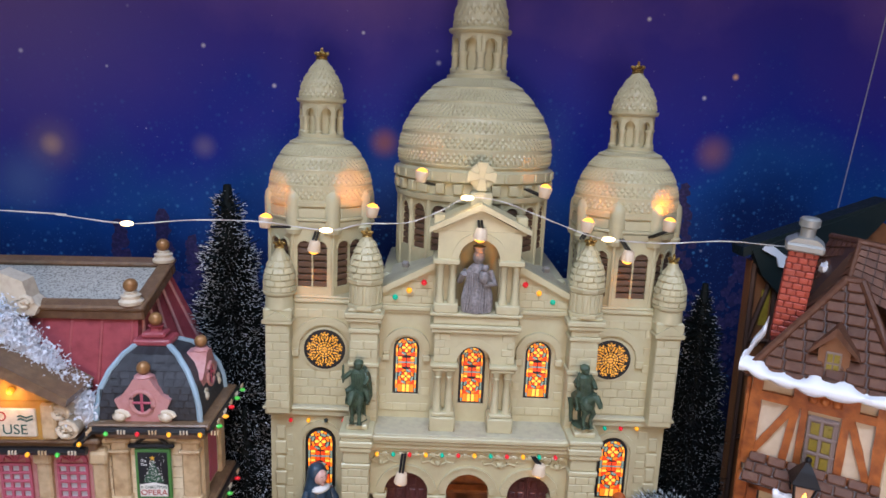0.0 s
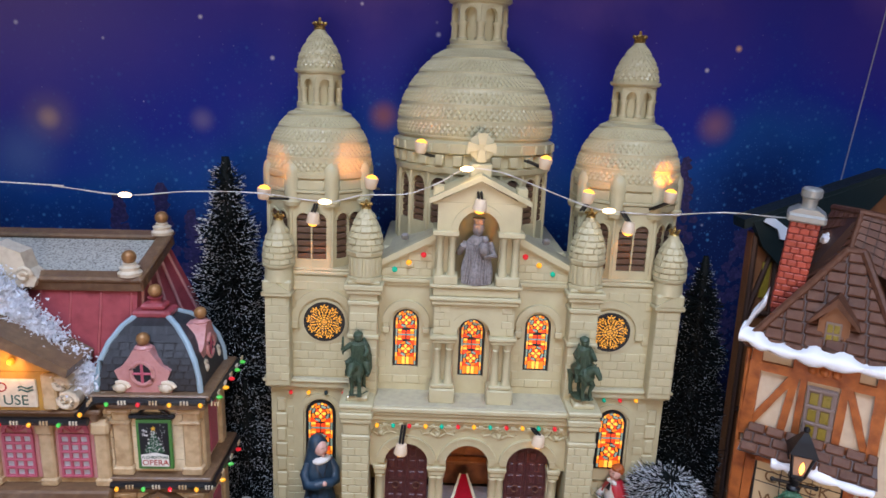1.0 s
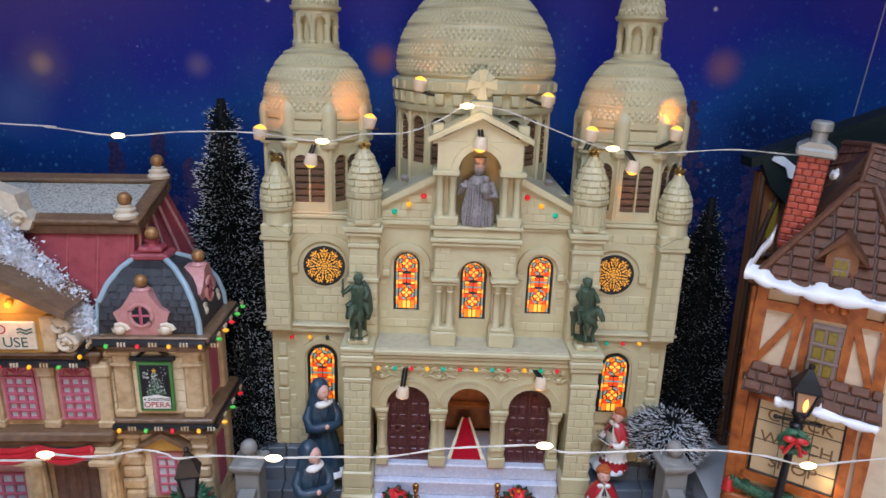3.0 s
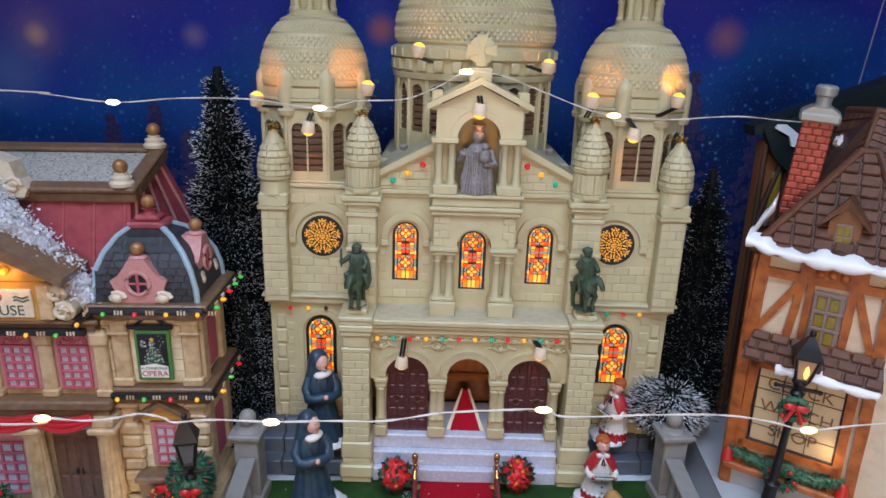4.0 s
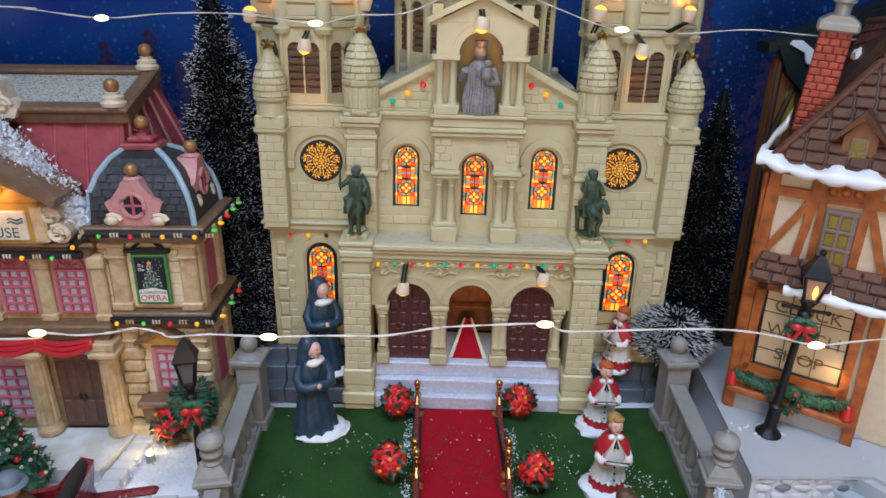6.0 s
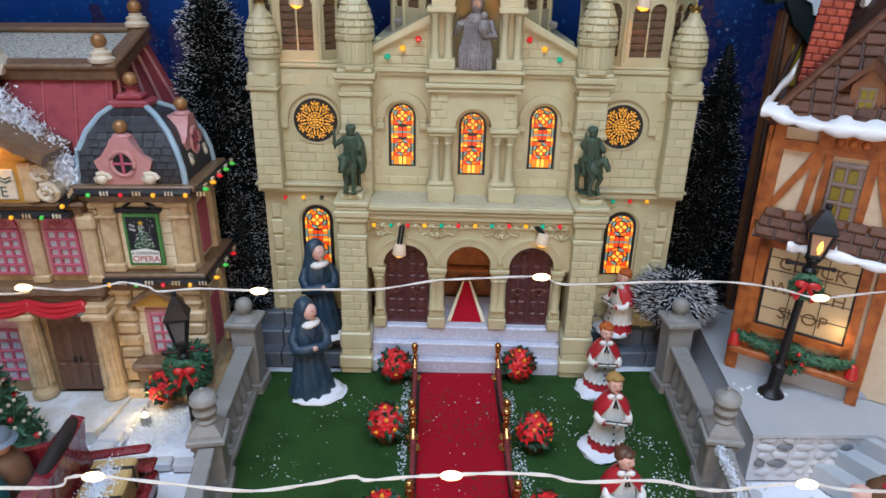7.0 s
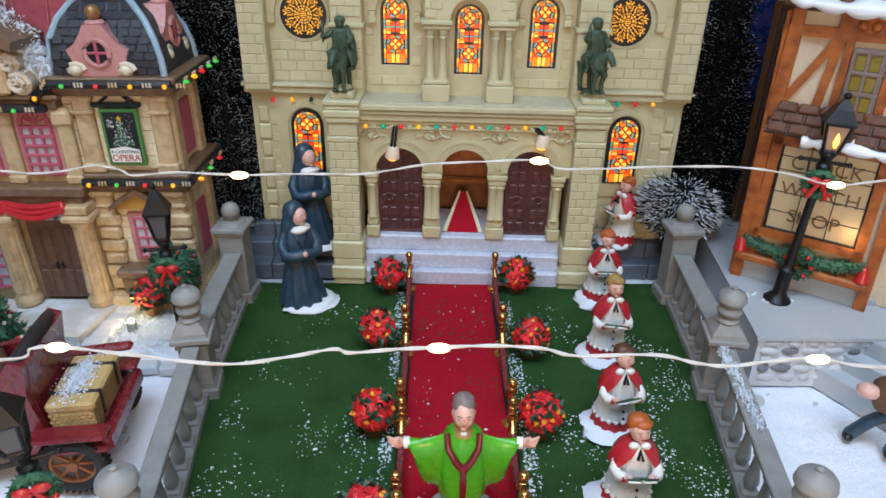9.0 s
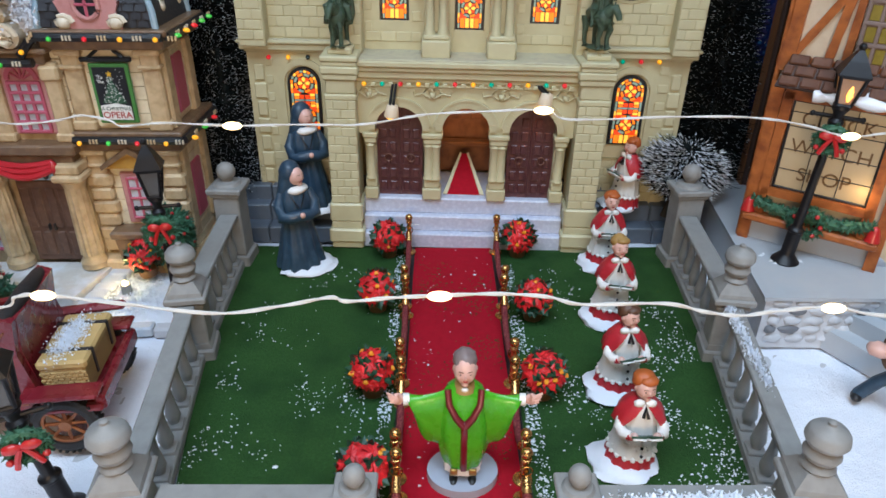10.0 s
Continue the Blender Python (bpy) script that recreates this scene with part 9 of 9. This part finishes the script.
for s in (-1, 1):
    # wide sleeve: rings from the shoulder to the wrist, hanging deep and scalloped below
    last = None
    for q in range(11):
        f = q / 10
        ax, az = 0.45 + 1.28 * f, 3.36 - 0.26 * f - 0.1 * math.sin(math.pi * f)
        hg = (1.95 - 0.35 * f + 0.1 * math.sin(9 * f)) * (1 if f < 0.55 else max(0.16, 1 - ((f - 0.55) / 0.47) ** 2))
        ring = []
        for j in range(20):
            a = 2 * math.pi * j / 20
            low = 0.5 - 0.5 * math.cos(a)
            fold = 1 + 0.18 * math.sin(5 * low * 3.1 + 7 * f) * low
            ring.append(bm.verts.new((s * (ax - 0.12 * low), -0.1 + 0.24 * fold * math.sin(a) * (1 - 0.35 * low), az - hg * low)))
        if last:
            for j in range(20):
                quad_ = [last[j], last[(j + 1) % 20], ring[(j + 1) % 20], ring[j]]
                face(bm, quad_ if s < 0 else quad_[::-1], 4)
        last = ring
    face(bm, last if s > 0 else last[::-1], 4)
    tube(bm, [(s * 1.66, -0.1, 2.98), (s * 1.85, -0.12, 2.98)], 0.17, 9, 1)
    lump(bm, s * 2.0, -0.16, 3.03, 0.19, 1.1, 0.6, 0.95, 0.2, 10, 7, mi=0, seed=s)
    for q in range(4):
        tube(bm, [(s * 2.08, -0.2, 2.95 + 0.06 * q), (s * (2.24 + 0.03 * q), -0.22, 2.98 + 0.1 * q)], 0.05, 6, 0, [1, 0.7])
    tube(bm, [(s * 1.95, -0.26, 3.1), (s * 1.98, -0.3, 3.32)], 0.055, 6, 0, [1, 0.7])
    tube(bm, [(s * 0.5, -0.22, 3.4), (s * 0.46, -0.44, 3.05), (s * 0.25, -0.56, 2.72), (0, -0.62, 2.45)], 0.105, 8, 5)
    lump(bm, s * 0.3, -0.35, 0.28, 0.22, 0.7, 1.3, 0.5, 0.1, 9, 6, mi=6)
    box(bm, s * 0.3 - 0.12, s * 0.3 + 0.12, -0.58, -0.5, 0.62, 0.85, 0.02, mi=13)
box(bm, -0.1, 0.1, -0.66, -0.5, 0.85, 2.6, 0.03, mi=5)
lathe(bm, [(0.36, 3.36), (0.3, 3.5), (0.2, 3.55)], 16, T(0, -0.05, 0), 8)
lump(bm, 0, -0.32, 3.48, 0.12, 1, 0.6, 0.6, 0.1, 8, 5, mi=1)
ball(bm, 0, -0.08, 3.98, 0.35, 16, 10, sz=1.24, mi=0)
features(bm, 0, -0.08, 3.98, 0.35)
lump(bm, 0, 0.05, 4.2, 0.37, 1.0, 1.0, 0.8, 0.12, 16, 9, mi=10, seed=4)
for v in bm.verts:
    v.co.x *= 0.88
solid("robed_figurine", bm, FIG, "painted figurine in a bright green robe with spread arms", "figurine", smooth=55, at=(0.02, -13.55, 0.06))

# ---- old maroon car in the snow, with riders ----
M["car_red"] = material("maroon_car_paint", (0.17, 0.012, 0.02), 0.28, var=0.2, bump=0.1, coat=0.5, tint=(0.26, 0.03, 0.03), tint_amount=0.4)
M["tyre"] = material("black_tyre", (0.014, 0.014, 0.015), 0.6, var=0.3, bump=0.4)
M["copper"] = material("copper_spokes", (0.32, 0.12, 0.05), 0.35, metal=0.4, var=0.2)
M["wicker"] = material("tan_wicker", (0.46, 0.31, 0.12), 0.6, var=0.15, bump=0.3, piece=0.12)
M["seat_black"] = material("black_car_seat", (0.02, 0.018, 0.018), 0.5, var=0.3, bump=0.3)
car = thing("vintage_car", "old maroon open car with a wicker trunk, parked in snow", "car", (-13.45, -10.8, 0), rz=7)


def wheel(x, y):
    bm = B()
    lathe(bm, [(0.68, -0.18), (0.86, -0.2), (1.0, -0.12), (1.0, 0.12), (0.86, 0.2), (0.68, 0.18), (0.68, -0.18)], 32, T(x, y, 0.92, 90, 0, 0), cap=False)
    w_ = part("wheel", bm, M["tyre"], car, "black treaded tyre with copper spokes", smooth=30)
    bm = B()
    for k in range(34):
        box(bm, -0.045, 0.045, -0.18, 0.18, 0.97, 1.05, 0.015, T(x, y, 0.92) @ T(0, 0, 0, 0, k * 360 / 34, 0))
    part("tyre_tread", bm, M["tyre"], w_, kind="stuff")
    bm = B()
    lathe(bm, [(0.6, -0.08), (0.69, -0.1), (0.69, 0.1), (0.6, 0.08), (0.6, -0.08)], 28, T(x, y, 0.92, 90, 0, 0), cap=False)
    lathe(bm, [(0.18, -0.16), (0.18, 0.16)], 14, T(x, y, 0.92, 90, 0, 0))
    for k in range(8):
        a = k * 0.7854
        tube(bm, [(x + 0.1 * math.cos(a), y, 0.92 + 0.1 * math.sin(a)), (x + 0.62 * math.cos(a), y, 0.92 + 0.62 * math.sin(a))], 0.055, 6)
    part("rim", bm, M["copper"], w_, "copper coloured spoked rim")


for x, y in ((1.55, -1.75), (1.55, 1.75), (-4.6, -1.75), (-4.6, 1.75)):
    wheel(x, y)
bm = B()
box(bm, -6.0, 2.3, -1.35, 1.35, 0.95, 1.25, 0.08)
part("chassis", bm, M["car_red"], car)
bm = B()
prof_ = [(-5.8, 1.2), (0.6, 1.2), (0.95, 1.9), (0.72, 3.3), (0.9, 4.4), (0.5, 4.55), (-0.4, 3.5), (-2.6, 3.1), (-3.2, 3.4), (-5.8, 3.2)]
for y0, y1 in ((-1.5, -1.25), (1.25, 1.5)):
    prism(bm, prof_, y0, y1)
prism(bm, [(0.3, 1.2), (0.6, 1.2), (0.95, 1.9), (0.76, 3.3), (0.92, 4.4), (0.6, 4.4), (0.5, 1.9)], -1.25, 1.25)
box(bm, -5.8, 0.4, -1.25, 1.25, 1.2, 1.45, 0.05)
part("body", bm, M["car_red"], car, "glossy maroon tub body", smooth=30)
bm = B()
for s in (-1, 1):
    tube(bm, [(-5.5, s * 1.53, 2.45), (-2.6, s * 1.53, 2.85), (-0.2, s * 1.53, 3.2), (0.6, s * 1.53, 4.1)], 0.03, 6)
    tube(bm, [(-5.5, s * 1.53, 1.55), (0.6, s * 1.53, 1.55)], 0.03, 6)
part("pinstripe", bm, M["copper"], car)
bm = B()
tube(bm, [(0.55, -1.35, 4.3), (0.72, 0, 4.55), (0.55, 1.35, 4.3)], 0.24, 10)
box(bm, -0.5, 0.35, -1.2, 1.2, 1.5, 2.5, 0.15)
part("seat", bm, M["seat_black"], car, "black rolled seat back", smooth=True)
bm = B()
for s in (-1, 1):
    box(bm, 0.55, 2.75, s * 1.72 - 0.36, s * 1.72 + 0.36, 1.96, 2.12, 0.06)
box(bm, 0.7, 2.75, -1.9, 1.9, 1.35, 1.6, 0.08)
box(bm, 2.5, 2.8, -1.75, 1.75, 1.3, 1.85, 0.08)
part("fender", bm, M["car_red"], car, "maroon rear fender and rack", smooth=30)
bm = B()
box(bm, 0.5, 2.9, 1.45, 1.85, 2.3, 2.55, 0.1, T(0, 0, 0.2, 0, -4, 0))
part("armrest", bm, M["car_red"], car)
bm = B()
box(bm, 1.0, 2.3, -1.3, 1.3, 1.6, 2.75, 0.08)
tk = part("trunk", bm, M["wicker"], car, "tan wicker trunk with black straps, snow on top")
for r in range(7):
    for k in range(8):
        bm = B()
        x0 = 1.02 + 0.165 * k + (0.08 if r % 2 else 0)
        box(bm, x0, min(2.34, x0 + 0.15), -1.325, -1.28, 1.65 + 0.12 * r, 1.755 + 0.12 * r, 0.02)
        part("weave", bm, M["wicker"], tk)
bm = B()
box(bm, 0.97, 2.4, -1.34, 1.24, 2.55, 2.85, 0.08)
part("trunk_lid", bm, M["wicker"], tk)
bm = B()
for y in (-0.75, 0.65):
    box(bm, 0.94, 2.43, y - 0.07, y + 0.07, 2.84, 2.88, 0.01)
    box(bm, 2.39, 2.43, y - 0.07, y + 0.07, 2.0, 2.88, 0.01)
part("strap", bm, M["black"], tk)
bm = tuft(1.6, -0.1, 2.9, 1600, 0.2, 0.5, 0.03, 6, size=(0.015, 0.055))
part("trunk_snow", bm, M["fluff"], tk, "crumbs of snow", kind="stuff")
bm = tuft(-0.4, 0.3, 2.6, 900, 0.14, 0.6, 0.06, 7, size=(0.02, 0.07))
part("seat_snow", bm, M["fluff"], car, "crumbs of snow on the seat", kind="stuff")
M["brown_coat"] = material("brown_felt_coat", (0.14, 0.07, 0.035), 0.7, var=0.25, bump=0.4)
M["teal"] = material("teal_cloak", (0.012, 0.1, 0.12), 0.45, var=0.25, bump=0.3)
M["hat_blue"] = material("grey_blue_hat", (0.13, 0.17, 0.22), 0.5, var=0.2)
RID = [M["brown_coat"], M["teal"], M["hat_blue"], SK, BROWN, RED]
for dx, dy, mi, hat in ((-1.3, 0.55, 0, 2), (-1.5, -0.65, 1, 4)):
    bm = B()
    lump(bm, 0, 0, 0.75, 0.75, 0.85, 0.85, 1.35, 0.2, 14, 9, mi=mi, seed=dx)
    tube(bm, [(-0.3, -0.4, 1.3), (-0.7, -0.5, 0.9), (-1.0, -0.2, 0.95)], 0.2, 8, mi)
    ball(bm, -0.1, 0, 1.95, 0.33, 12, 8, sz=1.15, mi=3)
    if hat == 2:
        lathe(bm, [(0.55, 2.1), (0.5, 2.16), (0.38, 2.2), (0.34, 2.45), (0.1, 2.55)], 16, T(-0.08, 0, 0), hat)
    else:
        lump(bm, -0.02, 0, 2.1, 0.36, rough=0.2, mi=hat)
    p = car.matrix_world @ Vector((dx * CM, dy * CM, 2.3 * CM))
    solid("rider_figurine", bm, RID, "seated figurine in a brown coat and blue hat" if mi == 0 else "seated figurine in a teal cloak", "figurine", "rider figurines", smooth=60, at=tuple(p / CM), rz=7)

# ---- pavement before the opera house, small ground lamp ----
walkway = tagged(new("sidewalk"), "pale snowy flagstone sidewalk before the opera house", "pavement", kind="structure")
bm = B()
slab(bm, [(-30, -4.9), (-15.2, -4.9), (-14.6, -2.0), (-30, -2.0)], -0.2, 0.42)
M["landing"] = material("trodden_pale_stone", (0.6, 0.57, 0.52), 0.7, var=0.12, bump=0.9, scale=300, tint=(0.78, 0.8, 0.84), tint_amount=0.9, tint_scale=90)
part("landing", bm, M["landing"], walkway, "trodden snow landing")
M["kerb"] = material("pale_blue_kerb", (0.5, 0.52, 0.56), 0.5, var=0.1, bump=0.3)
for k in range(9):
    bm = B()
    box(bm, -0.45, 0.45, -0.3, 0.3, -0.2, 0.3 + 0.02 * (k % 2), 0.07, T(-14.2 - 0.07 * k, -1.9 - 0.62 * k + 0.0, 0))
    part("flagstone", bm, M["kerb"], walkway)
for k in range(12):
    bm = B()
    box(bm, -0.52, 0.52, -0.26, 0.26, -0.2, 0.22, 0.07, T(-10.9 - 1.1 * k, -6.4 + 0.04 * k, 0, 0, 0, 4))
    part("kerb_stone", bm, M["kerb"], walkway)
gl = thing("ground_lamp", "small glowing stub lamp in the snow", "lamp", (-13.45, -3.95, 0.1))
bm = B()
lathe(bm, [(0.2, -0.1), (0.2, 0.42), (0.16, 0.44), (0.15, 0.36)], 14)
part("socket", bm, M["silver"], gl, smooth=True)
bm = B()
lathe(bm, [(0.13, 0.36), (0.12, 0.5), (0.04, 0.58)], 10)
part("led", bm, M["fairy"], gl, "glowing lamp", smooth=True)
glow_lamp("ground_glow", (-13.45, -3.95, 1.0), 0.012, (1.0, 0.72, 0.3), 0.15)
bm = tuft(-12.8, -3.4, 0.1, 7000, 0.9, 0.9, 0.05, 12, size=(0.018, 0.07))
solid("snow_crumbs", bm, M["fluff"], "loose snow crumbs around the ground lamp", "snow", kind="stuff")

# ---- figure and pieces on the right, small decorated tree on the left ----
bm = B()
tube(bm, [(0.1, 0, 1.5), (-0.35, 0.1, 0.9), (-0.75, 0.15, 0.15)], 0.22, 9, 2)
tube(bm, [(0.25, 0, 1.5), (0.5, -0.15, 0.8), (0.45, -0.1, 0.1)], 0.22, 9, 2)
lump(bm, -0.78, 0.05, 0.12, 0.22, 0.9, 1.4, 0.7, 0.1, 9, 6, mi=3)
lump(bm, 0.45, -0.2, 0.12, 0.22, 0.9, 1.4, 0.7, 0.1, 9, 6, mi=3)
lump(bm, -0.05, 0, 2.2, 0.62, 0.95, 0.8, 1.2, 0.2, 13, 8, mi=0)
lump(bm, -0.7, -0.3, 2.3, 0.34, 1.1, 0.9, 0.75, 0.2, 11, 7, mi=1)
lump(bm, 0.2, -0.3, 2.85, 0.34, 1.2, 0.8, 0.5, 0.2, 10, 6, mi=4)
ball(bm, 0.2, -0.05, 3.3, 0.33, 12, 8, mi=1)
lump(bm, 0.2, 0.05, 3.45, 0.36, rough=0.15, mi=3)
solid("walking_figurine", bm, [M["brown_coat"], SK, NAVY, DARK, RED], "walking figurine in a brown coat with a red scarf", "figurine", smooth=60, at=(13.95, -10.5, -0.1), rz=-32)
bm = B()
lathe(bm, [(0.95, 0), (0.95, 0.15), (0.85, 0.3), (0.6, 0.36)], 24, mi=0)
body(bm, [(0.3, 0.6, 0.5, 0, 0, 1), (1.2, 0.5, 0.45, 0, 0, 1), (2.6, 0.42, 0.36, 0, 0, 1), (3.2, 0.2, 0.2, 0, 0, 1)], 20, 0.08, 8)
ball(bm, 0, 0, 3.6, 0.34, 12, 8, mi=2)
solid("standing_figurine", bm, [BLUEGREY, NAVY, SK], "standing figurine on a round blue grey base", "figurine", smooth=60, at=(16.5, -4.1, 2.1))
xt = thing("christmas_tree", "small green decorated tree with a bead garland in snow", "tree", (-18.4, -5.6, 0.2))
bm = B()
for k in range(5):
    lathe(bm, [(1.35 - 0.24 * k, 0.3 + 0.75 * k), (1.1 - 0.22 * k, 0.6 + 0.75 * k), (0.4 - 0.06 * k, 1.25 + 0.75 * k)], 18)
for k in range(5):
    ring_ = [((1.3 - 0.24 * k) * math.cos(a), (1.3 - 0.24 * k) * math.sin(a), 0.4 + 0.75 * k) for a in np.linspace(0, 6.283, 17)]
    leafy(bm, ring_, 0.45, 160, k)
part("foliage", bm, M["garland"], xt, kind="stuff")
bm = B()
for k in range(70):
    f = k / 70
    a = f * 25
    r_ = 1.45 * (1 - f * 0.85)
    ball(bm, r_ * math.cos(a), r_ * math.sin(a), 0.7 + 3.3 * f, 0.08, 6, 5)
part("bead_garland", bm, M["ivory"], xt, "cream bead garland", kind="stuff")
bm = B()
for k in range(14):
    a, f = k * 2.4, k / 14
    ball(bm, (1.3 - 1.0 * f) * math.cos(a), (1.3 - 1.0 * f) * math.sin(a), 0.6 + 3.2 * f, 0.14, 8, 6)
part("bauble", bm, M["bell_red"], xt, "red baubles", smooth=True)

# ---- snow flakes strewn about ----
def flakes(n, spots, seed, smin, smax, z=0.03):
    rnd = random.Random(seed)
    bm = B()
    for k in range(n):
        x0, x1, y0, y1, cl = rnd.choice(spots)
        x, y = rnd.uniform(x0, x1), rnd.uniform(y0, y1)
        if noise.noise(Vector((x * 0.55, y * 0.55, seed))) + rnd.uniform(-0.25, 0.25) < cl:
            continue
        r = rnd.uniform(smin, smax) * (2.0 if rnd.random() < 0.05 else 1)
        a, st = rnd.random() * 6.28, rnd.uniform(0.5, 1.8)
        lo = [bm.verts.new((x + st * r * rnd.uniform(0.5, 1.1) * math.cos(a + q * 1.257), y + r * rnd.uniform(0.5, 1.1) * math.sin(a + q * 1.257), z - 0.02)) for q in range(5)]
        top_ = bm.verts.new((x, y, z + r * 0.5))
        for q in range(5):
            face(bm, [lo[q], lo[(q + 1) % 5], top_])
    return bm


bm = flakes(7500, [(-8.4, -2.3, -15.8, -0.2, 0.2), (2.3, 8.6, -15.8, -0.2, 0.2), (-8.2, -3, -15.8, -9, 0.05), (3.5, 8.0, -15.8, -9, 0.08), (-2.6, -2.2, -15, -0.5, -0.1), (2.1, 2.6, -15, -0.5, -0.1), (6.5, 8.8, -15.6, -4, 0.1)], 2, 0.012, 0.045)
solid("lawn_flakes", bm, M["flake"], "white snow flakes scattered over the lawn", "snow flakes", kind="stuff")
bm = flakes(110, [(-1.7, 1.6, -14, -0.1, -0.2)], 3, 0.015, 0.04, 0.11)
solid("carpet_flakes", bm, M["flake"], "few white specks on the red carpet", "snow flakes", kind="stuff")
bm = flakes(2200, [(-1.7, 1.6, -14, -1, 0.1)], 13, 0.015, 0.035, 0.1)
solid("carpet_fluff", bm, M["grass"], "green flock specks on the red carpet", "flock specks", kind="stuff")
bm = flakes(200, [(11.2, 16, -6.8, -3.5, 0.22)], 5, 0.05, 0.12, 2.13)
solid("platform_flakes", bm, M["flake"], "white snow flakes on the grey board", "snow flakes", kind="stuff")
bm = tuft(8.75, -12.3, 2.4, 900, 0.18, 0.2, 0.03, 21, (-0.6, 4.4, 0), (0.03, 0.1))
for v in bm.verts:
    v.co.x = 8.72 + (v.co.y + 12.3) * 0.15 + (v.co.x - 8.45) * 0.5
solid("rail_snow", bm, M["fluff"], "crumbs of snow on the balustrade rail", "snow", kind="stuff")
bm = tuft(4.0, -16.45, 2.34, 1300, 0.5, 0.14, 0.02, 22, (3.0, 0, 0), (0.03, 0.09))
solid("rail_snow", bm, M["fluff"], "crumbs of snow on the front rail", "snow", kind="stuff")

# ---- bricks of the church walls: thin raised stones with recessed joints ----
def brick_rows(x0, x1, z0, z1, bw, bh, keep):
    """Boxes of a running bond that keep(xa, xb, za, zb) lets stand."""
    out, r, z = [], 0, z0
    while z + bh <= z1 + 0.01:
        x = x0 - (bw * 0.5 if r % 2 else 0)
        while x < x1 - 0.02:
            xa, xb = max(x0, x) + 0.012, min(x1, x + bw) - 0.022
            if xb - xa > 0.15 and keep(xa, xb, z, z + bh):
                out.append((xa, xb, z + 0.012, z + bh - 0.018))
            x += bw
        z += bh
        r += 1
    return out


def clear_of(holes):
    def ok(xa, xb, za, zb):
        for cx, cz, rx, rz_ in holes:
            if abs((xa + xb) / 2 - cx) < rx + (xb - xa) / 2 and abs((za + zb) / 2 - cz) < rz_ + (zb - za) / 2:
                return False
        return True
    return ok


def lay(bricks, y, one_by_one, depth=0.04, side=None):
    if one_by_one:
        for xa, xb, za, zb in bricks:
            bm = B()
            box(bm, xa, xb, y - depth, y + 0.02, za, zb, 0.02)
            part("brick", bm, M["cream_brick"], church)
    else:
        bm = B()
        for xa, xb, za, zb in bricks:
            box(bm, xa, xb, y - depth, y + 0.02, za, zb, 0.02)
        part("brickwork", bm, M["cream_brick"], church, "cream moulded brickwork", kind="stuff")


FREE = clear_of([])
for s in (-1, 1):
    x = s * 5.25
    lay(brick_rows(x - 0.64, x + 0.64, 2.22, 6.9, 0.62, 0.39, FREE), 0.02, True, 0.05)
    x = s * 9.25
    lay(brick_rows(x - 0.57, x + 0.57, 8.85, 13.1, 0.7, 0.42, FREE), 1.95, True)
    x = s * 5.1
    lay(brick_rows(x - 0.65, x + 0.65, 8.9, 13.05, 0.66, 0.42, clear_of([(x, 11.5, 0.7, 0.1)])), 1.25, True)
    a, b = sorted((s * 5.8, s * 8.65))
    lay(brick_rows(a, b, 8.85, 13.85, 0.72, 0.44, clear_of([(-7.12 if s < 0 else 6.72, 12.0, 1.55, 1.2), (-7.12 if s < 0 else 6.72, 11.2, 1.05, 0.5)])), 2.66, True)
    a, b = sorted((s * 6.3, s * 8.95))
    lay(brick_rows(a, b, 0.8, 8.2, 0.62, 0.4, clear_of([(s * 7.3, 5.9, 1.1, 2.2)])), 2.62, False)
    a, b = sorted((s * 2.0, s * 4.4))
    lay(brick_rows(a, b, 8.9, 13.85, 0.66, 0.42, clear_of([(s * 3.15, 11.2, 0.7, 1.62), (s * 3.15, 12.4, 1.1, 0.75)])), 2.1, False)
    gb = [q for q in brick_rows(*sorted((s * 2.0, s * 4.35)), 14.35, 16.2, 0.6, 0.36, FREE) if q[3] < 16.3 - (max(abs(q[0]), abs(q[1])) - 1.7) * 0.53]
    lay(gb, 2.0, False)
    lay(brick_rows(*sorted((s * 1.0, s * 1.85)), 11.9, 13.3, 0.5, 0.35, clear_of([(0, 12.2, 1.1, 0.9)])), 1.0, False)
